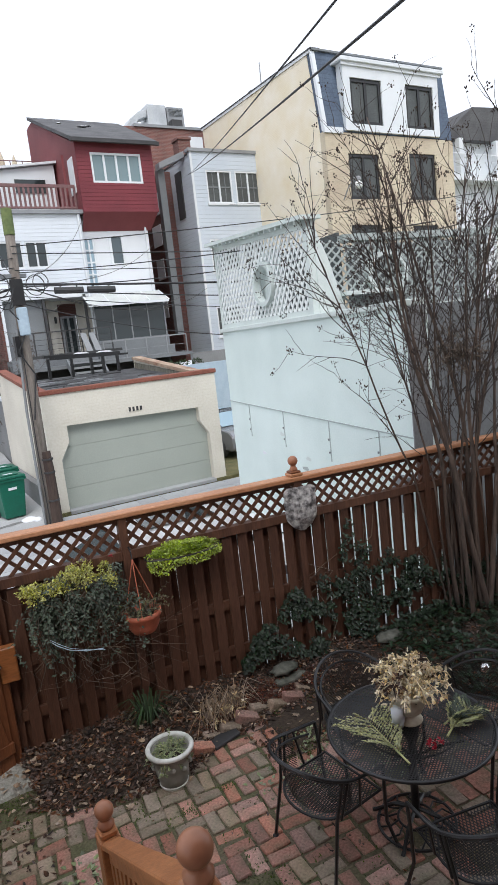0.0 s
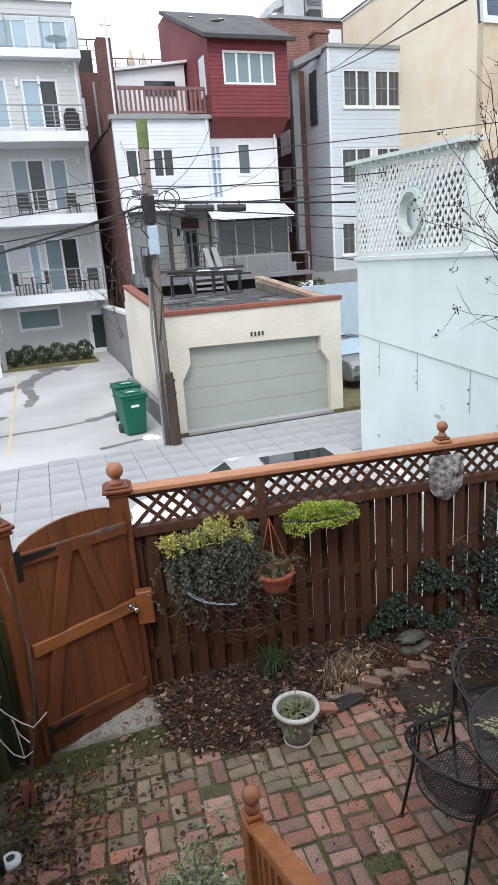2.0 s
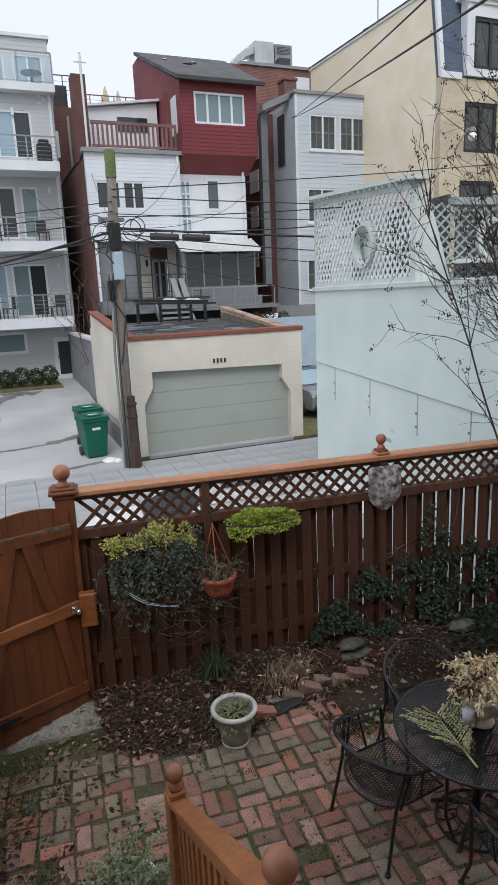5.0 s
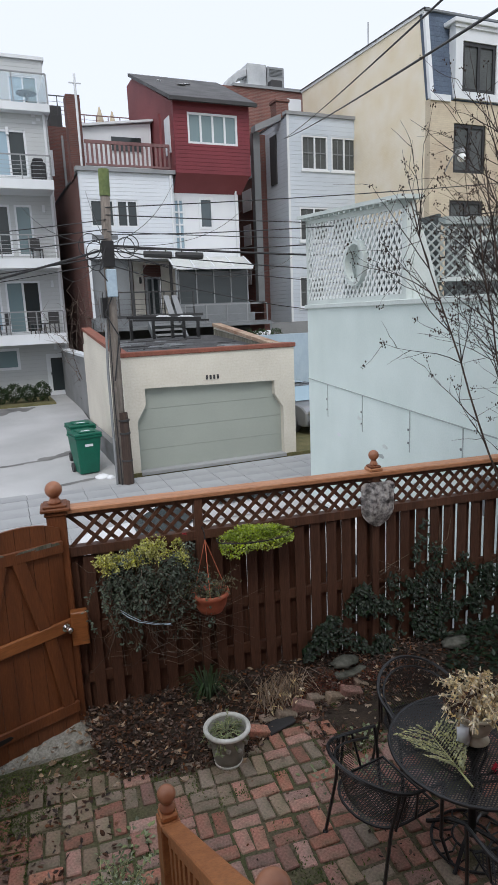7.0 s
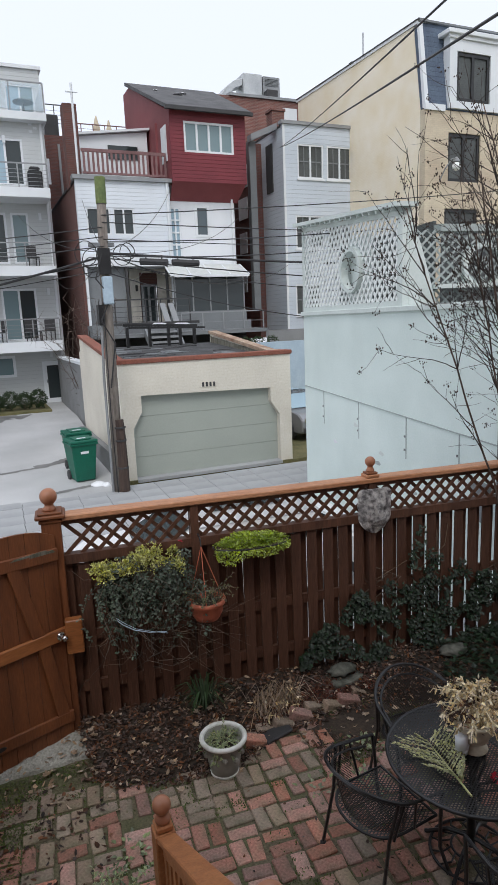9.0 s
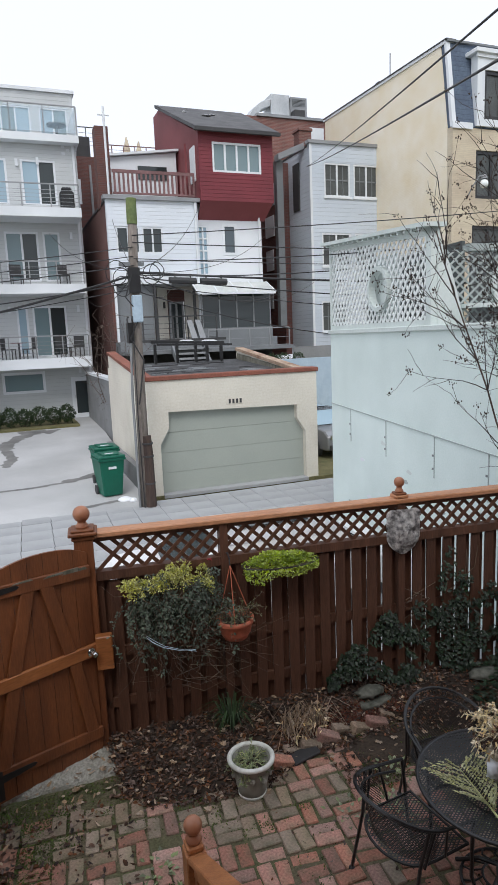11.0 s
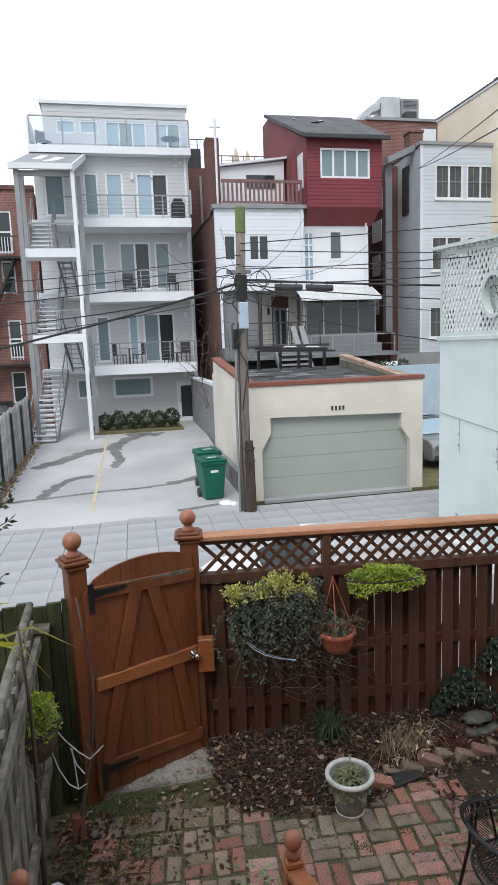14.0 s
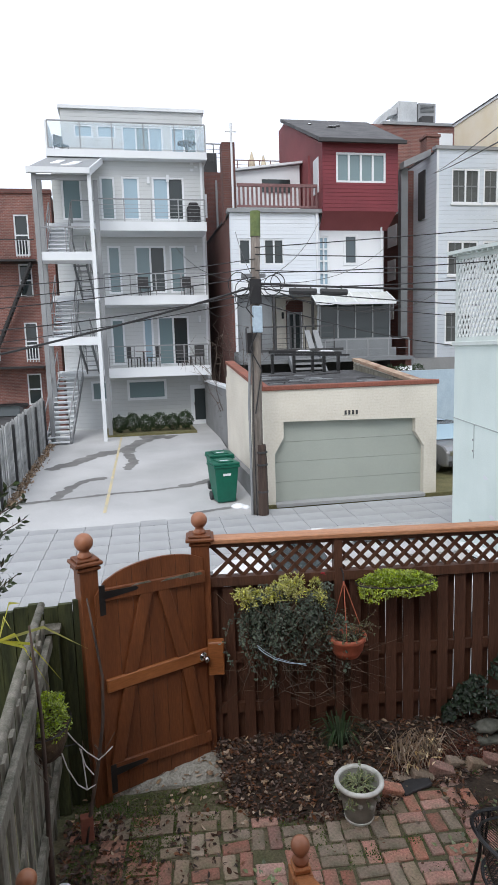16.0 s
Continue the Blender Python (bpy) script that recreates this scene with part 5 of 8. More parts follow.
part("terminal", box(-0.18, -0.08, -0.15, 0.1, 3.4, 3.85), M["black"], pole)
part("bracket", box(-0.25, 0.3, -0.06, 0.06, 5.1, 5.18), M["grey_paint"], pole)
part("conduit", tube([(-0.17, -0.06, ALLEY), (-0.17, -0.06, 2.2), (-0.1, -0.1, 4.0)], 0.03), M["grey_metal"], pole)
part("ground_wire", tube([(-0.08, -0.16, ALLEY), (-0.1, -0.17, 1.5), (-0.06, -0.16, 4.0)], 0.012), M["cable"], pole)
for k in range(5):
    rnd = random.Random(k)
    c = Vector((rnd.uniform(-0.5, 0.6), -0.2, rnd.uniform(4.6, 5.0)))
    r = rnd.uniform(0.16, 0.26)
    pts = [c + Vector((r * math.cos(a / 14 * 6.3), 0.04 * math.sin(a), r * 1.1 * math.sin(a / 14 * 6.3))) for a in range(15)]
    part("cable_loop", tube(pts, 0.012, n=4), M["cable"], pole)
part("tangle", tube([(0, -0.2, 5.0), (-0.2, -0.25, 4.4), (0.1, -0.25, 4.0), (-0.15, -0.22, 3.5), (0.12, -0.2, 3.0), (-0.05, -0.2, 2.0)], 0.018, n=5), M["cable"], pole)


def wire(a, b, sag, r, label="black overhead utility cable", n=18):
    a, b = Vector(a), Vector(b)
    pts = [a.lerp(b, k / n) - Vector((0, 0, sag * 4 * (k / n) * (1 - k / n))) for k in range(n + 1)]
    ob = new("overhead_wire", mesh_of(tube(pts, r, n=5), M["cable"], "overhead_wire"))
    return finish(ob, label, "cable", "overhead wires")


PX, PY = 2.88, 16.15
for za, b, sag, r in ((4.9, (-9, 16.1, 2.55), 0.25, 0.026), (5.1, (-9, 16.3, 4.15), 0.15, 0.012), (5.3, (-9, 16.0, 4.45), 0.2, 0.010), (4.75, (-9, 16.2, 4.0), 0.35, 0.014), (5.5, (-9, 16.4, 5.0), 0.3, 0.010), (4.6, (-9, 16.3, 3.3), 0.2, 0.01)):
    wire((PX, PY, za), b, sag, r)
for za, b, sag, r in ((5.75, (18, 16.2, 7.1), 0.1, 0.012), (5.6, (18, 16.1, 5.6), 0.1, 0.012), (5.25, (18, 16.0, 5.3), 0.15, 0.010), (4.95, (18, 16.2, 4.65), 0.12, 0.026), (4.85, (18, 16.2, 4.2), 0.25, 0.014), (4.7, (18, 16.3, 3.5), 0.2, 0.010), (4.55, (12, 16.3, 3.2), 0.4, 0.012)):
    wire((PX, PY, za), b, sag, r)
for b, sag in (((7.2, 29.6, 5.7), 0.5), ((8.5, 29.4, 8.9), 0.4), ((11.9, 29.9, 8.0), 0.5), ((4.9, 30, 8.6), 0.2), ((2.5, 32.8, 8.4), 0.4), ((3.9, 33.0, 5.6), 0.6), ((12.3, 28.2, 5.5), 0.6), ((15.0, 31, 6.0), 0.8), ((3.2, 17.2, 2.3), 0.3)):
    wire((PX, PY, 5.0 - 0.05 * sag), b, sag, 0.009, "thin service drop from the pole")
wire((1.05, 0.36, 4.48), (14.68, 30.9, 11.47), 0.12, 0.010, "service drop running up to a house")
wire((1.31, 0.36, 4.23), (14.68, 30.9, 11.47), 0.12, 0.013, "service drop running up to a house")
wire((8.0, 9.0, 4.75), (2.95, 16.2, 5.2), 0.1, 0.010, "service drop crossing the alley")
wire((12.0, 10.0, 5.3), (2.95, 16.2, 4.9), 0.35, 0.012, "service drop crossing the alley")
for x in (4.0, 4.75):
    b = thing("splice_case", (x, 16.2, 4.78 - 0.03 * (x - 4)), 0, "black cable splice case hanging on a wire", "cable box", "splice cases")
    part("case", tube([(-0.32, 0, 0), (-0.28, 0, 0), (0.28, 0, -0.02), (0.32, 0, -0.02)], 0.075, n=8), M["dark"], b)
    part("hanger", box(-0.2, -0.17, -0.01, 0.01, 0.05, 0.14), M["dark"], b)
    part("hanger", box(0.17, 0.2, -0.01, 0.01, 0.05, 0.14), M["dark"], b)


def bin_(at, rz):
    b = thing("wheeled_bin", at, rz, "dark green wheeled refuse bin with closed lid", "bin", "wheeled bins")
    body = bmesh.new()
    lo = [(-0.24, -0.27), (0.24, -0.27), (0.24, 0.25), (-0.24, 0.25)]
    hi = [(-0.32, -0.36), (0.32, -0.36), (0.32, 0.33), (-0.32, 0.33)]
    v0 = [body.verts.new((x, y, 0.02)) for x, y in lo]
    v1 = [body.verts.new((x, y, 0.98)) for x, y in hi]
    body.faces.new(v0[::-1]), body.faces.new(v1)
    for k in range(4):
        body.faces.new((v0[k], v0[(k + 1) % 4], v1[(k + 1) % 4], v1[k]))
    bd = part("body", body, M["binplastic"], b, bev=0.02)
    part("mark", box(-0.1, 0.1, -0.352, -0.335, 0.72, 0.78), M["white"], bd)
    part("rim", box(-0.35, 0.35, -0.39, 0.36, 0.93, 0.99), M["binplastic"], b, bev=0.012)
    lid = part("lid", prism([(-0.34, -0.4, 0.99), (0.34, -0.4, 0.99), (0.34, 0.36, 0.99), (-0.34, 0.36, 0.99)], (0, 0, 0.07)), M["binplastic"], b, bev=0.02)
    part("ridge", box(-0.2, 0.2, -0.3, 0.25, 1.06, 1.09), M["binplastic"], lid, bev=0.01)
    part("label", box(-0.12, 0.1, -0.2, -0.1, 1.091, 1.094), M["white"], lid)
    for x in (-0.27, 0.27):
        part("wheel", tube([(x - 0.03, 0.25, 0.12), (x + 0.03, 0.25, 0.12)], 0.12, n=12), M["dark"], b)
    part("handle", tube([(-0.3, 0.4, 0.95), (0.3, 0.4, 0.95)], 0.02), M["binplastic"], b)
    return b


bin_((2.2, 17.75, ALLEY + 0.03), 8)
bin_((2.28, 18.95, ALLEY + 0.055), 4)
for x, y, r in ((2.45, 17.05, 0.2), (2.62, 16.85, 0.1)):
    s = new("snow_patch", mesh_of(lathe([(r, 0), (r * 0.85, 0.05), (r * 0.4, 0.09)], (x, y, ALLEY), n=11), M["snow"], "snow_patch"))
    finish(s, "small heap of old snow on concrete", "snow", smooth=True)


def bush(name, at, size, mat, n, leafsize, seed, label, category, kind=""):
    rnd = random.Random(seed)
    t = thing(name, at, 0, label, category)
    bm = bmesh.new()
    for _ in range(n):
        d = rvec(rnd)
        rr = rnd.uniform(0.6, 1.0) ** 0.5 * (0.85 + 0.3 * noise.noise(Vector(d) * 2.5 + Vector(at)))
        p = Vector((d.x * size[0], d.y * size[1], d.z * size[2] + size[2])) * 1.0
        p = Vector((p.x * rr, p.y * rr, (p.z - size[2]) * rr + size[2]))
        leaf(bm, p, rvec(rnd), rvec(rnd), leafsize * rnd.uniform(0.7, 1.3), leafsize * 0.6)
    part("foliage", bm, mat, t, kind="stuff")
    bm = bmesh.new()
    for _ in range(6):
        tube([(0, 0, 0), (rnd.uniform(-0.7, 0.7) * size[0], rnd.uniform(-0.7, 0.7) * size[1], size[2] * rnd.uniform(0.9, 1.5))], 0.012, bm, 4, 0.005)
    part("stem_tangle", bm, M["twig"], t)
    return t


for k in range(6):
    bush("box_hedge_bush", (-0.6 + k * 0.6, AY - 2.2, -0.1), (0.42, 0.35, 0.42 + 0.05 * (k % 2)), M["hedge"], 700, 0.09, 60 + k, "clipped dark green box bush", "bush")
bm = box(-1.2, 2.85, AY - 3.0, AY - 0.01, -0.3, -0.08)
finish(new("planting_bed", mesh_of(bm, M["grass"], "planting_bed")), "dry brown planting bed below a wall", "flower bed", kind="structure")
bm = box(3.62, 3.85, 23.2, 32.95, -0.5, 2.0)
finish(new("retaining_wall", mesh_of(bm, M["greywall"], "retaining_wall")), "grey cement side wall of the lot", "wall", kind="structure")
bm = box(3.56, 3.9, 23.1, 32.95, 2.0, 2.1)
finish(new("wall_cap", mesh_of(bm, M["white"], "wall_cap")), "white cap on the cement wall", "wall", kind="structure")
bm = box(2.95, 3.12, 17.3, 22.9, -0.5, 0.15)
finish(new("low_wall", mesh_of(bm, M["greywall"], "low_wall")), "low grey cement kerb wall beside a garage", "wall", kind="structure")
lf = thing("lot_fence", (-3.52, 18.0, 0), 0.4, "weathered grey board fence with dark posts beside a lot", "fence")
rnd = random.Random(14)
me = mesh_of(box(-0.012, 0.012, -0.075, 0.075, -0.15, 1.98), M["greyboard"], "board", 0.003)
for k in range(54):
    y = k * 0.205
    shared("board", me, lf, pose(rnd.uniform(-0.01, 0.01), y, lot_z(18 + y) + rnd.uniform(-0.05, 0.03), 0, 0, rnd.uniform(20, 34)))
for k in range(5):
    part("post", box(0.05, 0.12, 0.4 + 2.5 * k, 0.48 + 2.5 * k, -0.5, lot_z(18 + 2.5 * k) + 1.9), M["dark"], lf)
for z in (0.35, 1.1):
    part("rail", prism([(-0.08, 0, lot_z(18) + z), (-0.08, 11.0, lot_z(29) + z), (-0.08, 11.0, lot_z(29) + z + 0.09), (-0.08, 0, lot_z(18) + z + 0.09)], (0.04, 0, 0)), M["dark"], lf)
bm = bmesh.new()
for _ in range(900):
    y = rnd.uniform(18.5, 29)
    x = -3.42 - 0.005 * (y - 18) + abs(rnd.gauss(0, 0.13))
    leaf(bm, (x, y, lot_z(y) + rnd.uniform(0.005, 0.05)), rvec(rnd, 0), rvec(rnd), 0.1, 0.06)
finish(new("lot_litter", mesh_of(bm, M["paleleaf"], "lot_litter")), "drift of brown leaves at the foot of a fence", "leaves", kind="stuff")
# planters, stairs and walls between the garage and the white house
gw = thing("garden_terrace", (0, 0, 0), 0, "timber-edged garden terrace above the garage roof", "terrace")
part("bed", box(6.0, 13.6, 24.5, 28, -0.4, 2.0), M["grass"], gw)
part("back_wall", box(11.9, 18.0, 27.0, 27.25, 0.5, 2.9), M["greywall"], gw)
part("pergola_beam", box(4.4, 8.2, 25.4, 25.55, 3.35, 3.45), M["dark"], gw)
for x in (7.3, 7.65):
    part("leaning_plank", prism([(x, 27.0, 3.4), (x + 0.25, 27.0, 3.4), (x + 0.1, 27.3, 4.2), (x - 0.12, 27.3, 4.2)], (0, 0.05, 0)), M["grey_metal"], gw)
for k in range(7):
    part("step", box(10.3 + k * 0.15, 11.4 + k * 0.15, 25.5 + k * 0.28, 25.8 + k * 0.28, 1.2 + k * 0.2, 1.38 + k * 0.2), M["snow"] if k > 2 else M["grey_paint"], gw)
for k in range(5):
    bush("garden_bush", (9.3 + 0.6 * k, 26.2 + 0.2 * (k % 2), 1.95), (0.35, 0.3, 0.4), M["hedge"], 400, 0.08, 80 + k, "low grey-green garden bush", "bush")
bm = box(9.9, 14.0, 24.1, 24.4, -0.5, 2.5)
finish(new("blue_wall", mesh_of(bm, M["bluebox"], "blue_wall")), "pale blue-grey garden wall behind a parked car", "wall", kind="structure")


def car(at, rz, mat, label, pane="glass", rise=1.0):
    c = thing("car", at, rz, label, "car")
    L, W = 2.15, 0.86
    side = [(-L, 0.32), (-L + 0.02, 0.72), (-L + 0.25, 0.88), (-1.25, 0.95), (-0.55, 1.42), (0.1, 1.47), (1.0, 1.40), (1.6, 0.98), (L - 0.05, 0.88), (L, 0.4), (L - 0.1, 0.25), (-L + 0.1, 0.25)]
    lower = [p for p in side if p[1] < 1.0]
    c.scale = (1, 1, rise)
    part("body", prism([(x, -W, z) for x, z in lower], (0, 2 * W, 0)), mat, c, bev=0.04, smooth=False)
    cab = bmesh.new()
    prof = [(-1.3, 0.94), (-0.6, 1.38), (1.05, 1.36), (1.65, 0.96)]
    v0 = [cab.verts.new((x, -W + 0.04 + (z - 0.94) * 0.28, z)) for x, z in prof]
    v1 = [cab.verts.new((x, W - 0.04 - (z - 0.94) * 0.28, z)) for x, z in prof]
    cab.faces.new(v0), cab.faces.new(v1[::-1])
    for k in range(4):
        cab.faces.new((v0[k], v0[(k + 1) % 4], v1[(k + 1) % 4], v1[k]))
    part("cabin", cab, mat, c)
    part("windscreen", prism([(-1.28, -0.68, 0.975), (-1.28, 0.68, 0.975), (-0.66, 0.6, 1.36), (-0.66, -0.6, 1.36)], (-0.012, 0, 0.016)), M[pane], c)
    part("rear_window", prism([(1.62, -0.68, 0.99), (1.62, 0.68, 0.99), (1.12, 0.6, 1.32), (1.12, -0.6, 1.32)], (0.012, 0, 0.016)), M[pane], c)
    for sy in (-1, 1):
        part("side_window", prism([(-0.95, sy * 0.80, 1.06), (1.2, sy * 0.80, 1.06), (0.95, sy * 0.74, 1.25), (-0.62, sy * 0.74, 1.25)], (0, sy * 0.012, 0)), M[pane], c)
    roof = bmesh.new()
    rows = []
    for i in range(9):
        x = -0.68 + 1.82 * i / 8
        crown = 0.085 * math.sin(math.pi * (i + 0.6) / 9.2)
        rows.append([roof.verts.new((x, y, 1.365 + crown * (1 - (y / 0.8) ** 2))) for y in [-0.72 + 0.18 * j for j in range(9)]])
    for a, b in zip(rows, rows[1:]):
        for j in range(8):
            roof.faces.new((a[j], a[j + 1], b[j + 1], b[j]))
    bmesh.ops.solidify(roof, geom=roof.faces[:], thickness=0.03)
    rf = part("roof", roof, mat, c, smooth=True)
    part("sunroof", box(-0.25, 0.75, -0.3, 0.3, 1.452, 1.462), M[pane], rf, bev=0.004)
    for x in (-1.35, 1.35):
        for y in (-W + 0.02, W - 0.02):
            w = part("wheel", tube([(x, y - 0.1, 0.31), (x, y + 0.1, 0.31)], 0.31, n=18), M["dark"], c)
            part("rim", tube([(x, y - 0.11, 0.31), (x, y + 0.11, 0.31)], 0.2, n=12), M["chrome"], w)
    for y in (-0.6, 0.6):
        part("headlight", box(-L - 0.01, -L + 0.1, y - 0.17, y + 0.17, 0.62, 0.75), M["chrome"], c)
        part("tail_light", box(L - 0.08, L + 0.01, y - 0.15, y + 0.15, 0.65, 0.8), M["red"], c)
    part("bumper", box(-L - 0.03, -L + 0.1, -0.8, 0.8, 0.3, 0.45), M["dark"], c)
    return c


car((3.0, 9.75, ALLEY), -4, M["carpaint"], "white car parked in the alley behind a fence", "glass", 0.92)
car((9.75, 21.0, ALLEY), 95, M["silver"], "silver car parked beside a garage", "skyglass")
car((-5.6, 32.5, -0.1), 90, M["dark"], "dark car parked beside a brick rowhouse")

# ---- fence along the alley ----
fence = thing("fence", (FX, FY, 0), FA, "brown-stained board fence with lattice top and light cap rail", "fence")
FL = 6.2
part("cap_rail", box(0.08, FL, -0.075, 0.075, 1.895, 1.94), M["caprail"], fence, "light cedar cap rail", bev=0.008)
part("lattice_rail", box(0.07, FL, -0.03, 0.03, 1.855, 1.895), M["fence"], fence)
part("lattice_rail", box(0.07, FL, -0.045, 0.045, 1.525, 1.60), M["fence"], fence)
for z in (0.82, 0.36):
    part("back_rail", box(0.07, FL, 0.0, 0.04, z, z + 0.085), M["fence"], fence)
me_f = mesh_of(box(-0.046, 0.046, -0.022, 0.0, 0.02, 1.535), M["fence"], "front_board", 0.003)
me_b = mesh_of(box(-0.052, 0.052, 0.041, 0.06, 0.0, 1.535), M["fence"], "back_board", 0.003)
rnd = random.Random(4)
for k in range(-9, 31):
    x = 1.605 + k * 0.1535 + rnd.uniform(-0.005, 0.005)
    if not 0.1 < x < FL - 0.06:
        continue
    if min(abs(x - q) for q in (1.15, 2.81, 4.3)) > 0.06:
        shared("board", me_f, fence, pose(x, 0, rnd.uniform(-0.03, 0.0), 0, 0, 0) @ pose(0, 0, 0, 0, rnd.uniform(-0.3, 0.3), 0))
    shared("back_board", me_b, fence, pose(x - 0.083 + rnd.uniform(-0.005, 0.005), 0, 0))
lath_a = mesh_of(prism([(-0.022, -0.014, 0), (0.022, -0.014, 0), (0.272, -0.014, 0.25), (0.228, -0.014, 0.25)], (0, 0.013, 0)), M["fence"], "lath")
lath_b = mesh_of(prism([(-0.022, 0.0, 0), (0.022, 0.0, 0), (-0.228, 0.0, 0.25), (-0.272, 0.0, 0.25)], (0, 0.013, 0)), M["fence"], "lath")
x = -0.15
while x < FL - 0.05:
    if x > 0.06 and x + 0.25 < FL:
        shared("lath", lath_a, fence, pose(x, 0, 1.602))
    if x - 0.25 > 0.06 and x < FL:
        shared("lath", lath_b, fence, pose(x, 0, 1.602))
    x += 0.125
for x in (1.15, 2.81, 4.3):
    part("post", box(x - 0.035, x + 0.035, -0.05, 0.06, 0.0, 1.895), M["fence"], fence, bev=0.004)
part("post", box(FL - 0.02, FL + 0.08, -0.05, 0.05, 0.0, 1.95), M["fence"], fence)


def ball_top(parent, x, y, z, r, w):
    """A moulded cap with a turned ball on it."""
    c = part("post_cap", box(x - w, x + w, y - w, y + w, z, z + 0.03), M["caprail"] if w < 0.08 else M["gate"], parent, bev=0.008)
    part("cap_moulding", box(x - w * 0.8, x + w * 0.8, y - w * 0.8, y + w * 0.8, z + 0.03, z + 0.05), M["gate"], c, bev=0.006)
    prof = [(r * 0.75, 0.05), (r * 0.8, 0.065), (r * 0.55, 0.085), (r * 0.5, 0.1)] + ballprofile(r, 0.1 + r * 0.9, 9, -55, 88)
    part("ball", lathe(prof, (x, y, z), n=22), M["finial"], c, smooth=True)
    return c


ball_top(fence, 2.81, 0.0, 1.94, 0.048, 0.065)
part("gate_post", box(-0.075, 0.075, -0.075, 0.075, -0.1, 1.93), M["gate"], fence, bev=0.006)
for z in (1.89,):
    part("post_moulding", box(-0.09, 0.09, -0.09, 0.09, z, z + 0.03), M["gate"], fence, bev=0.008)
ball_top(fence, 0, 0, 1.93, 0.068, 0.115)
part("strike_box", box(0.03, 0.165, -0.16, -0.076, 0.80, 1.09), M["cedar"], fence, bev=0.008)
part("side_filler", box(0.055, 0.13, 0.0, 0.02, 0.05, 1.53), M["fence"], fence)

# ---- gate ----
GA = 22.6
gate = thing("gate", (-0.49, 6.42, 0), GA, "closed arched wooden gate with braces and strap hinges", "gate")
part("hinge_post", box(-0.07, 0.07, -0.07, 0.07, -0.05, 1.93), M["gate"], gate, bev=0.006)
for z in (1.89,):
    part("post_moulding", box(-0.09, 0.09, -0.09, 0.09, z, z + 0.03), M["gate"], gate, bev=0.008)
ball_top(gate, 0, 0, 1.93, 0.07, 0.105)
G0, G1 = 0.075, 0.945
n = 7
for k in range(n):
    a, b = G0 + (G1 - G0) * k / n - (0.05 if k == 0 else 0), G0 + (G1 - G0) * (k + 1) / n - 0.004

    def arch(x):
        u = (x - (G0 + G1) / 2 - 0.02) / 0.49
        return 1.69 + 0.2 * math.sqrt(max(0, 1 - u * u)) - 0.0

    part("plank", prism([(a, 0, 0.06), (b, 0, 0.06), (b, 0, arch(b)), ((a + b) / 2, 0, arch((a + b) / 2)), (a, 0, arch(a))], (0, 0.022, 0)), M["gate"], gate)
part("top_rail", prism([(G0, -0.03, 1.65), (G1, -0.03, 1.60), (G1, -0.03, 1.70), (G0, -0.03, 1.75)], (0, 0.028, 0)), M["gate"], gate, bev=0.006)
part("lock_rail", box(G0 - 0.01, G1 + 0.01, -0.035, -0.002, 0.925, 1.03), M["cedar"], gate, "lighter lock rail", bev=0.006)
part("bottom_rail", prism([(G0, -0.03, 0.24), (G1, -0.03, 0.19), (G1, -0.03, 0.29), (G0, -0.03, 0.34)], (0, 0.028, 0)), M["gate"], gate, bev=0.006)
for a, b, z0, z1 in ((0.262, 0.427, 1.03, 1.64), (0.715, 0.572, 1.03, 1.63), (0.105, 0.25, 0.31, 0.925), (0.855, 0.75, 0.28, 0.925)):
    part("brace", prism([(a - 0.052, -0.028, z0), (a + 0.052, -0.028, z0), (b + 0.052, -0.028, z1), (b - 0.052, -0.028, z1)], (0, 0.026, 0)), M["gate"], gate, bev=0.004)
for z in (1.70, 0.27):
    h = part("strap_hinge", prism([(0.09, -0.036, z - 0.03), (0.34, -0.036, z - 0.015), (0.36, -0.036, z), (0.34, -0.036, z + 0.015), (0.09, -0.036, z + 0.03)], (0, 0.006, 0)), M["black"], gate, "black iron strap hinge")
    part("hinge_plate", box(0.03, 0.075, -0.083, -0.076, z - 0.13, z + 0.1), M["black"], h)
k = part("knob", tube([(0.89, -0.035, 0.975), (0.89, -0.075, 0.975), (0.89, -0.08, 0.975)], 0.02, n=12), M["chrome"], gate, "chrome gate knob", smooth=True)
part("rose", tube([(0.89, -0.036, 0.975), (0.89, -0.042, 0.975)], 0.035, n=14), M["chrome"], k)
part("knob_ball", lathe(ballprofile(0.028, 0, 8), (0.89, -0.1, 0.975), n=14), M["chrome"], k, smooth=True)
for a, b, z0, z1 in ((0.55, 0.86, 1.69, 1.712), (0.70, 0.92, 1.675, 1.698), (0.3, 0.47, 1.715, 1.732)):
    part("chip", prism([(a, -0.033, z0 + 0.008), (b, -0.033, z0), (b - 0.02, -0.033, z1), (a + 0.04, -0.033, z1)], (0, 0.004, 0)), M["grey_wood"], gate)

# the leaf closes in front of its posts
for o in gate.children:
    if o.name.split(".")[0] not in ("hinge_post", "post_moulding", "post_cap"):
        o.location.y = -0.095

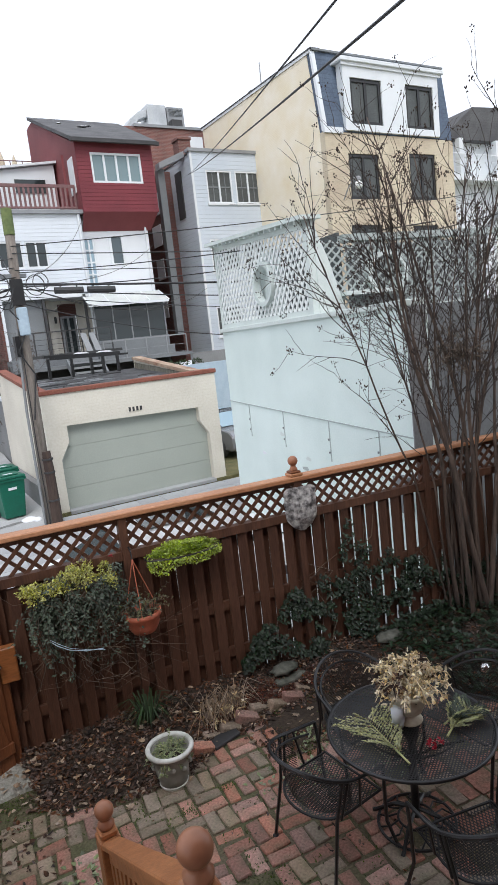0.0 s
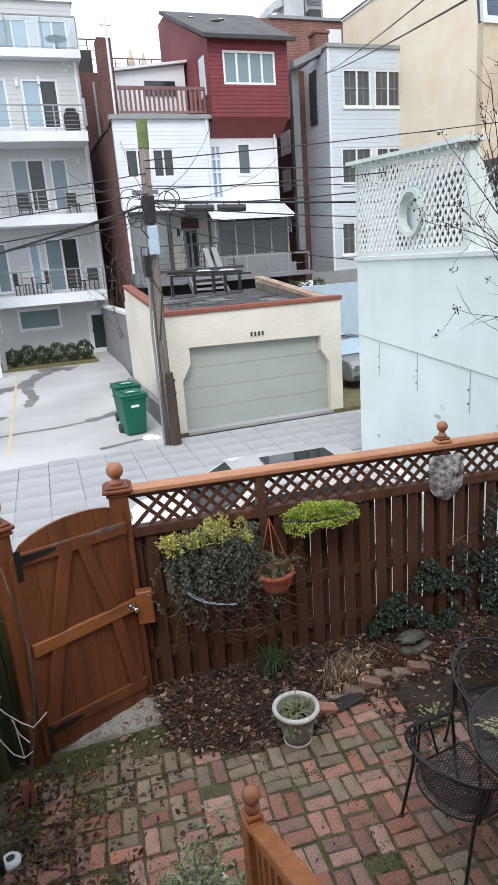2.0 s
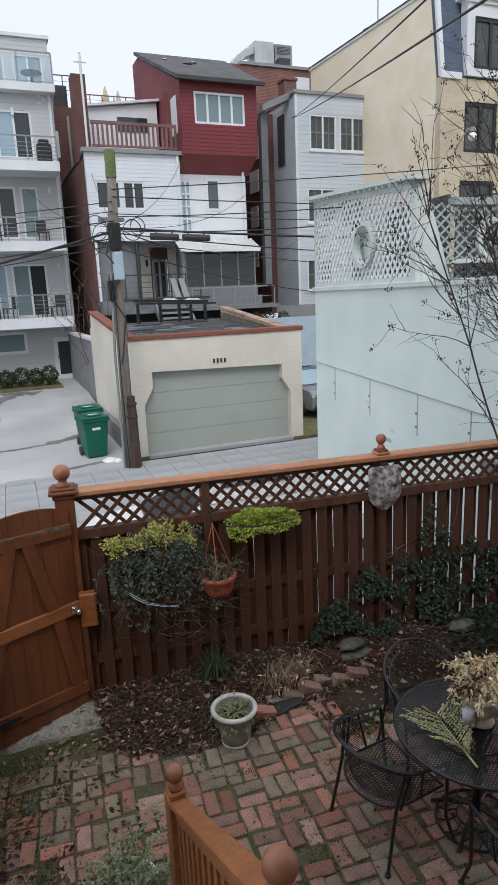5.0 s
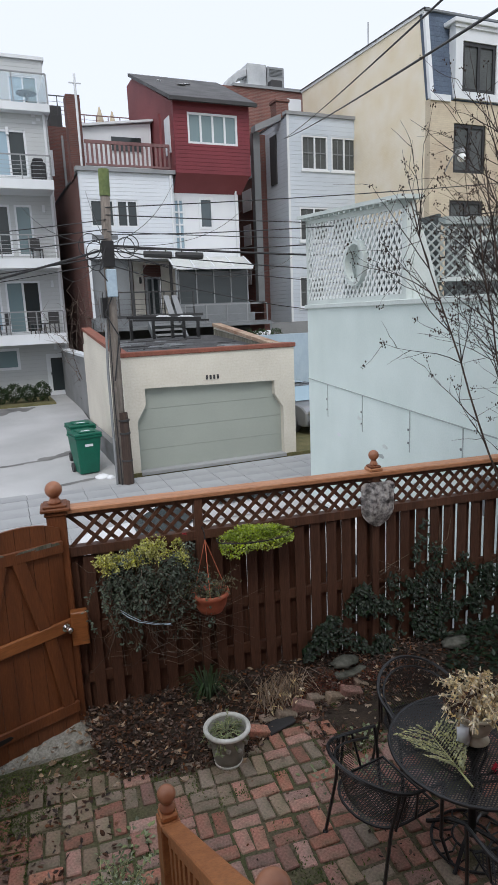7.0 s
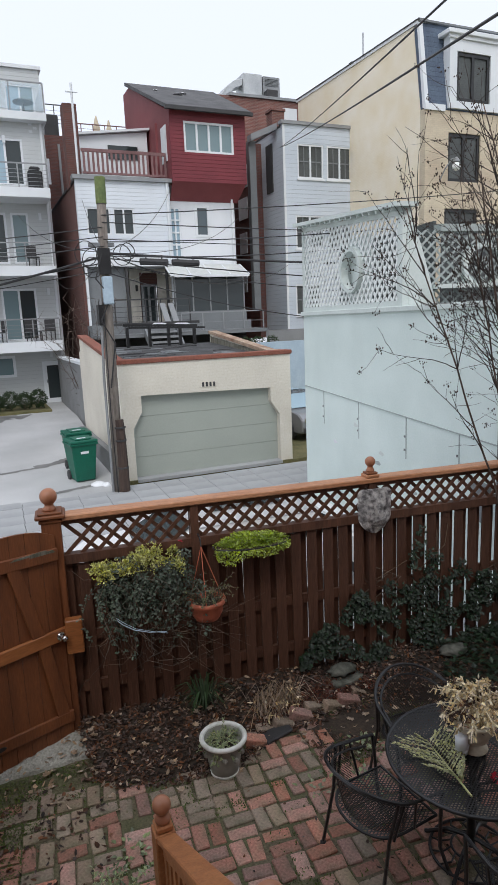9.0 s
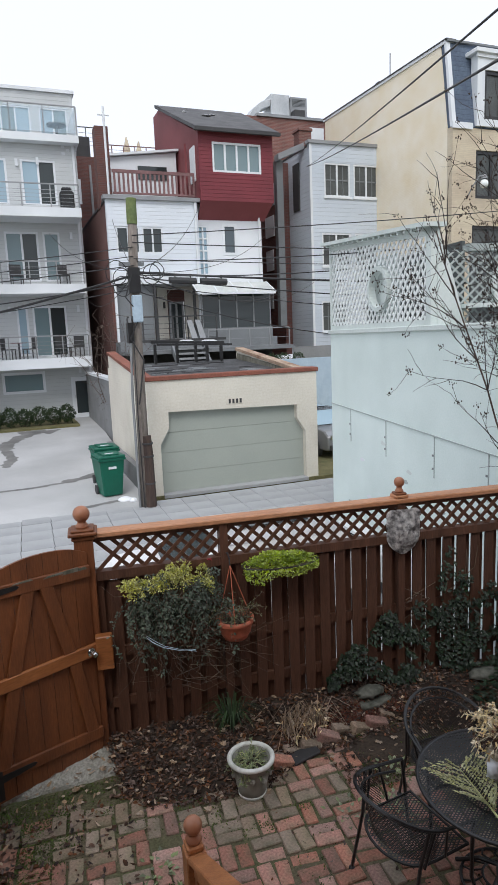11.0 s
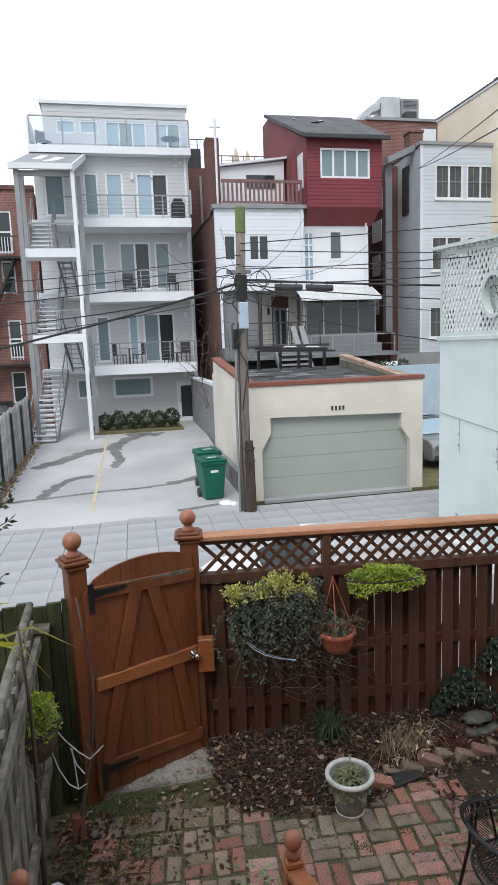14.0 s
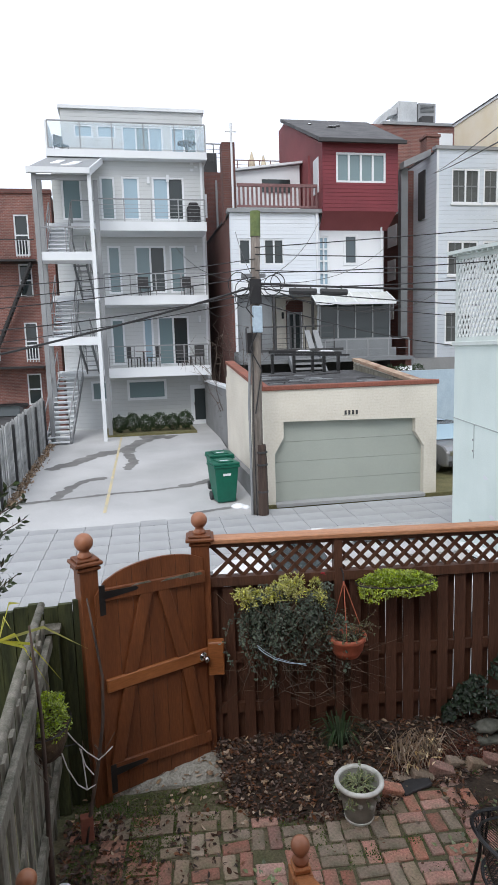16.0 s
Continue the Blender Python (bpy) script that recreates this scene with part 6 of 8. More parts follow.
# concrete threshold: rough, broken along its front, sloping up to the gate
step = bmesh.new()
cols = []
for i in range(37):
    x = -0.40 + 0.95 * i / 36
    yf = 6.43 + 0.025 * noise.noise(Vector((x * 5, 0, 1))) + 0.012 * noise.noise(Vector((x * 17, 0, 3))) + 0.05 * max(0, -0.28 - x)
    yb = 6.42 + (x + 0.49) * math.tan(radians(22.6)) + 0.03 - 0.6 * max(0, x - 0.42)
    col = [step.verts.new((x, yf - 0.02, -0.06))]
    for j in range(11):
        v = j / 10
        y = yf + (max(yb, yf + 0.02) - yf) * v
        edge = min(1.0, 0.25 + v * 4, 0.3 + min(i, 36 - i) * 0.25)
        col.append(step.verts.new((x, y, 0.055 * edge + 0.03 * v + 0.012 * noise.noise(Vector((x * 9, y * 9, 0))) + 0.008 * noise.noise(Vector((x * 25, y * 25, 4))) - 0.02 * (abs(noise.noise(Vector((x * 4, y * 4, 8)))) < 0.05))))
    col.append(step.verts.new((x, max(yb, yf + 0.02) + 0.01, -0.06)))
    cols.append(col)
for a, b in zip(cols, cols[1:]):
    for j in range(len(a) - 1):
        step.faces.new((a[j], b[j], b[j + 1], a[j + 1]))
step.faces.new(cols[0]), step.faces.new(cols[-1][::-1])
finish(new("threshold_slab", mesh_of(step, M["stone"], "threshold_slab")), "rough cracked concrete slab at the foot of a gate", "step")

# ---- weathered side fence ----
sf = thing("side_fence", (-0.5, 6.42, 0), 0, "weathered grey board fence with green algae", "fence")
for k in range(10):
    part("green_board", box(-0.10 - k * 0.105, 0.0 - k * 0.105, -0.02 - 0.01 * (k % 2), 0.01, 0.0, 1.66 - 0.02 * (k % 3)), M["green_wood"], sf)
part("back_sheet", box(-1.05, 0.0, 0.012, 0.03, 0.0, 1.55), M["green_wood"], sf)
part("end_post", box(-0.3, -0.21, -0.12, -0.03, 0, 1.47), M["green_wood"], sf)
part("post_cap", box(-0.32, -0.19, -0.14, -0.01, 1.47, 1.5), M["grey_wood"], sf)
rnd = random.Random(6)
me = mesh_of(box(-0.012, 0.012, -0.043, 0.043, -0.05, 1.54), M["grey_wood"], "board", 0.003)
for k in range(29):
    y = -0.1 - k * 0.108
    shared("board", me, sf, pose(-0.31 - 0.022 * (k % 2), y, rnd.uniform(-0.05, 0.02), 0, 0, rnd.uniform(-2, 2)))
part("rail", box(-0.29, -0.25, -3.3, -0.1, 1.36, 1.45), M["grey_wood"], sf)
part("rail", box(-0.29, -0.25, -3.3, -0.1, 0.4, 0.49), M["grey_wood"], sf)
part("top_rail", tube([(-0.31, -3.3, 1.56), (-0.30, -2.2, 1.60), (-0.32, -1.0, 1.64), (-0.31, -0.1, 1.68)], 0.035, n=8, r1=0.028), M["grey_wood"], sf, "split weathered log rail", smooth=True)
part("brace", prism([(-0.297, -2.6, 0.1), (-0.297, -2.5, 0.1), (-0.297, -0.7, 1.35), (-0.297, -0.8, 1.35)], (0.02, 0, 0)), M["grey_wood"], sf)

# ---- stair railing ----
def stair_rail(ax, ay, az, bx, by, bz, seed):
    """Two ball-topped newels and a sloping handrail with balusters; a near (upper), b far (lower)."""
    r = thing("stair_rail", (0, 0, 0), 0, "orange-stained wooden stair railing with ball newels", "railing", "stair railings")
    for x, y, z, base in ((ax, ay, az, 0.3), (bx, by, bz, 0.0)):
        nw = part("newel", box(x - 0.05, x + 0.05, y - 0.05, y + 0.05, base - 0.05, z - 0.125), M["rail"], r, bev=0.006)
        part("collar", box(x - 0.042, x + 0.042, y - 0.042, y + 0.042, z - 0.125, z - 0.09), M["rail"], nw, bev=0.008)
        prof = [(0.034, -0.09), (0.04, -0.075), (0.04, -0.065), (0.028, -0.052)] + ballprofile(0.046, 0.0, 10, -60, 88)
        part("ball", lathe(prof, (x, y, z), n=24), M["finial"], nw, smooth=True)
    za, zb = az - 0.16, bz - 0.16
    part("handrail", prism([(ax - 0.045, ay + 0.05, za), (ax + 0.045, ay + 0.05, za), (ax + 0.045, ay + 0.05, za + 0.035), (ax - 0.045, ay + 0.05, za + 0.035)], (bx - ax, by - ay - 0.1, zb - za)), M["rail"], r, "orange handrail", bev=0.005)
    part("under_rail", prism([(ax - 0.02, ay + 0.05, za - 0.08), (ax + 0.02, ay + 0.05, za - 0.08), (ax + 0.02, ay + 0.05, za - 0.001), (ax - 0.02, ay + 0.05, za - 0.001)], (bx - ax, by - ay - 0.1, zb - za)), M["rail"], r)
    part("bottom_rail", prism([(ax - 0.02, ay + 0.05, za - 0.86), (ax + 0.02, ay + 0.05, za - 0.86), (ax + 0.02, ay + 0.05, za - 0.78), (ax - 0.02, ay + 0.05, za - 0.78)], (bx - ax, by - ay - 0.1, zb - za)), M["rail"], r)
    for k in range(1, 14):
        f = k / 14
        x, y, z = ax + (bx - ax) * f, ay + (by - ay) * f, za + (zb - za) * f
        part("baluster", box(x - 0.019, x + 0.019, y - 0.019, y + 0.019, z - 0.8, z - 0.05), M["rail"], r)


stair_rail(0.482, 2.858, 2.072, 0.577, 4.346, 1.136, 1)
stair_rail(-0.72, 2.83, 2.14, -0.66, 4.353, 1.2, 2)
stairs = thing("yard_stairs", (0, 0, 0), 0, "wooden stairs from a landing down to the yard", "stairs")
for k in range(7):
    part("tread", box(-0.68, 0.5, 2.55 + k * 0.26, 2.85 + k * 0.26, 1.2 - k * 0.18, 1.24 - k * 0.18), M["grey_wood"], stairs)
part("landing", box(-1.6, 1.6, 0.4, 2.6, 1.36, 1.42), M["grey_wood"], stairs)
for x in (-1.5, 1.5):
    part("landing_post", box(x - 0.05, x + 0.05, 2.4, 2.5, -0.05, 1.36), M["grey_wood"], stairs)


# bare vines in the gap beside the white house
vt = thing("bare_vine", (4.25, 27.5, 0.0), 0, "tangle of bare brown vines between two houses", "vine")
rr = random.Random(91)
for _ in range(16):
    bm = bmesh.new()
    p = Vector((rr.uniform(-0.4, 0.5), rr.uniform(-1.5, 1.5), -0.3))
    pts = [p.copy()]
    v = Vector((rr.uniform(-0.2, 0.2), 0, 1))
    for k in range(9):
        p = p + v * rr.uniform(0.3, 0.7)
        v = (v + rvec(rr) * 0.35 + Vector((0, 0, 0.1))).normalized()
        pts.append(p.copy())
        for _ in range(3):
            tube([p, p + rvec(rr) * rr.uniform(0.2, 0.6)], 0.008, bm, 3, 0.003)
    tube(pts, 0.018, bm, 4, 0.006)
    part("vine_stem", bm, M["bark"], vt)

# ---- planting bed along the fence ----
def bed_front(x):
    """Where the bricks end and the bed begins."""
    pts = ((-1.0, 6.25), (0.45, 6.25), (0.62, 6.02), (1.05, 5.9), (1.6, 5.86), (1.95, 6.05), (2.9, 6.1), (3.4, 5.75), (3.9, 5.1), (4.4, 4.6), (6.5, 4.2))
    for (xa, ya), (xb, yb) in zip(pts, pts[1:]):
        if xa <= x <= xb:
            return ya + (yb - ya) * (x - xa) / (xb - xa)
    return 4.2


def bed_z(x, y):
    f = bed_front(x)
    u = max(0.0, min(1.0, (y - f) / max(0.1, fence_y(x) - f)))
    lump = 0.03 * noise.noise(Vector((x * 3, y * 3, 0))) + 0.015 * noise.noise(Vector((x * 9, y * 9, 2)))
    rise = 0.2 if x > 1.6 else 0.10 + 0.10 * max(0, (x - 0.4) / 1.2)
    return -0.015 + rise * u ** 0.7 + lump * min(1, 3 * u)


bm = bmesh.new()
cols = []
for i in range(90):
    x = 0.5 + 6.3 * i / 89
    f, b = bed_front(x) - 0.03, fence_y(x) + 0.02
    cols.append([bm.verts.new((x, f + (b - f) * j / 14, bed_z(x, f + (b - f) * j / 14))) for j in range(15)])
for a, b in zip(cols, cols[1:]):
    for j in range(14):
        bm.faces.new((a[j], b[j], b[j + 1], a[j + 1]))
bed = finish(new("flower_bed", mesh_of(bm, M["soil"], "flower_bed")), "raised bed of dark soil under a fence", "flower bed", kind="structure", smooth=True)

rnd = random.Random(21)
bm = bmesh.new()


def fallen(bm, x, y, z, s, lift=0.02):
    a = rnd.uniform(0, 6.28)
    curled(bm, (x, y, z + rnd.uniform(0.003, lift)), (math.cos(a), math.sin(a), rnd.uniform(-0.2, 0.35)), (rnd.uniform(-0.6, 0.6), rnd.uniform(-0.6, 0.6), 1), s * rnd.uniform(0.5, 1.8), s * rnd.uniform(0.35, 1.0), rnd.uniform(-0.35, 0.45), rnd.uniform(-0.3, 0.4))


for _ in range(12500):
    x = rnd.uniform(0.45, 5.4)
    f, b = bed_front(x) - 0.1, fence_y(x)
    y = f + (b - f) * rnd.random()
    if x > 1.9 and rnd.random() < 0.35:
        continue
    fallen(bm, x, y, bed_z(x, y), 0.030, 0.03)
for _ in range(2400):
    x, y = rnd.uniform(-0.75, 0.5), rnd.uniform(4.6, 6.2)
    if rnd.random() < (1.0 if x < -0.3 else 0.2):
        fallen(bm, x, y, 0.0, 0.035, 0.012)
for _ in range(200):
    x, y = rnd.uniform(-0.5, 3.6), rnd.uniform(3.6, 5.95)
    fallen(bm, x, y, 0.006, 0.025, 0.008)
finish(new("fallen_leaves", mesh_of(bm, M["litter"], "fallen_leaves")), "thick litter of brown fallen leaves", "leaves", kind="stuff")
bm = bmesh.new()
for k in range(520):
    x = rnd.uniform(-0.7, 3.6)
    y = rnd.uniform(bed_front(x) - (0.5 if k % 5 == 0 else 0.08), fence_y(x))
    fallen(bm, x, y, max(0.0, bed_z(x, y)), 0.036, 0.035)
for _ in range(60):
    # lobed oak-like leaves, each of several blades from one stalk
    x = rnd.uniform(-0.6, 3.4)
    y = rnd.uniform(bed_front(x) - 0.25, fence_y(x) - 0.1)
    a, z = rnd.uniform(0, 6.28), max(0.004, bed_z(x, y) + 0.02)
    for d in (-1.0, -0.5, 0, 0.5, 1.0):
        leaf(bm, (x, y, z), (math.cos(a + d), math.sin(a + d), rnd.uniform(0.0, 0.3)), (0, 0, 1), 0.06 * (1 - 0.3 * abs(d)), 0.03, 0.1)
finish(new("pale_leaves", mesh_of(bm, M["paleleaf"], "pale_leaves")), "scattered pale dry leaves on the litter", "leaves", kind="stuff")
bm = bmesh.new()
for _ in range(2600):
    x = rnd.gauss(2.55, 0.28)
    y = min(fence_y(x) - 0.1, bed_front(x) + 0.05 + abs(rnd.gauss(0.02, 0.1)))
    curled(bm, (x, y, max(0.0, bed_z(x, y)) + rnd.uniform(0.004, 0.03)), rvec(rnd, -0.2), rvec(rnd), rnd.uniform(0.012, 0.03), rnd.uniform(0.006, 0.012), 0.1, 0.0)
finish(new("bark_mulch", mesh_of(bm, M["mulch"], "bark_mulch")), "red-dyed bark mulch along the bed's edge", "mulch", kind="stuff")
# moss tufts and weeds in the joints
bm = bmesh.new()
for _ in range(30000):
    x, y = rnd.uniform(-0.6, 3.9), rnd.uniform(3.5, 6.35)
    dens = noise.noise(Vector((x * 1.7, y * 1.7, 5)))
    if dens + 0.55 * max(0, min(1, (0.75 - x) * 1.2)) * max(0, min(1, (y - 5.2) * 1.4)) < rnd.uniform(-0.1, 0.3) or y > bed_front(x) + 0.1:
        continue
    a = rnd.uniform(0, 6.28)
    leaf(bm, (x, y, -0.018), (math.cos(a) * 0.7, math.sin(a) * 0.7, 0.75), (0, 0, 1), rnd.uniform(0.012, 0.036), 0.011)
for _ in range(62000):
    # cushions that have grown over the bricks by the gate and along the bed
    x, y = rnd.uniform(-0.7, 3.4), rnd.uniform(4.4, 6.42)
    here = max(0, min(1, (0.62 - x) * 1.6)) * max(0, min(1, (y - 5.45) * 1.6)) + 0.6 * max(0, min(1, (0.0 - x) * 2.5)) + 0.22 * max(0, min(1, (x - 1.9) * 2)) * max(0, min(1, (y - 5.0) * 2))
    if 0.75 * noise.noise(Vector((x * 3.2, y * 3.2, 15))) + 0.35 * noise.noise(Vector((x * 11, y * 11, 2))) + here < rnd.uniform(0.38, 0.6) or y > bed_front(x) + 0.14:
        continue
    a = rnd.uniform(0, 6.28)
    leaf(bm, (x, y, -0.004), (math.cos(a), math.sin(a), rnd.uniform(0.35, 0.9)), (0, 0, 1), rnd.uniform(0.009, 0.019), 0.010)
finish(new("moss_tufts", mesh_of(bm, M["mosstuft"], "moss_tufts")), "green moss and weeds between paving bricks", "moss", kind="stuff")
bm = bmesh.new()
for cx, cy, k in ((0.62, 5.35, 26), (2.3, 5.2, 40), (2.5, 5.55, 40), (1.95, 5.3, 18), (2.85, 4.9, 30)):
    for _ in range(k):
        a = rnd.uniform(0, 6.28)
        d = rnd.uniform(0, 0.16)
        leaf(bm, (cx + d * math.cos(a), cy + d * math.sin(a), 0.0), (math.cos(a), math.sin(a), 0.3), (0, 0, 1), 0.05, 0.03)
finish(new("patio_weeds", mesh_of(bm, M["palegreen"], "patio_weeds")), "small pale green weeds on the paving", "weeds", kind="stuff")


# worn-out strip of bare earth between bricks and bed
bm, cols = bmesh.new(), []
for i in range(30):
    x = 2.2 + 1.75 * i / 29
    f = 5.53 + 0.04 * noise.noise(Vector((x * 4, 0, 0)))
    b = max(f + 0.02, bed_front(x) + 0.02)
    cols.append([bm.verts.new((x, f + (b - f) * j / 8, -0.012 + 0.012 * noise.noise(Vector((x * 8, j * 0.6, 1))) + 0.008 * (0 < j < 8))) for j in range(9)])
for a, b in zip(cols, cols[1:]):
    for j in range(8):
        bm.faces.new((a[j], b[j], b[j + 1], a[j + 1]))
finish(new("bare_earth", mesh_of(bm, M["soil"], "bare_earth")), "bare dark earth beside a brick patio", "ground", kind="structure", smooth=True)
bm = bmesh.new()
for _ in range(900):
    x = rnd.uniform(2.1, 3.9)
    y = rnd.uniform(5.4, max(5.5, bed_front(x)))
    if noise.noise(Vector((x * 3, y * 3, 7))) > -0.1:
        fallen(bm, x, y, 0.0, 0.03, 0.012)
finish(new("earth_leaves", mesh_of(bm, M["litter"], "earth_leaves")), "brown leaf crumbs on bare earth", "leaves", kind="stuff")


# ---- edging and stones ----
eb = mesh_of(box(-0.1, 0.1, -0.045, 0.045, -0.05, 0.075), M["brick"], "edging_brick", 0.008)
eo = mesh_of(box(-0.1, 0.09, -0.04, 0.045, -0.05, 0.06), M["oldbrick"], "edging_brick", 0.012)
edge = thing("brick_edging", (0, 0, 0), 0, "tilted red bricks edging the flower bed", "edging")
for k in range(8):
    x = 1.72 + k * 0.165
    shared("brick", eb if k % 3 == 0 else eo, edge, pose(x, bed_front(x) + 0.04 + 0.03 * math.sin(k * 2), 0.0 + 0.012 * math.sin(k * 5), 8, 20 + 14 * math.sin(k * 3.1), 12 * math.sin(k * 1.7)))
shared("brick", eb, edge, pose(1.62, 6.02, 0.01, 0, 30, 60))
for nm, at, sc, rz, lab in (("stone_frog", (2.80, 6.33, 0.15), (0.135, 0.09, 0.04), 10, "weathered carved stone lump on a slab"), ("rock", (3.9, 6.1, 0.17), (0.14, 0.09, 0.06), -10, "rough grey rock half buried in leaves")):
    t = thing(nm if nm == "rock" else "garden_stone", at, rz, lab, "stone")
    bm = bmesh.new()
    bmesh.ops.create_icosphere(bm, subdivisions=3, radius=1)
    for v in bm.verts:
        q = v.co.copy()
        s = 1 + 0.38 * noise.noise(q * 1.9 + Vector(at)) + 0.24 * noise.noise(q * 4.5) + 0.1 * noise.noise(q * 10)
        v.co = Vector((q.x * sc[0] * s, q.y * sc[1] * s, max(-0.35, q.z) * sc[2] * s + 0.03))
    part("body", bm, M["mossstone"], t, smooth=True)
    if nm != "rock":
        part("slab", prism([(-0.17, -0.10, -0.07), (0.0, -0.135, -0.07), (0.17, -0.11, -0.07), (0.19, 0.08, -0.07), (-0.15, 0.1, -0.07)], (0, 0, 0.05)), M["mossstone"], t, bev=0.015)
loose = thing("loose_brick", (-0.57, 6.0, 0.0), 8, "loose red brick standing against the litter", "brick")
part("body", box(-0.045, 0.045, -0.03, 0.03, 0, 0.2), M["terracotta"], loose, bev=0.006)
slate = thing("slate_piece", (1.95, 5.98, 0.0), 12, "dark flat slate at the bed's edge", "stone")
part("body", prism([(-0.14, -0.06, 0), (0.13, -0.05, 0), (0.15, 0.06, 0), (-0.1, 0.08, 0)], (0, 0, 0.03)), M["dark"], slate, bev=0.006)


# ---- pots ----
def pot(name, at, r, h, mat, label, category="plant pot", rim=0.03):
    t = thing(name, at, 0, label, category)
    prof = [(r * 0.62, 0), (r * 0.72, h * 0.25), (r * 0.84, h * 0.6), (r * 0.9, h * 0.86), (r + rim * 0.3, h * 0.88), (r + rim * 0.5, h * 0.95), (r + rim * 0.2, h), (r - 0.01, h), (r * 0.86, h * 0.9), (r * 0.82, h * 0.8)]
    part("body", lathe(prof, n=28), mat, t, smooth=True)
    part("soil", lathe([(r * 0.83, h * 0.76), (r * 0.4, h * 0.82), (0.01, h * 0.83)], n=20), M["soil"], t)
    return t


def sprigs(bm, n, r, z, length, leafsize, seed, droop=0.6, stem=None):
    """Drooping leafy stems out of a pot's mouth."""
    rr = random.Random(seed)
    for _ in range(n):
        a, d = rr.uniform(0, 6.28), rr.uniform(0, r)
        p = Vector((d * math.cos(a), d * math.sin(a), z))
        v = Vector((math.cos(a) * rr.uniform(0.2, 0.9), math.sin(a) * rr.uniform(0.2, 0.9), 1.0)).normalized()
        pts = [p.copy()]
        L = length * rr.uniform(0.5, 1.1)
        for k in range(6):
            p = p + v * L / 6
            v = (v + Vector((0, 0, -droop * 0.3)) + rvec(rr) * 0.18).normalized()
            pts.append(p.copy())
            for _ in range(3):
                leaf(bm, p, rvec(rr, -0.4), (0, 0, 1), leafsize * rr.uniform(0.6, 1.3), leafsize * 0.45)
        if stem is not None:
            tube(pts, 0.003, stem, 4, 0.0015)


wp = pot("flower_pot", (1.41, 5.79, 0.0), 0.165, 0.30, M["potbody"], "aged white moulded pot with limp herbs")
part("rim", tube([(0.166 * math.cos(k * 0.2244), 0.166 * math.sin(k * 0.2244), 0.287) for k in range(29)], 0.019, n=8, cap=False), M["white_pot"], wp, "white rolled rim", smooth=True)
part("foot", lathe([(0.108, -0.002), (0.112, 0.012), (0.105, 0.02)], n=24), M["white_pot"], wp)
for k in range(10):
    a = k * 0.628
    part("relief", lathe(ballprofile(0.022, 0, 4), (0.142 * math.cos(a), 0.142 * math.sin(a), 0.16 + 0.02 * (k % 2)), n=7), M["potbody"], wp)
bm, st = bmesh.new(), bmesh.new()
sprigs(bm, 46, 0.11, 0.235, 0.17, 0.03, 5, 2.2, st)
part("foliage", bm, M["palegreen"], wp, kind="stuff")
part("stem_tangle", st, M["fern"], wp, kind="stuff")
gp = pot("flower_pot", (0.33, 4.66, 0.0), 0.17, 0.26, M["white_pot"], "white pot of pale green trailing herbs")
bm, st = bmesh.new(), bmesh.new()
sprigs(bm, 80, 0.15, 0.22, 0.26, 0.036, 6, 1.1, st)
part("foliage", bm, M["palegreen"], gp, kind="stuff")
part("stem_tangle", st, M["fern"], gp, kind="stuff")
np_ = thing("nursery_pot", (0.1, 4.68, 0.0), 0, "low black plastic plant tray", "plant pot")
part("body", lathe([(0.12, 0), (0.15, 0.1), (0.16, 0.1), (0.16, 0.12), (0.14, 0.12), (0.13, 0.06)], n=20), M["black"], np_, smooth=True)


# ---- patio table and chairs ----
def mesh_disc(r, pitch, w, z, bm=None):
    bm = bm or bmesh.new()
    k = -r + pitch
    while k < r:
        c = math.sqrt(max(0, r * r - k * k)) - 0.004
        for d, zz in ((0, z), (1, z + 0.0016)):
            a, b = (k - w / 2, k + w / 2)
            q = [(a, -c), (b, -c), (b, c), (a, c)]
            ca, sa = math.cos(radians(58 if d else -58)), math.sin(radians(58 if d else -58))
            vs = [bm.verts.new((x * ca - y * sa, x * sa + y * ca, zz)) for x, y in q]
            bm.faces.new(vs)
        k += pitch
    return bm


TX0, TY0 = 2.545, 4.385
table = thing("patio_table", (TX0, TY0, 0), 0, "round black wrought-iron table with a mesh top", "table")
ring = lambda r, z, n=40: [(r * math.cos(2 * math.pi * k / n), r * math.sin(2 * math.pi * k / n), z) for k in range(n + 1)]
part("top_mesh", mesh_disc(0.52, 0.017, 0.008, 0.712), M["black"], table, kind="stuff")
part("rim", tube(ring(0.522, 0.708), 0.012, n=8, cap=False), M["black"], table, smooth=True)
part("inner_ring", tube(ring(0.3, 0.700, 30), 0.007, cap=False), M["black"], table)
part("pedestal", lathe([(0.028, 0.06), (0.026, 0.3), (0.04, 0.34), (0.026, 0.38), (0.024, 0.6), (0.06, 0.69)], n=14), M["black"], table, smooth=True)
for k in range(4):
    a = k * math.pi / 2 + 0.5
    u = Vector((math.cos(a), math.sin(a), 0))
    part("bracket", tube([u * 0.02 + Vector((0, 0, 0.5)), u * 0.16 + Vector((0, 0, 0.6)), u * 0.34 + Vector((0, 0, 0.695))], 0.009), M["black"], table)
    part("foot", tube([u * 0.02 + Vector((0, 0, 0.12)), u * 0.15 + Vector((0, 0, 0.1)), u * 0.27 + Vector((0, 0, 0.02)), u * 0.3 + Vector((0, 0, 0.005))], 0.014), M["black"], table)
part("base_ring", tube(ring(0.25, 0.02, 30), 0.01, cap=False), M["black"], table)
part("base_ring", tube(ring(0.12, 0.05, 20), 0.008, cap=False), M["black"], table)
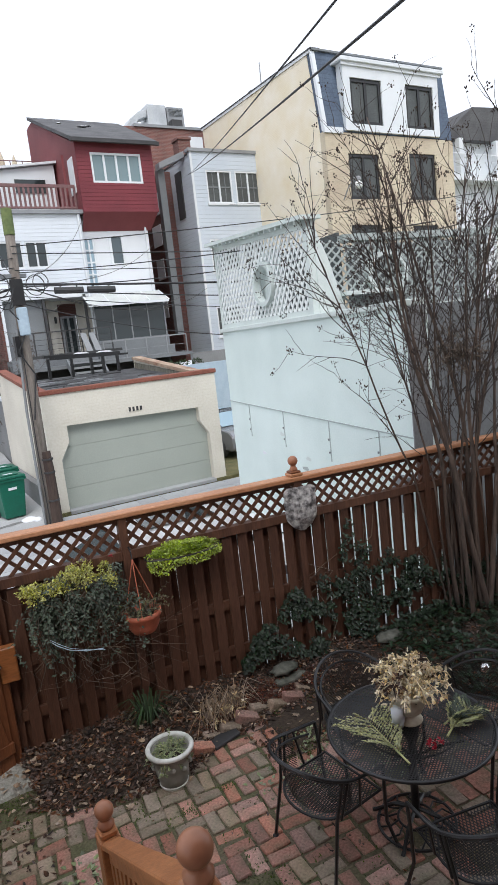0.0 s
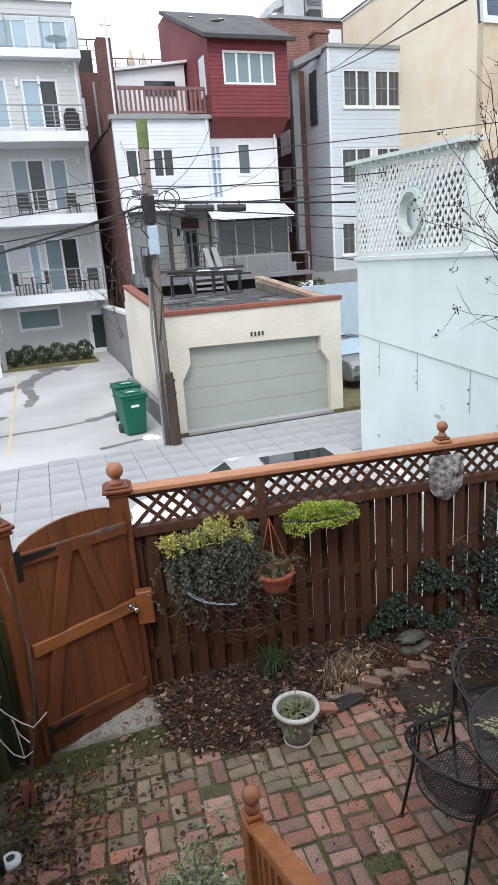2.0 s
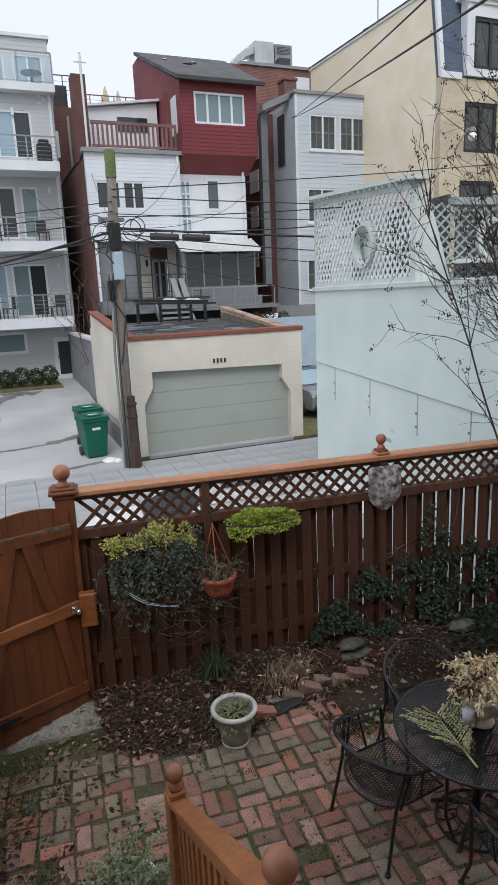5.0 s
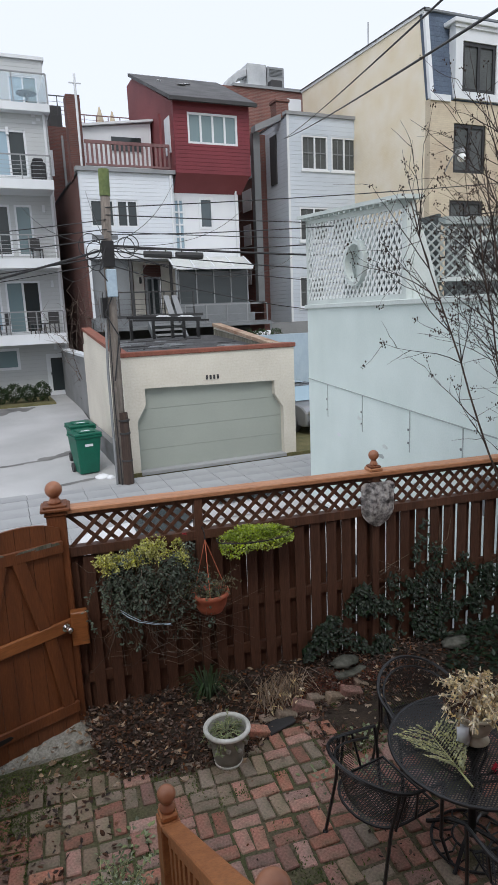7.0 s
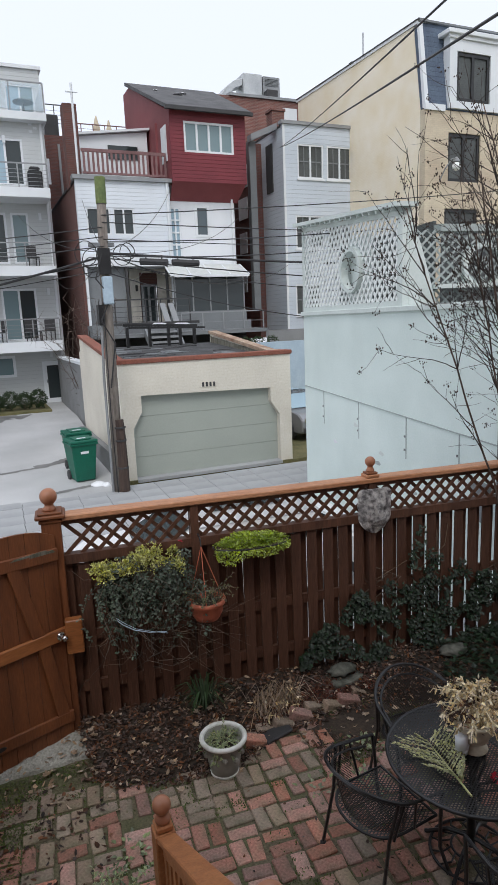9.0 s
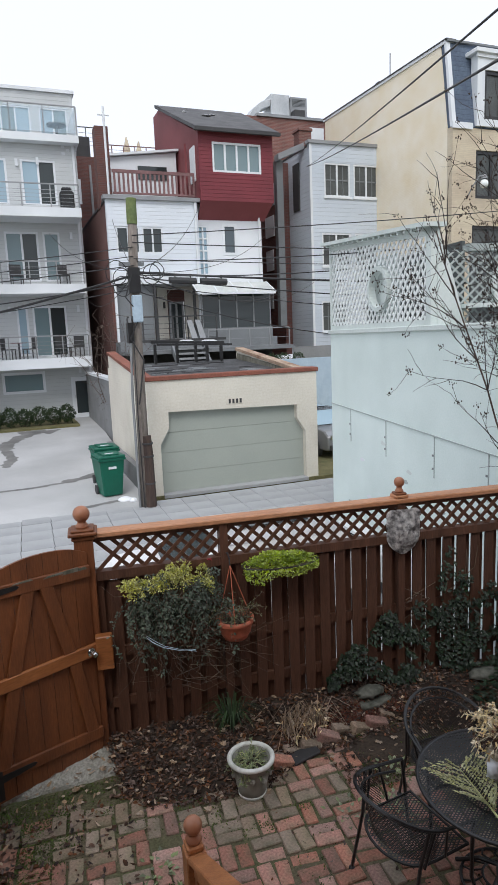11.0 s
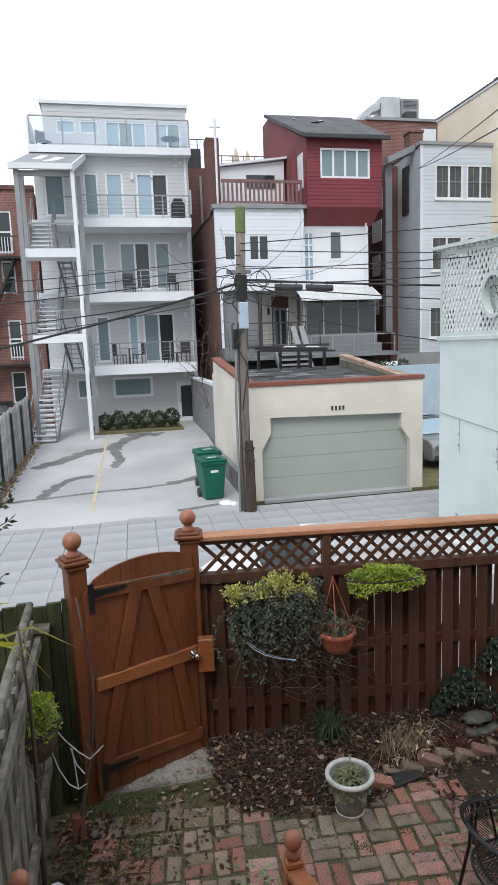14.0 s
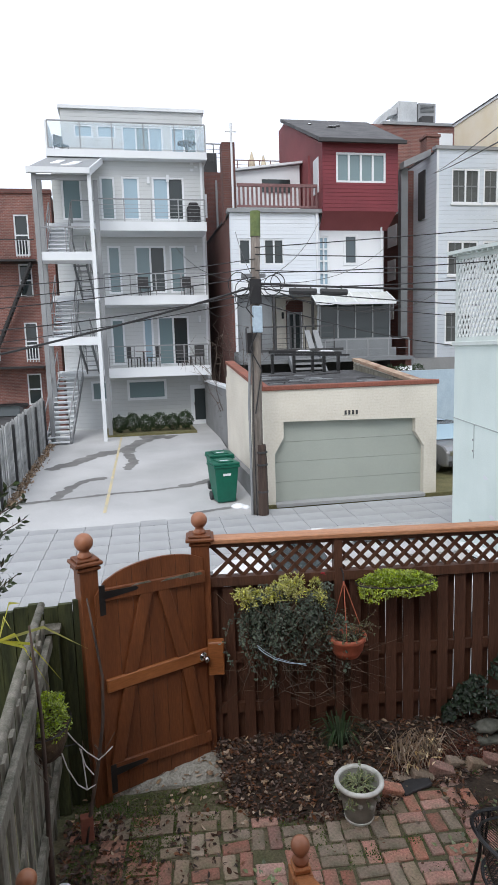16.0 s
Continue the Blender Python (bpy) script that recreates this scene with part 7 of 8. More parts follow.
for k in range(14):
    a = k * math.pi / 7
    part("scroll", tube([(0.12 * math.cos(a), 0.12 * math.sin(a), 0.05), (0.19 * math.cos(a + 0.2), 0.19 * math.sin(a + 0.2), 0.045), (0.25 * math.cos(a), 0.25 * math.sin(a), 0.02)], 0.006), M["black"], table)


def chair(at, rz, label="black wrought-iron patio chair with mesh seat"):
    """A barrel chair: seat pan, curved mesh back under a double hoop, bent legs. It faces local +y."""
    c = thing("patio_chair", at, rz, label, "chair", "chairs round the table")
    bm = bmesh.new()
    hx, hy, zs = 0.23, 0.22, 0.40
    for k in range(-22, 23):
        for sgn in (1, -1):
            off = k * 0.02
            pts = []
            for s in range(41):
                t = -0.4 + 0.8 * s / 40
                x, y = off + t * 0.55, sgn * t
                if abs(x) < hx and -hy < y < hy and (y > -0.05 or (x / hx) ** 2 + ((y + 0.05) / (hy - 0.05)) ** 2 < 1):
                    pts.append((x, y))
            if len(pts) > 2:
                (xa, ya), (xb, yb) = pts[0], pts[-1]
                v = [bm.verts.new(p) for p in ((xa - 0.004, ya, zs + 0.001 * sgn), (xa + 0.004, ya, zs + 0.001 * sgn), (xb + 0.004, yb, zs + 0.001 * sgn), (xb - 0.004, yb, zs + 0.001 * sgn))]
                bm.faces.new(v)
    part("seat", bm, M["black"], c, "black expanded-metal seat", kind="stuff")
    seat_pts = [(hx, hy, zs), (hx, -0.02, zs)] + [(hx * math.cos(a), -0.05 + (hy - 0.05) * math.sin(a), zs) for a in [-k * math.pi / 12 for k in range(1, 12)]] + [(-hx, -0.02, zs), (-hx, hy, zs), (hx, hy, zs)]
    part("seat_frame", tube(seat_pts, 0.009, n=6), M["black"], c)

    def hoop(r, zc, zback, front):
        pts = [(r, front, zc - 0.03)]
        for k in range(25):
            a = -k * math.pi / 24
            pts.append((r * math.cos(a), 0.0 + 0.29 * (r / 0.28) * math.sin(a), zc + (zback - zc) * (-math.sin(a)) ** 1.3))
        pts.append((-r, front, zc - 0.03))
        return pts

    part("arm_hoop", tube(hoop(0.285, 0.64, 0.76, 0.2), 0.011, n=6), M["black"], c)
    part("inner_hoop", tube(hoop(0.25, 0.61, 0.70, 0.12), 0.008, n=6), M["black"], c)
    bm = bmesh.new()
    inner = hoop(0.25, 0.61, 0.70, 0.12)[1:-1]
    for sgn in (1, -1):
        for k in range(-22, 60):
            prev = None
            for s in range(13):
                u = k / 40 + sgn * s / 12 * 0.28 + (0.14 if sgn < 0 else -0.14)
                if 0 <= u <= 1:
                    p = Vector(inner[min(24, int(u * 24))]).lerp(Vector(inner[min(24, int(u * 24) + 1)]), u * 24 % 1)
                    b = Vector((p.x * 0.9, p.y * 0.72, 0.41))
                    q = b.lerp(p, s / 12)
                    if prev is not None:
                        v = [bm.verts.new(prev + Vector((0, 0, 0.003))), bm.verts.new(prev - Vector((0, 0, 0.003))), bm.verts.new(q - Vector((0, 0, 0.003))), bm.verts.new(q + Vector((0, 0, 0.003)))]
                        bm.faces.new(v)
                    prev = q
                else:
                    prev = None
    part("back_mesh", bm, M["black"], c, "black expanded-metal back", kind="stuff")
    hp = hoop(0.268, 0.625, 0.73, 0.16)[1:-1]
    for k in range(1, 24, 2):
        p = Vector(hp[k])
        part("scroll", tube([p + Vector((0.014 * math.cos(a), 0, 0.02 * math.sin(a))) for a in [j * 1.05 for j in range(7)]], 0.004, n=4, cap=False), M["black"], c)
    for sx in (1, -1):
        part("front_leg", tube([(sx * 0.285, 0.2, 0.61), (sx * 0.27, 0.21, 0.42), (sx * 0.26, 0.22, 0.2), (sx * 0.28, 0.27, 0.01)], 0.011), M["black"], c)
        part("back_leg", tube([(sx * 0.268, -0.09, 0.66), (sx * 0.24, -0.13, 0.40), (sx * 0.26, -0.2, 0.01)], 0.010), M["black"], c)
        part("back_bar", tube([(sx * 0.272, -0.05, 0.655), (sx * 0.243, -0.10, 0.40)], 0.008), M["black"], c)
        part("arm_support", tube([(sx * 0.28, 0.02, 0.635), (sx * 0.235, 0.05, 0.40)], 0.008), M["black"], c)
        for y in (0.27, -0.2):
            part("foot", lathe([(0.018, 0), (0.018, 0.012), (0.01, 0.02)], (sx * (0.28 if y > 0 else 0.26), y, 0), n=10), M["black"], c)
    return c


ch = chair((1.99, 4.60, 0.0), -84)
ch.scale = (1.1, 1.1, 1.0)
copy_thing(ch, pose(2.66, 5.04, 0.0, 0, 0, 172))
copy_thing(ch, pose(2.40, 3.72, 0.0, 0, 0, -12))
copy_thing(ch, pose(3.30, 4.52, 0.0, 0, 0, 95))

# on the table: dried flowers in a footed pot, a cut frond and herbs
dp = thing("dried_flower_pot", (TX0 + 0.03, TY0 + 0.03, 0.722), 0, "cream footed pot of dried straw-coloured flowers", "plant pot")
prof = [(0.08, 0), (0.086, 0.012), (0.05, 0.03), (0.045, 0.05), (0.085, 0.075), (0.112, 0.14), (0.122, 0.19), (0.136, 0.196), (0.136, 0.214), (0.116, 0.214), (0.105, 0.18)]
part("body", lathe(prof, n=26), M["cream_pot"], dp, smooth=True)
part("soil", lathe([(0.095, 0.165), (0.01, 0.18)], n=18), M["soil"], dp)
rnd = random.Random(31)
st, bm = bmesh.new(), bmesh.new()
brown = bmesh.new()
for k in range(95):
    a = rnd.uniform(0, 6.28)
    e = rnd.uniform(0.1, 1.28)
    reach = rnd.uniform(0.7, 1.1)
    tip = Vector((math.cos(a) * math.sin(e) * 0.285, math.sin(a) * math.sin(e) * 0.285, 0.2 + math.cos(e) * 0.17)) * reach
    mid = Vector((tip.x * 0.55, tip.y * 0.55, max(tip.z, 0.19) + 0.03))
    end = tip + Vector((math.cos(a) * 0.02, math.sin(a) * 0.02, -0.035))
    tube([(math.cos(a) * 0.05, math.sin(a) * 0.05, 0.17), mid, tip, end], 0.003, st, 4)
    into = brown if k % 5 == 0 else bm
    for j in range(15):
        q = mid.lerp(tip, rnd.uniform(0.3, 1.15)) + rvec(rnd) * rnd.uniform(0.006, 0.026)
        curled(into, q, rvec(rnd) + Vector((0, 0, -0.35)), rvec(rnd), rnd.uniform(0.018, 0.044), rnd.uniform(0.010, 0.022), rnd.uniform(-0.5, 0.6), rnd.uniform(-0.6, 0.6))
part("brown_foliage", brown, M["litter"], dp, kind="stuff")
part("flower_bunch", bm, M["dry"], dp, kind="stuff")
part("stem_tangle", st, M["dry"], dp, kind="stuff")
bm = bmesh.new()
for _ in range(24):
    a = rnd.uniform(0, 6.28)
    leaf(bm, (0.11 * math.cos(a), 0.11 * math.sin(a), rnd.uniform(0.1, 0.22)), rvec(rnd, -1), rvec(rnd), 0.04, 0.02)
part("dark_foliage", bm, M["seed"], dp, kind="stuff")
jar = thing("white_jug", (TX0 - 0.10, TY0 - 0.0, 0.722), 30, "small white glazed shoe-shaped ornament", "ornament")
jar.scale = (1.25, 1.25, 1.25)
part("body", tube([(0.0, 0.0, 0.03), (0.04, 0, 0.05), (0.08, 0, 0.045), (0.12, 0, 0.03)], 0.032, n=10, r1=0.02), M["white"], jar, smooth=True)
part("neck", tube([(0.01, 0, 0.05), (0.0, 0, 0.12)], 0.03, n=10), M["white"], jar, smooth=True)


def frond(name, at, rz, length, width, mat, label, seed):
    """A cut branch with leafy side shoots, lying flat."""
    rr = random.Random(seed)
    f = thing(name, at, rz, label, "branch")
    bm, stem = bmesh.new(), bmesh.new()
    tube([(0, 0, 0.01), (length * 0.5, 0.01, 0.025), (length, 0, 0.012)], 0.007, stem, 5, 0.003)
    for k in range(18):
        u = 0.22 + 0.76 * k / 17
        for s in (1, -1):
            w = width * math.sin(math.pi * min(1, (1.08 - u) * 1.15)) * rr.uniform(0.75, 1.1)
            a = Vector((u * length, 0, 0.02))
            b = a + Vector((w * 0.75, s * w, rr.uniform(0.0, 0.04)))
            tube([a, b], 0.002, stem, 3)
            for j in range(9):
                p = a.lerp(b, (j + 1) / 9)
                for _ in range(2):
                    leaf(bm, p, (b - a) * 3 + rvec(rr) * w * 1.6, (0, 0, 1), rr.uniform(0.018, 0.034), 0.013)
    part("foliage", bm, mat, f, kind="stuff")
    part("stem_tangle", stem, M["fern"], f, kind="stuff")


frond("cut_branch", (2.27, 4.10, 0.722), 80, 0.47, 0.22, M["fern"], "pale dried leafy branch lying on the table", 3)
frond("cut_branch", (2.62, 4.14, 0.722), 18, 0.30, 0.12, M["fern"], "withered greenish branch beside a pot", 4)
frond("cut_branch", (2.68, 4.22, 0.735), 2, 0.26, 0.12, M["shrub"], "withered greenish branch beside a pot", 7)
bm = bmesh.new()
for _ in range(30):
    leaf(bm, (rnd.uniform(-0.06, 0.06), rnd.uniform(-0.04, 0.04), 0.005), rvec(rnd, 0), (0, 0, 1), 0.03, 0.02)
pet = new("fallen_petals", mesh_of(bm, M["red"], "fallen_petals"))
pet.location = (2.52, 4.14, 0.722)
finish(pet, "crimson petals fallen on the table", "petals", kind="stuff")

# ---- things on the fence ----
def F(x, y, z):
    """A place in the fence's own frame."""
    return fence.matrix_basis @ Vector((x, y, z))


def leafy_mound(name, at, sx, sy, sz, mat, n, size, seed, label, category, basket=True):
    t = thing(name, at, FA, label, category)
    rr = random.Random(seed)
    bm = bmesh.new()
    for _ in range(n):
        d = rvec(rr, -0.35)
        k = rr.uniform(0.75, 1.0) * (0.82 + 0.35 * noise.noise(Vector(d) * 3 + Vector((seed, 0, 0))))
        p = Vector((d.x * sx * k, d.y * sy * k, d.z * sz * k))
        leaf(bm, p, rvec(rr, -0.3) + Vector(d) * 0.8, (0, 0, 1), size * rr.uniform(0.6, 1.4), size * rr.uniform(0.5, 0.8))
    part("foliage", bm, mat, t, kind="stuff")
    if basket:
        prof = [(0.05, -sz * 1.15), (0.6, -sz * 0.95), (0.82, -sz * 0.5), (0.9, 0)]
        bk = lathe(prof, n=16)
        for v in bk.verts:
            v.co.x *= sx
            v.co.y *= sy
        part("coir_liner", bk, M["coir"], t, smooth=True)
        part("basket_ring", tube([(sx * 0.98 * math.cos(a), sy * 0.98 * math.sin(a), 0.0) for a in [k * 0.2618 for k in range(25)]], 0.006, cap=False, n=5), M["black"], t)
    return t


mb = leafy_mound("fence_planter", F(1.61, -0.15, 1.525), 0.345, 0.15, 0.098, M["lime"], 9000, 0.02, 3, "half basket of lime-green creeping plant on a fence", "planter")
bm = bmesh.new()
for _ in range(1500):
    x = rnd.uniform(-0.33, 0.33)
    drop = 0.05 + 0.05 * abs(noise.noise(Vector((x * 9, 0, 3)))) + 0.08 * math.exp(-((x + 0.22) / 0.09) ** 2) + 0.03 * math.exp(-((x - 0.12) / 0.08) ** 2)
    leaf(bm, (x, rnd.uniform(-0.17, -0.07) * math.sqrt(max(0, 1 - (x / 0.36) ** 2)), -drop * rnd.random() ** 1.4), rvec(rnd, -1) + Vector((0, 0, -0.6)), rvec(rnd), 0.022, 0.013)
part("trailing_foliage", bm, M["lime"], mb, kind="stuff")
sh = thing("trailing_shrub", F(0.67, -0.16, 0), FA, "dense grey-green shrub trailing from a fence planter", "shrub")
bm, st, ye = bmesh.new(), bmesh.new(), bmesh.new()
rr = random.Random(77)
for k in range(125):
    # stems that spring from the planter, arch forward and trail towards the ground
    x0 = rr.uniform(-0.34, 0.27)
    p = Vector((x0, rr.uniform(-0.12, 0.04), rr.uniform(1.30, 1.47)))
    v = Vector((x0 * 0.6 + rr.uniform(-0.45, 0.45), rr.uniform(-0.5, 0.1), rr.uniform(-0.5, 0.35))).normalized()
    length = rr.choice((0.18, 0.25, 0.32, 0.4, 0.5, 0.65, 0.85))
    pts, n = [p.copy()], 9
    for j in range(n):
        p = p + v * length / n
        v = (v + Vector(((0.04 - p.x) * 0.5, 0.02, -0.32)) + rvec(rr) * 0.28).normalized()
        p.y = max(-0.24, min(0.1, p.y))
        pts.append(p.copy())
        if j / n * length < 0.4 or rr.random() < 0.3:
            for _ in range(rr.randint(3, 7)):
                q = p + rvec(rr) * 0.024
                curled(bm, q, rvec(rr) + Vector((0, -0.3, -0.3)), (rr.uniform(-0.5, 0.5), -0.6, 0.7), rr.uniform(0.018, 0.038), rr.uniform(0.011, 0.02), 0.12, -0.15)
    tube(pts, 0.0028, st, 3, 0.001)
for k in range(44):
    x = -0.36 + 0.65 * rr.random()
    c, r = Vector((x, rr.uniform(-0.17, 0.08), 1.52 + rr.uniform(-0.06, 0.07) - 0.25 * x * x)), rr.uniform(0.03, 0.075)
    for _ in range(80):
        d = rvec(rr, -0.3)
        leaf(ye, c + Vector((d.x, d.y, d.z * 0.8)) * r * rr.uniform(0.6, 1.1), d + rvec(rr) * 0.7, rvec(rr), rr.uniform(0.012, 0.028), 0.014)
for _ in range(60):
    p = Vector((rr.uniform(-0.32, 0.26), rr.uniform(-0.15, 0.05), rr.uniform(0.9, 1.5)))
    pts = [p.copy()]
    v = Vector((rr.uniform(-0.4, 0.4), rr.uniform(-0.3, 0.1), -1))
    for k in range(5):
        p = p + v * rr.uniform(0.06, 0.13)
        v = (v + rvec(rr) * 0.85).normalized()
        pts.append(p.copy())
    tube(pts, 0.0028, st, 3, 0.001)
for _ in range(22):
    p = Vector((rr.uniform(-0.1, 0.3), -0.12, rr.uniform(0.6, 1.1)))
    tube([p, p + Vector((rr.uniform(0.1, 0.3), -0.05, rr.uniform(-0.1, 0.2))), p + Vector((rr.uniform(0.3, 0.75), -0.1, rr.uniform(-0.4, 0.12)))], 0.003, st, 3, 0.001)
part("foliage", bm, M["shrub"], sh, kind="stuff")
part("sedum_top", ye, M["lime2"], sh, "yellow-green sedum tops", kind="stuff")
part("stem_tangle", st, M["twig"], sh, kind="stuff")
part("planter_box", box(-0.33, 0.26, -0.08, 0.08, 1.36, 1.45), M["coir"], sh)
part("strap", tube([(-0.25, -0.24, 1.15), (-0.2, -0.265, 1.11), (-0.12, -0.28, 1.06), (0.0, -0.285, 1.02), (0.13, -0.28, 1.0)], 0.0035, n=5), M["bluebox"], sh, "loose pale strap")
part("strap", tube([(-0.25, -0.24, 1.165), (-0.19, -0.27, 1.125), (-0.11, -0.29, 1.075), (0.01, -0.29, 1.03), (0.14, -0.28, 0.985)], 0.002, n=5), M["bluebox"], sh)
fl = bmesh.new()
for k in range(12):
    leaf(fl, (0.33, 0.02, 1.62), rvec(rr, 0), (0, 0, 1), 0.025, 0.02)
part("flower", fl, M["red"], sh, "single red flower")

hp = thing("hanging_pot", F(1.165, -0.28, 0.985), FA, "terracotta-coloured hanging pot with a withered plant", "hanging pot")
part("bowl", lathe([(0.06, -0.025), (0.1, -0.005), (0.13, 0.05), (0.142, 0.12), (0.157, 0.13), (0.16, 0.168), (0.138, 0.165), (0.132, 0.13)], n=26), M["clay"], hp, smooth=True)
part("soil", lathe([(0.132, 0.125), (0.01, 0.14)], n=18), M["soil"], hp)
for a in (0.3, 2.4, 4.5):
    part("hanger", tube([(0.147 * math.cos(a), 0.147 * math.sin(a), 0.16), (0.0, 0.1, 0.58)], 0.004, n=5), M["clay"], hp)
part("hook", tube([(0, 0.1, 0.57), (0.0, 0.12, 0.64), (0.0, 0.2, 0.66), (0.0, 0.25, 0.64)], 0.006, n=5), M["black"], hp)
bm, st = bmesh.new(), bmesh.new()
sprigs(bm, 44, 0.1, 0.13, 0.25, 0.026, 15, 0.9, st)
part("foliage", bm, M["weak"], hp, kind="stuff")
part("stem_tangle", st, M["twig"], hp, kind="stuff")

# plaster mask on the finial post: one plain shape
mk = bmesh.new()
rows = []
for j in range(29):
    v = j / 28
    z = -0.21 + 0.42 * v
    half = 0.168 * (max(0.05, 1 - ((0.5 - v) / 0.5) ** 2.2) ** 0.55 if v < 0.5 else (1.0 if v < 0.9 else 1 - 6 * (v - 0.9) ** 2 * 4))
    row = []
    for i in range(25):
        u = -1 + 2 * i / 24
        bulge = 0.07 * (1 - u * u) ** 0.6 * math.sin(math.pi * min(0.98, 0.1 + v * 0.85))
        relief = 0.02 * noise.noise(Vector((u * 3, v * 5, 1))) + 0.013 * noise.noise(Vector((u * 8, v * 12, 4)))
        row.append(mk.verts.new((u * half, -bulge - relief, z)))
    rows.append(row)
for a, b in zip(rows, rows[1:]):
    for i in range(24):
        mk.faces.new((a[i], a[i + 1], b[i + 1], b[i]))
bmesh.ops.solidify(mk, geom=mk.faces[:], thickness=0.015)
mask = new("wall_mask", mesh_of(mk, M["mask"], "wall_mask"))
mask.matrix_basis = fence.matrix_basis @ pose(2.82, -0.06, 1.635)
finish(mask, "weathered plaster garden mask hung on a fence", "sculpture", smooth=True)


# ---- ivy ----
def ivy_top(x):
    pts = ((2.05, 0.4), (2.3, 0.66), (2.6, 0.98), (2.9, 0.98), (3.1, 1.15), (3.3, 1.42), (3.5, 1.36), (3.7, 1.15), (4.1, 0.95), (4.6, 0.8), (5.4, 0.6))
    for (xa, za), (xb, zb) in zip(pts, pts[1:]):
        if xa <= x <= xb:
            return za + (zb - za) * (x - xa) / (xb - xa)
    return 0


iv = thing("ivy", (FX, FY, 0), FA, "dark green ivy climbing a fence and covering the ground", "ivy")
rr = random.Random(55)
bm = bmesh.new()
for _ in range(12500):
    x = rr.uniform(2.05, 5.4)
    if x < 2.6 and rr.random() < 0.62:
        continue
    low = max(0.05, min(1.0, 0.75 * (2.75 - x) + 0.12)) if x < 2.85 else 0.08
    z = rr.uniform(low, 1) * ivy_top(x) * (0.85 + 0.3 * noise.noise(Vector((x * 5, 0, 7)))) + 0.04
    if noise.noise(Vector((x * 3.4, z * 3.4, 9))) + 0.5 * noise.noise(Vector((x * 11, z * 11, 3))) < -0.10 + 0.25 * max(0, z - 0.6):
        continue
    leaf(bm, (x, rr.uniform(-0.1, -0.025) - 0.12 * max(0, 0.5 - z), z), Vector((rr.uniform(-1, 1), -0.5, rr.uniform(-1, 0.2))), Vector((0, -1, 0.4)), rr.uniform(0.025, 0.05), rr.uniform(0.02, 0.04), 0.12)
part("climbing_foliage", bm, M["ivy"], iv, kind="stuff")
bm = bmesh.new()
for _ in range(12):
    x = rr.uniform(2.3, 4.6)
    pts = [(x + 0.05 * k * rr.uniform(-1, 1), -0.03, 0.1 + (ivy_top(x) - 0.1) * k / 6) for k in range(7)]
    tube(pts, 0.006, bm, 4, 0.003)
part("vine_tangle", bm, M["twig"], iv, kind="stuff")
bm = bmesh.new()
inv = iv.matrix_basis.inverted()
for _ in range(3800):
    x, y = rr.uniform(3.35, 5.8), rr.uniform(4.4, 6.2)
    if y < bed_front(x) or y > fence_y(x) - 0.03 or noise.noise(Vector((x * 2.2, y * 2.2, 4))) + 0.35 * (x - 3.9) < -0.15:
        continue
    p = inv @ Vector((x, y, bed_z(x, y) + rr.uniform(0.02, 0.11)))
    leaf(bm, p, (rr.uniform(-1, 1), rr.uniform(-1, 1), rr.uniform(-0.2, 0.4)), (0, 0, 1), rr.uniform(0.04, 0.07), rr.uniform(0.03, 0.06), 0.12)
part("ground_foliage", bm, M["ivy"], iv, kind="stuff")

# dry stalks and a green tuft in the bed
tuft = thing("grass_tuft", (1.48, 6.42, bed_z(1.48, 6.42)), 0, "dark green strappy grass tuft", "plant")
bm = bmesh.new()
for _ in range(70):
    a = rr.uniform(0, 6.28)
    u = Vector((math.cos(a), math.sin(a), 0))
    L = rr.uniform(0.15, 0.34)
    s = u.cross(Vector((0, 0, 1))) * 0.006
    p0, p1, p2 = u * 0.02, u * L * 0.45 + Vector((0, 0, L * 0.75)), u * L + Vector((0, 0, L * rr.uniform(0.25, 0.6)))
    v = [bm.verts.new(q) for q in (p0 - s, p0 + s, p1 + s, p1 - s, p2)]
    bm.faces.new((v[0], v[1], v[2], v[3])), bm.faces.new((v[3], v[2], v[4]))
part("blade_clump", bm, M["hedge"], tuft, kind="stuff")
dry = thing("dry_stalks", (2.05, 6.2, bed_z(2.05, 6.2)), 0, "clump of dead grey stalks and curled stems", "plant")
bm = bmesh.new()
for _ in range(110):
    a = rr.uniform(0, 6.28)
    u = Vector((math.cos(a), math.sin(a) * 0.6, 0))
    p = Vector((rr.uniform(-0.2, 0.2), rr.uniform(-0.1, 0.12), 0))
    L = rr.uniform(0.08, 0.3)
    tube([p, p + u * L * 0.4 + Vector((0, 0, L * 0.8)), p + u * L + Vector((0, 0, L * rr.uniform(-0.2, 0.5)))], 0.004, bm, 3, 0.002)
part("stalk_clump", bm, M["paleleaf"], dry, kind="stuff")
bm = bmesh.new()
for _ in range(60):
    leaf(bm, (rr.uniform(-0.2, 0.2), rr.uniform(-0.15, 0.1), rr.uniform(0.01, 0.12)), rvec(rr), rvec(rr), 0.06, 0.02)
part("curled_foliage", bm, M["dry"], dry, kind="stuff")


# ---- bare crape-myrtle-like tree ----
tree = thing("tree", (5.0, 6.0, 0.05), 0, "bare many-stemmed tree with dark seed heads", "tree")
rr = random.Random(12)
twigs, seeds = bmesh.new(), bmesh.new()


def grow(p, v, length, r, depth, steps=7, wob=0.10, up=0.03):
    pts = [p.copy()]
    for k in range(steps):
        p = p + v * (length / steps)
        v = (v + rvec(rr) * wob + Vector((0, 0, up))).normalized()
        pts.append(p.copy())
    return pts, v


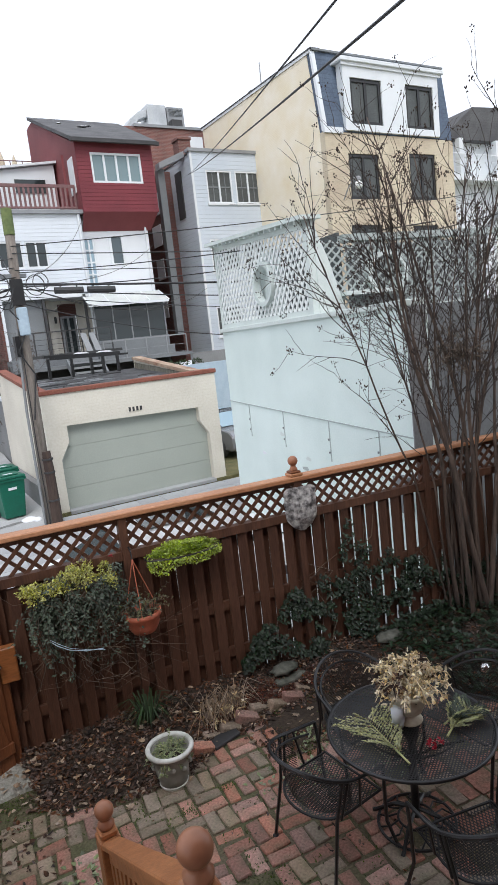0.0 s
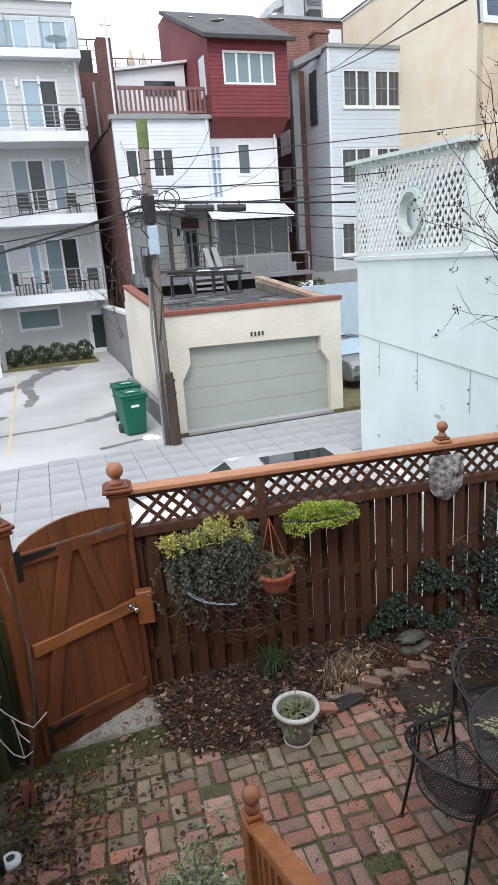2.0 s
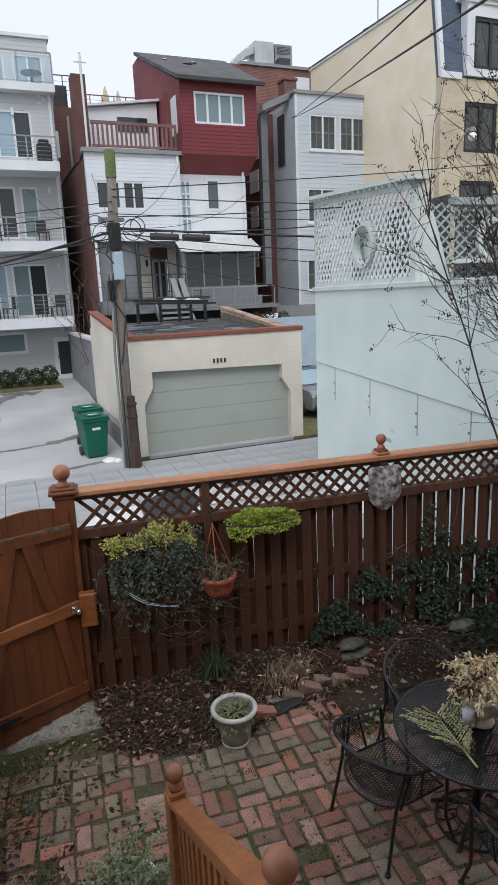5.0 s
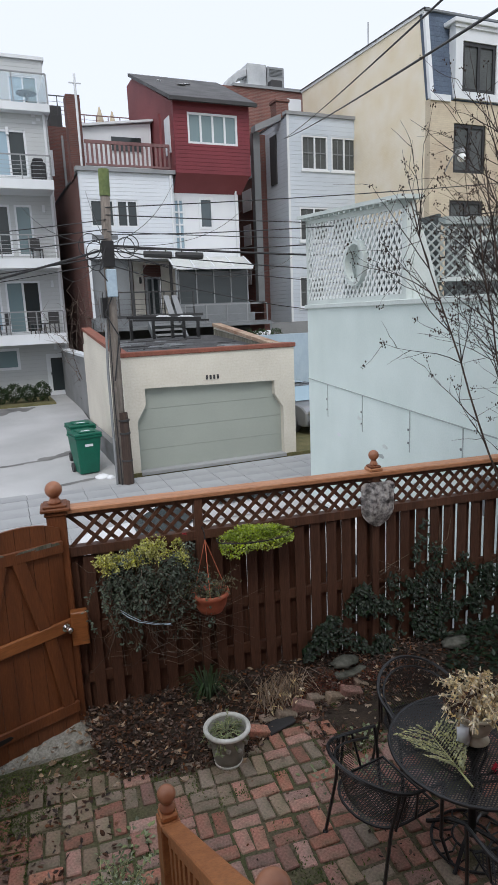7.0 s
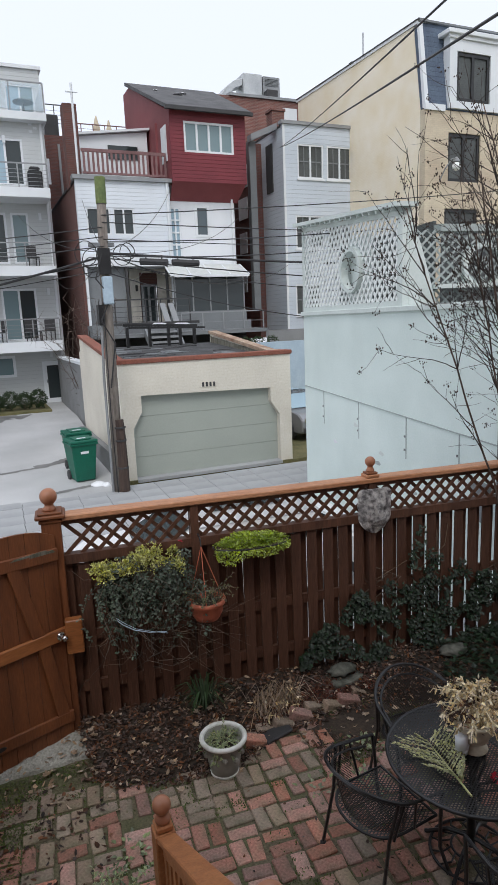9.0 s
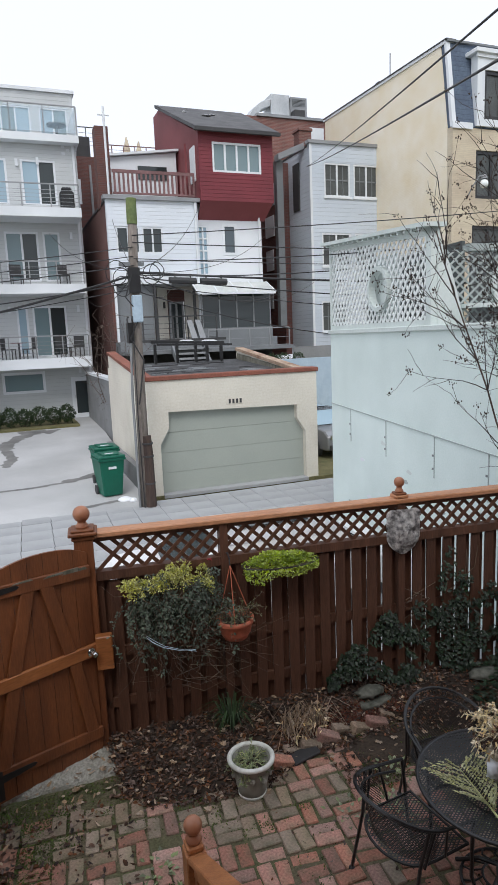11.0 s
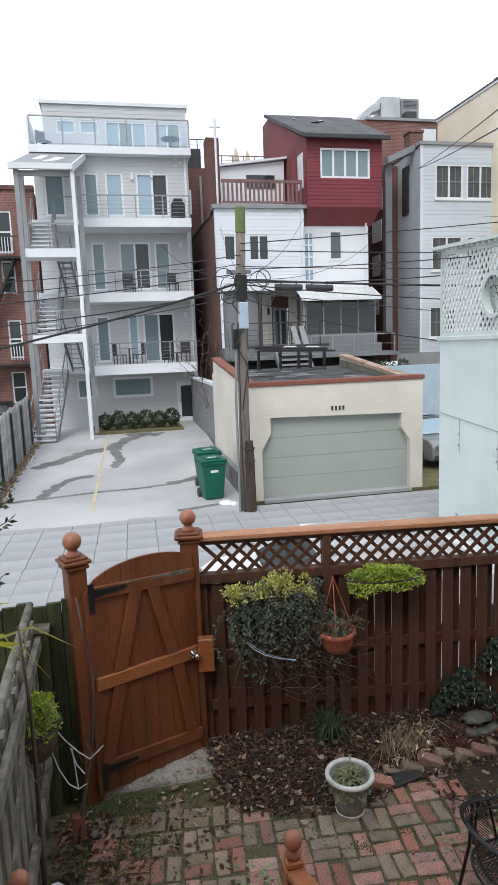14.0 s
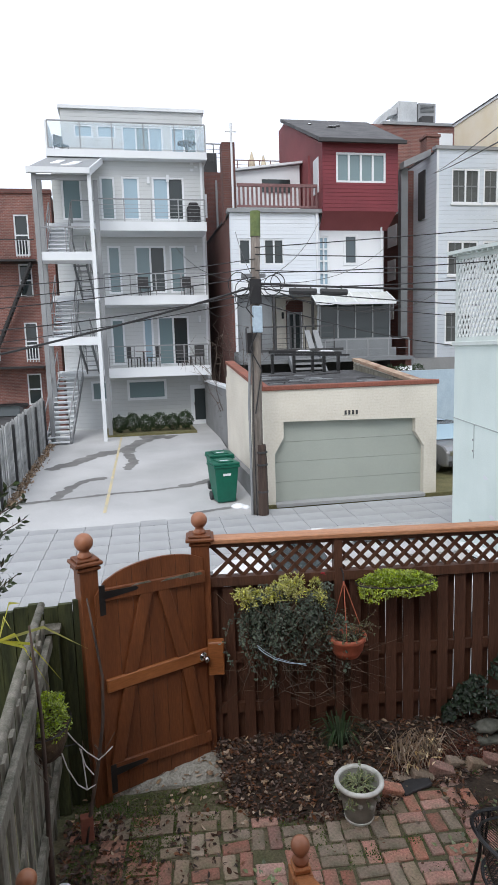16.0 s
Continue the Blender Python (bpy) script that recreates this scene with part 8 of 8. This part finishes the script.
def seed_head(p):
    for _ in range(rr.randint(5, 11)):
        q = p + rvec(rr) * rr.uniform(0.005, 0.05)
        s = rr.uniform(0.005, 0.0095)
        vs = [seeds.verts.new(q + Vector(d) * s) for d in ((1, 0, 0), (0, 1, 0), (-1, 0, 0), (0, -1, 0), (0, 0, 1.3), (0, 0, -1.3))]
        for a, b in ((0, 1), (1, 2), (2, 3), (3, 0)):
            seeds.faces.new((vs[a], vs[b], vs[4])), seeds.faces.new((vs[b], vs[a], vs[5]))


aims = []
for k in range(20):
    lean = -0.82 + 1.8 * k / 19
    aims.append((lean + rr.uniform(-0.12, 0.12), rr.uniform(-0.25, 0.45), rr.uniform(4.0, 5.5) - 0.9 * abs(lean + 0.1)))
for k, (lx, ly, h) in enumerate(aims):
    base = Vector((rr.uniform(-0.2, 0.28), rr.uniform(-0.12, 0.2), 0))
    v = Vector((lx * 0.22, ly * 0.25, 1.0)).normalized()
    main, v = grow(base, v, h * 0.4, 0.03, 0, 6, 0.05)
    v = (v + Vector((lx * 0.26, ly * 0.25, 0))).normalized()
    upper, v2 = grow(main[-1], v, h * 0.62, 0.02, 0, 9, 0.07, 0.01)
    r0 = rr.choice((0.010, 0.014, 0.018, 0.027, 0.034))
    part("stem", tube(main + upper[1:], r0, n=7, r1=0.005), M["bark"], tree, smooth=True)
    for j in range(2, 10):
        if rr.random() < 0.12:
            continue
        for _ in range(1 if j < 4 else (3 if j % 2 else 2)):
            d = (v + rvec(rr) * 0.75 + Vector((lx * 0.35, 0, 0.05))).normalized()
            br, e = grow(upper[j - 1], d, rr.uniform(0.45, 1.05), 0.008, 1, 6, 0.14, 0.0)
            tube(br, 0.0055, twigs, 4, 0.0018)
            for q in range(2, 7):
                if rr.random() < 0.75:
                    d2 = (e + rvec(rr) * 0.9).normalized()
                    tw, e2 = grow(br[q], d2, rr.uniform(0.18, 0.42), 0.003, 2, 4, 0.2, 0.0)
                    tube(tw, 0.0032, twigs, 3, 0.0012)
                    if rr.random() < 0.55:
                        seed_head(tw[-1])
            if rr.random() < 0.45:
                seed_head(br[-1])
part("twig_tangle", twigs, M["finetwig"], tree, kind="stuff")
part("seed_spray", seeds, M["seed"], tree, "dark round seed heads", kind="stuff")
nest = bmesh.new()
for _ in range(160):
    p = rvec(rr) * rr.uniform(0.05, 0.22)
    tube([p, p + rvec(rr) * 0.2], 0.004, nest, 3)
ns = new("twig_nest", mesh_of(nest, M["twig"], "twig_nest"))
ns.location = (5.08, 6.1, 2.9)
finish(ns, "tangled clump of twigs among the stems", "nest")
trunk = thing("evergreen_trunk", (5.75, 5.75, 0.0), 0, "dark ivy-wrapped trunk at the yard's corner", "tree trunk")
part("trunk", tube([(0, 0, 0), (0.03, 0, 1.2), (0.0, 0.05, 2.6)], 0.17, n=12, r1=0.12), M["bark"], trunk, smooth=True)
bm = bmesh.new()
for _ in range(900):
    a, z = rr.uniform(0, 6.28), rr.uniform(0.1, 2.4)
    leaf(bm, (0.19 * math.cos(a), 0.19 * math.sin(a), z), rvec(rr), (math.cos(a), math.sin(a), 0.3), 0.07, 0.05)
part("foliage", bm, M["ivy"], trunk, kind="stuff")

# ---- left side: saplings, basket, cord, leaf blades ----
for at, pts, r in (((-0.75, 5.5, 0), [(0, 0, 0), (0.0, 0.0, 0.45), (0.01, 0.01, 0.9), (0.015, 0.0, 1.28), (0.0, 0, 1.62), (-0.01, 0, 1.88)], 0.02), ((-0.58, 5.98, 0), [(0, 0, 0), (0.04, 0.01, 0.21), (0.12, 0.02, 0.6), (0.17, 0.02, 0.9), (0.19, 0.02, 1.23), (0.15, 0.02, 1.57), (0.12, 0.02, 1.82)], 0.017)):
    s = thing("sapling", at, 0, "thin bare sapling stem beside a fence", "sapling")
    part("stem", tube(pts, r, n=7, r1=0.006), M["bark"], s, smooth=True)
    bm = bmesh.new()
    for _ in range(5):
        p = Vector(pts[2]) + rvec(rr) * 0.05
        tube([p, p + Vector((rr.uniform(-0.15, 0.15), rr.uniform(-0.1, 0.1), rr.uniform(0.05, 0.25)))], 0.003, bm, 3)
    part("twig_tangle", bm, M["twig"], s)
lb = leafy_mound("fence_planter", (-0.76, 5.80, 1.07), 0.16, 0.22, 0.22, M["lime"], 5200, 0.02, 8, "basket of lime-green creeping plant on a side fence", "planter")
cord = thing("garden_twine", (-0.68, 5.9, 0.95), 0, "loose white cord tied round a sapling", "cord")
for pts in ([(-0.03, 0, 0.08), (0.08, 0.0, -0.1), (0.16, 0.0, -0.2), (0.23, 0.02, -0.28)], [(0.23, 0.02, -0.28), (0.28, 0.02, -0.24), (0.33, 0.03, -0.2)], [(-0.03, 0, 0.06), (-0.03, 0, -0.1), (0.02, 0, -0.3), (0.08, 0, -0.43), (0.14, 0, -0.48), (0.2, 0.0, -0.45)], [(0.11, 0, -0.16), (0.14, 0.01, -0.3), (0.19, 0.01, -0.38)], [(0.12, 0, -0.17), (0.13, 0.0, -0.32), (0.14, 0, -0.47)]):
    part("strand", tube(pts, 0.0045, n=5), M["wrap"], cord)
hook = thing("wire_arm", (-0.74, 5.95, 0.85), 0, "black wire plant bracket on a side fence", "bracket")
part("arm", tube([(-0.1, 0, 0), (0.08, -0.1, 0), (0.16, -0.05, -0.02), (0.05, 0.1, 0.0)], 0.006, n=5), M["black"], hook)
yb = thing("spider_plant", (-0.96, 5.6, 1.76), 0, "long yellow-green strap leaves arching over a fence", "plant")
bm = bmesh.new()
for tip in ((0.53, 0.0, -0.12), (0.28, 0.0, -0.35), (0.15, 0.02, 0.22), (0.35, 0.05, -0.34), (0.1, -0.1, 0.1), (0.2, -0.05, -0.15)):
    a, b = Vector((0, 0, 0)), Vector(tip)
    m1 = a.lerp(b, 0.5) + Vector((0, 0, 0.12))
    s = Vector((0.0, 0.0, 0.009))
    v = [bm.verts.new(q) for q in (a - s, a + s, m1 + s, m1 - s, b)]
    bm.faces.new((v[0], v[1], v[2], v[3])), bm.faces.new((v[3], v[2], v[4]))
part("blade_clump", bm, M["lime2"], yb, kind="stuff")
lau = thing("laurel_branch", (-0.98, 6.2, 1.6), 0, "dark glossy laurel twigs leaning over a fence", "shrub")
bm = bmesh.new()
for k, (x, z, n) in enumerate(((0.08, 1.02, 14), (0.16, 0.92, 12), (0.02, 0.86, 12), (0.14, 0.78, 12), (0.0, 0.68, 10), (-0.06, 0.98, 14), (0.0, 0.5, 8), (0.07, 0.4, 10), (-0.04, 0.35, 8), (-0.1, 0.75, 12), (-0.1, 0.55, 10))):
    tip = Vector((x, rr.uniform(-0.08, 0.08), z))
    root = Vector((-0.18, 0, z - 0.25))
    part("twig", tube([root, root.lerp(tip, 0.5) + Vector((0, 0, 0.03)), tip], 0.006, n=4, r1=0.003), M["bark"], lau)
    for j in range(n):
        q = root.lerp(tip, 0.45 + 0.55 * j / n)
        leaf(bm, q, (tip - root).normalized() * 0.9 + rvec(rr) * 0.9, rvec(rr, 0), rr.uniform(0.05, 0.09), rr.uniform(0.022, 0.034), 0.1)
part("foliage", bm, M["laurel"], lau, kind="stuff")
part("stem", tube([(-0.2, 0, -1.6), (-0.2, 0.02, 0.0), (-0.18, 0.0, 0.6)], 0.014, n=6, r1=0.007), M["bark"], lau)
wl_ = thing("white_fitting", (-0.70, 5.55, 0.0), 0, "round white plastic yard fitting with dark centre", "garden light")
part("disc", lathe([(0.06, 0), (0.065, 0.03), (0.05, 0.05), (0.035, 0.05)], n=20), M["white"], wl_, smooth=True)
part("lens", lathe([(0.034, 0.045), (0.02, 0.056), (0.005, 0.058)], n=16), M["dark"], wl_, smooth=True)
sl = thing("solar_light", (4.03, 5.06, 0.0), 0, "small clear globe garden light on a stake", "garden light")
part("globe", lathe(ballprofile(0.05, 0.26, 8), n=16), M["chrome"], sl, smooth=True)
part("stake", tube([(0, 0, 0), (0, 0, 0.22)], 0.01), M["chrome"], sl)

# ---- paving of the alley: concrete squares with open joints ----
pv = mesh_of(box(-0.306, 0.306, -0.306, 0.306, -0.05, 0.0), M["slab"], "slab", 0.005)
rr = random.Random(2)
for i in range(22):
    for j in range(13):
        x, y = -4.9 + i * 0.62 + 0.02 * j, 8.85 + j * 0.62
        if x > 5.3 + (y - 8) * 0.1 and y < 13.4:
            continue
        shared("slab", pv, alley, pose(x, y, ALLEY + rr.uniform(-0.003, 0.003)))

# ---- brick paving of the patio, two by two in basket weave ----
patio = thing("patio", (1.5, 5.0, 0), -5.5, "mossy brick patio in basket weave", "patio", kind="structure")
inv = patio.matrix_basis
bm_a = [mesh_of(box(-0.100, 0.100, -0.0485, 0.0485, -0.05, 0.0), M[m], "paver", 0.007) for m in ("brick", "oldbrick")]
rr = random.Random(17)
spots = []
for i in range(-14, 16):
    for j in range(-9, 9):
        for k in (-1, 1):
            cx, cy = i * 0.219, j * 0.219
            flat = (i + j) % 2 == 0
            x, y = (cx, cy + k * 0.054) if flat else (cx + k * 0.054, cy)
            w = inv @ Vector((x, y, 0))
            if w.y > bed_front(w.x) - 0.03 or w.x < -0.6 + 0.25 * noise.noise(Vector((0, w.y * 3, 0))) or w.x > 4.0 or w.y < 3.25:
                continue
            if w.y > 6.2 and w.x > -0.35:
                continue
            if w.x > 2.15 and w.y > 5.55 and not (w.x < 2.3):
                continue
            if rr.random() < 0.025:
                continue
            spots.append((abs(w.x - 1.3) + abs(w.y - 5.0), x, y, 0 if flat else 90, w))
spots.sort(key=lambda s: s[0])
rest = [bmesh.new(), bmesh.new()]
for k, (_, x, y, a, w) in enumerate(spots):
    old = noise.noise(Vector((w.x * 1.1, w.y * 1.1, 3))) + 0.25 * (w.x < 0.3 and w.y > 5.7) + rr.uniform(-0.35, 0.35) > 0.12
    m = pose(x + rr.uniform(-0.01, 0.01), y + rr.uniform(-0.01, 0.01), rr.uniform(-0.010, 0.008), rr.uniform(-2, 2), rr.uniform(-2, 2), a + rr.uniform(-5, 5)) @ Matrix.Diagonal((rr.uniform(0.92, 1.04), rr.uniform(0.92, 1.04), 1, 1))
    if k < 300:
        shared("brick", bm_a[int(old)], patio, m)
    else:
        box(-0.100, 0.100, -0.0485, 0.0485, -0.05, 0.0, rest[int(old)], m)
for k in (0, 1):
    part("outer_paving", rest[k], M[("brick", "oldbrick")[k]], patio, kind="stuff")
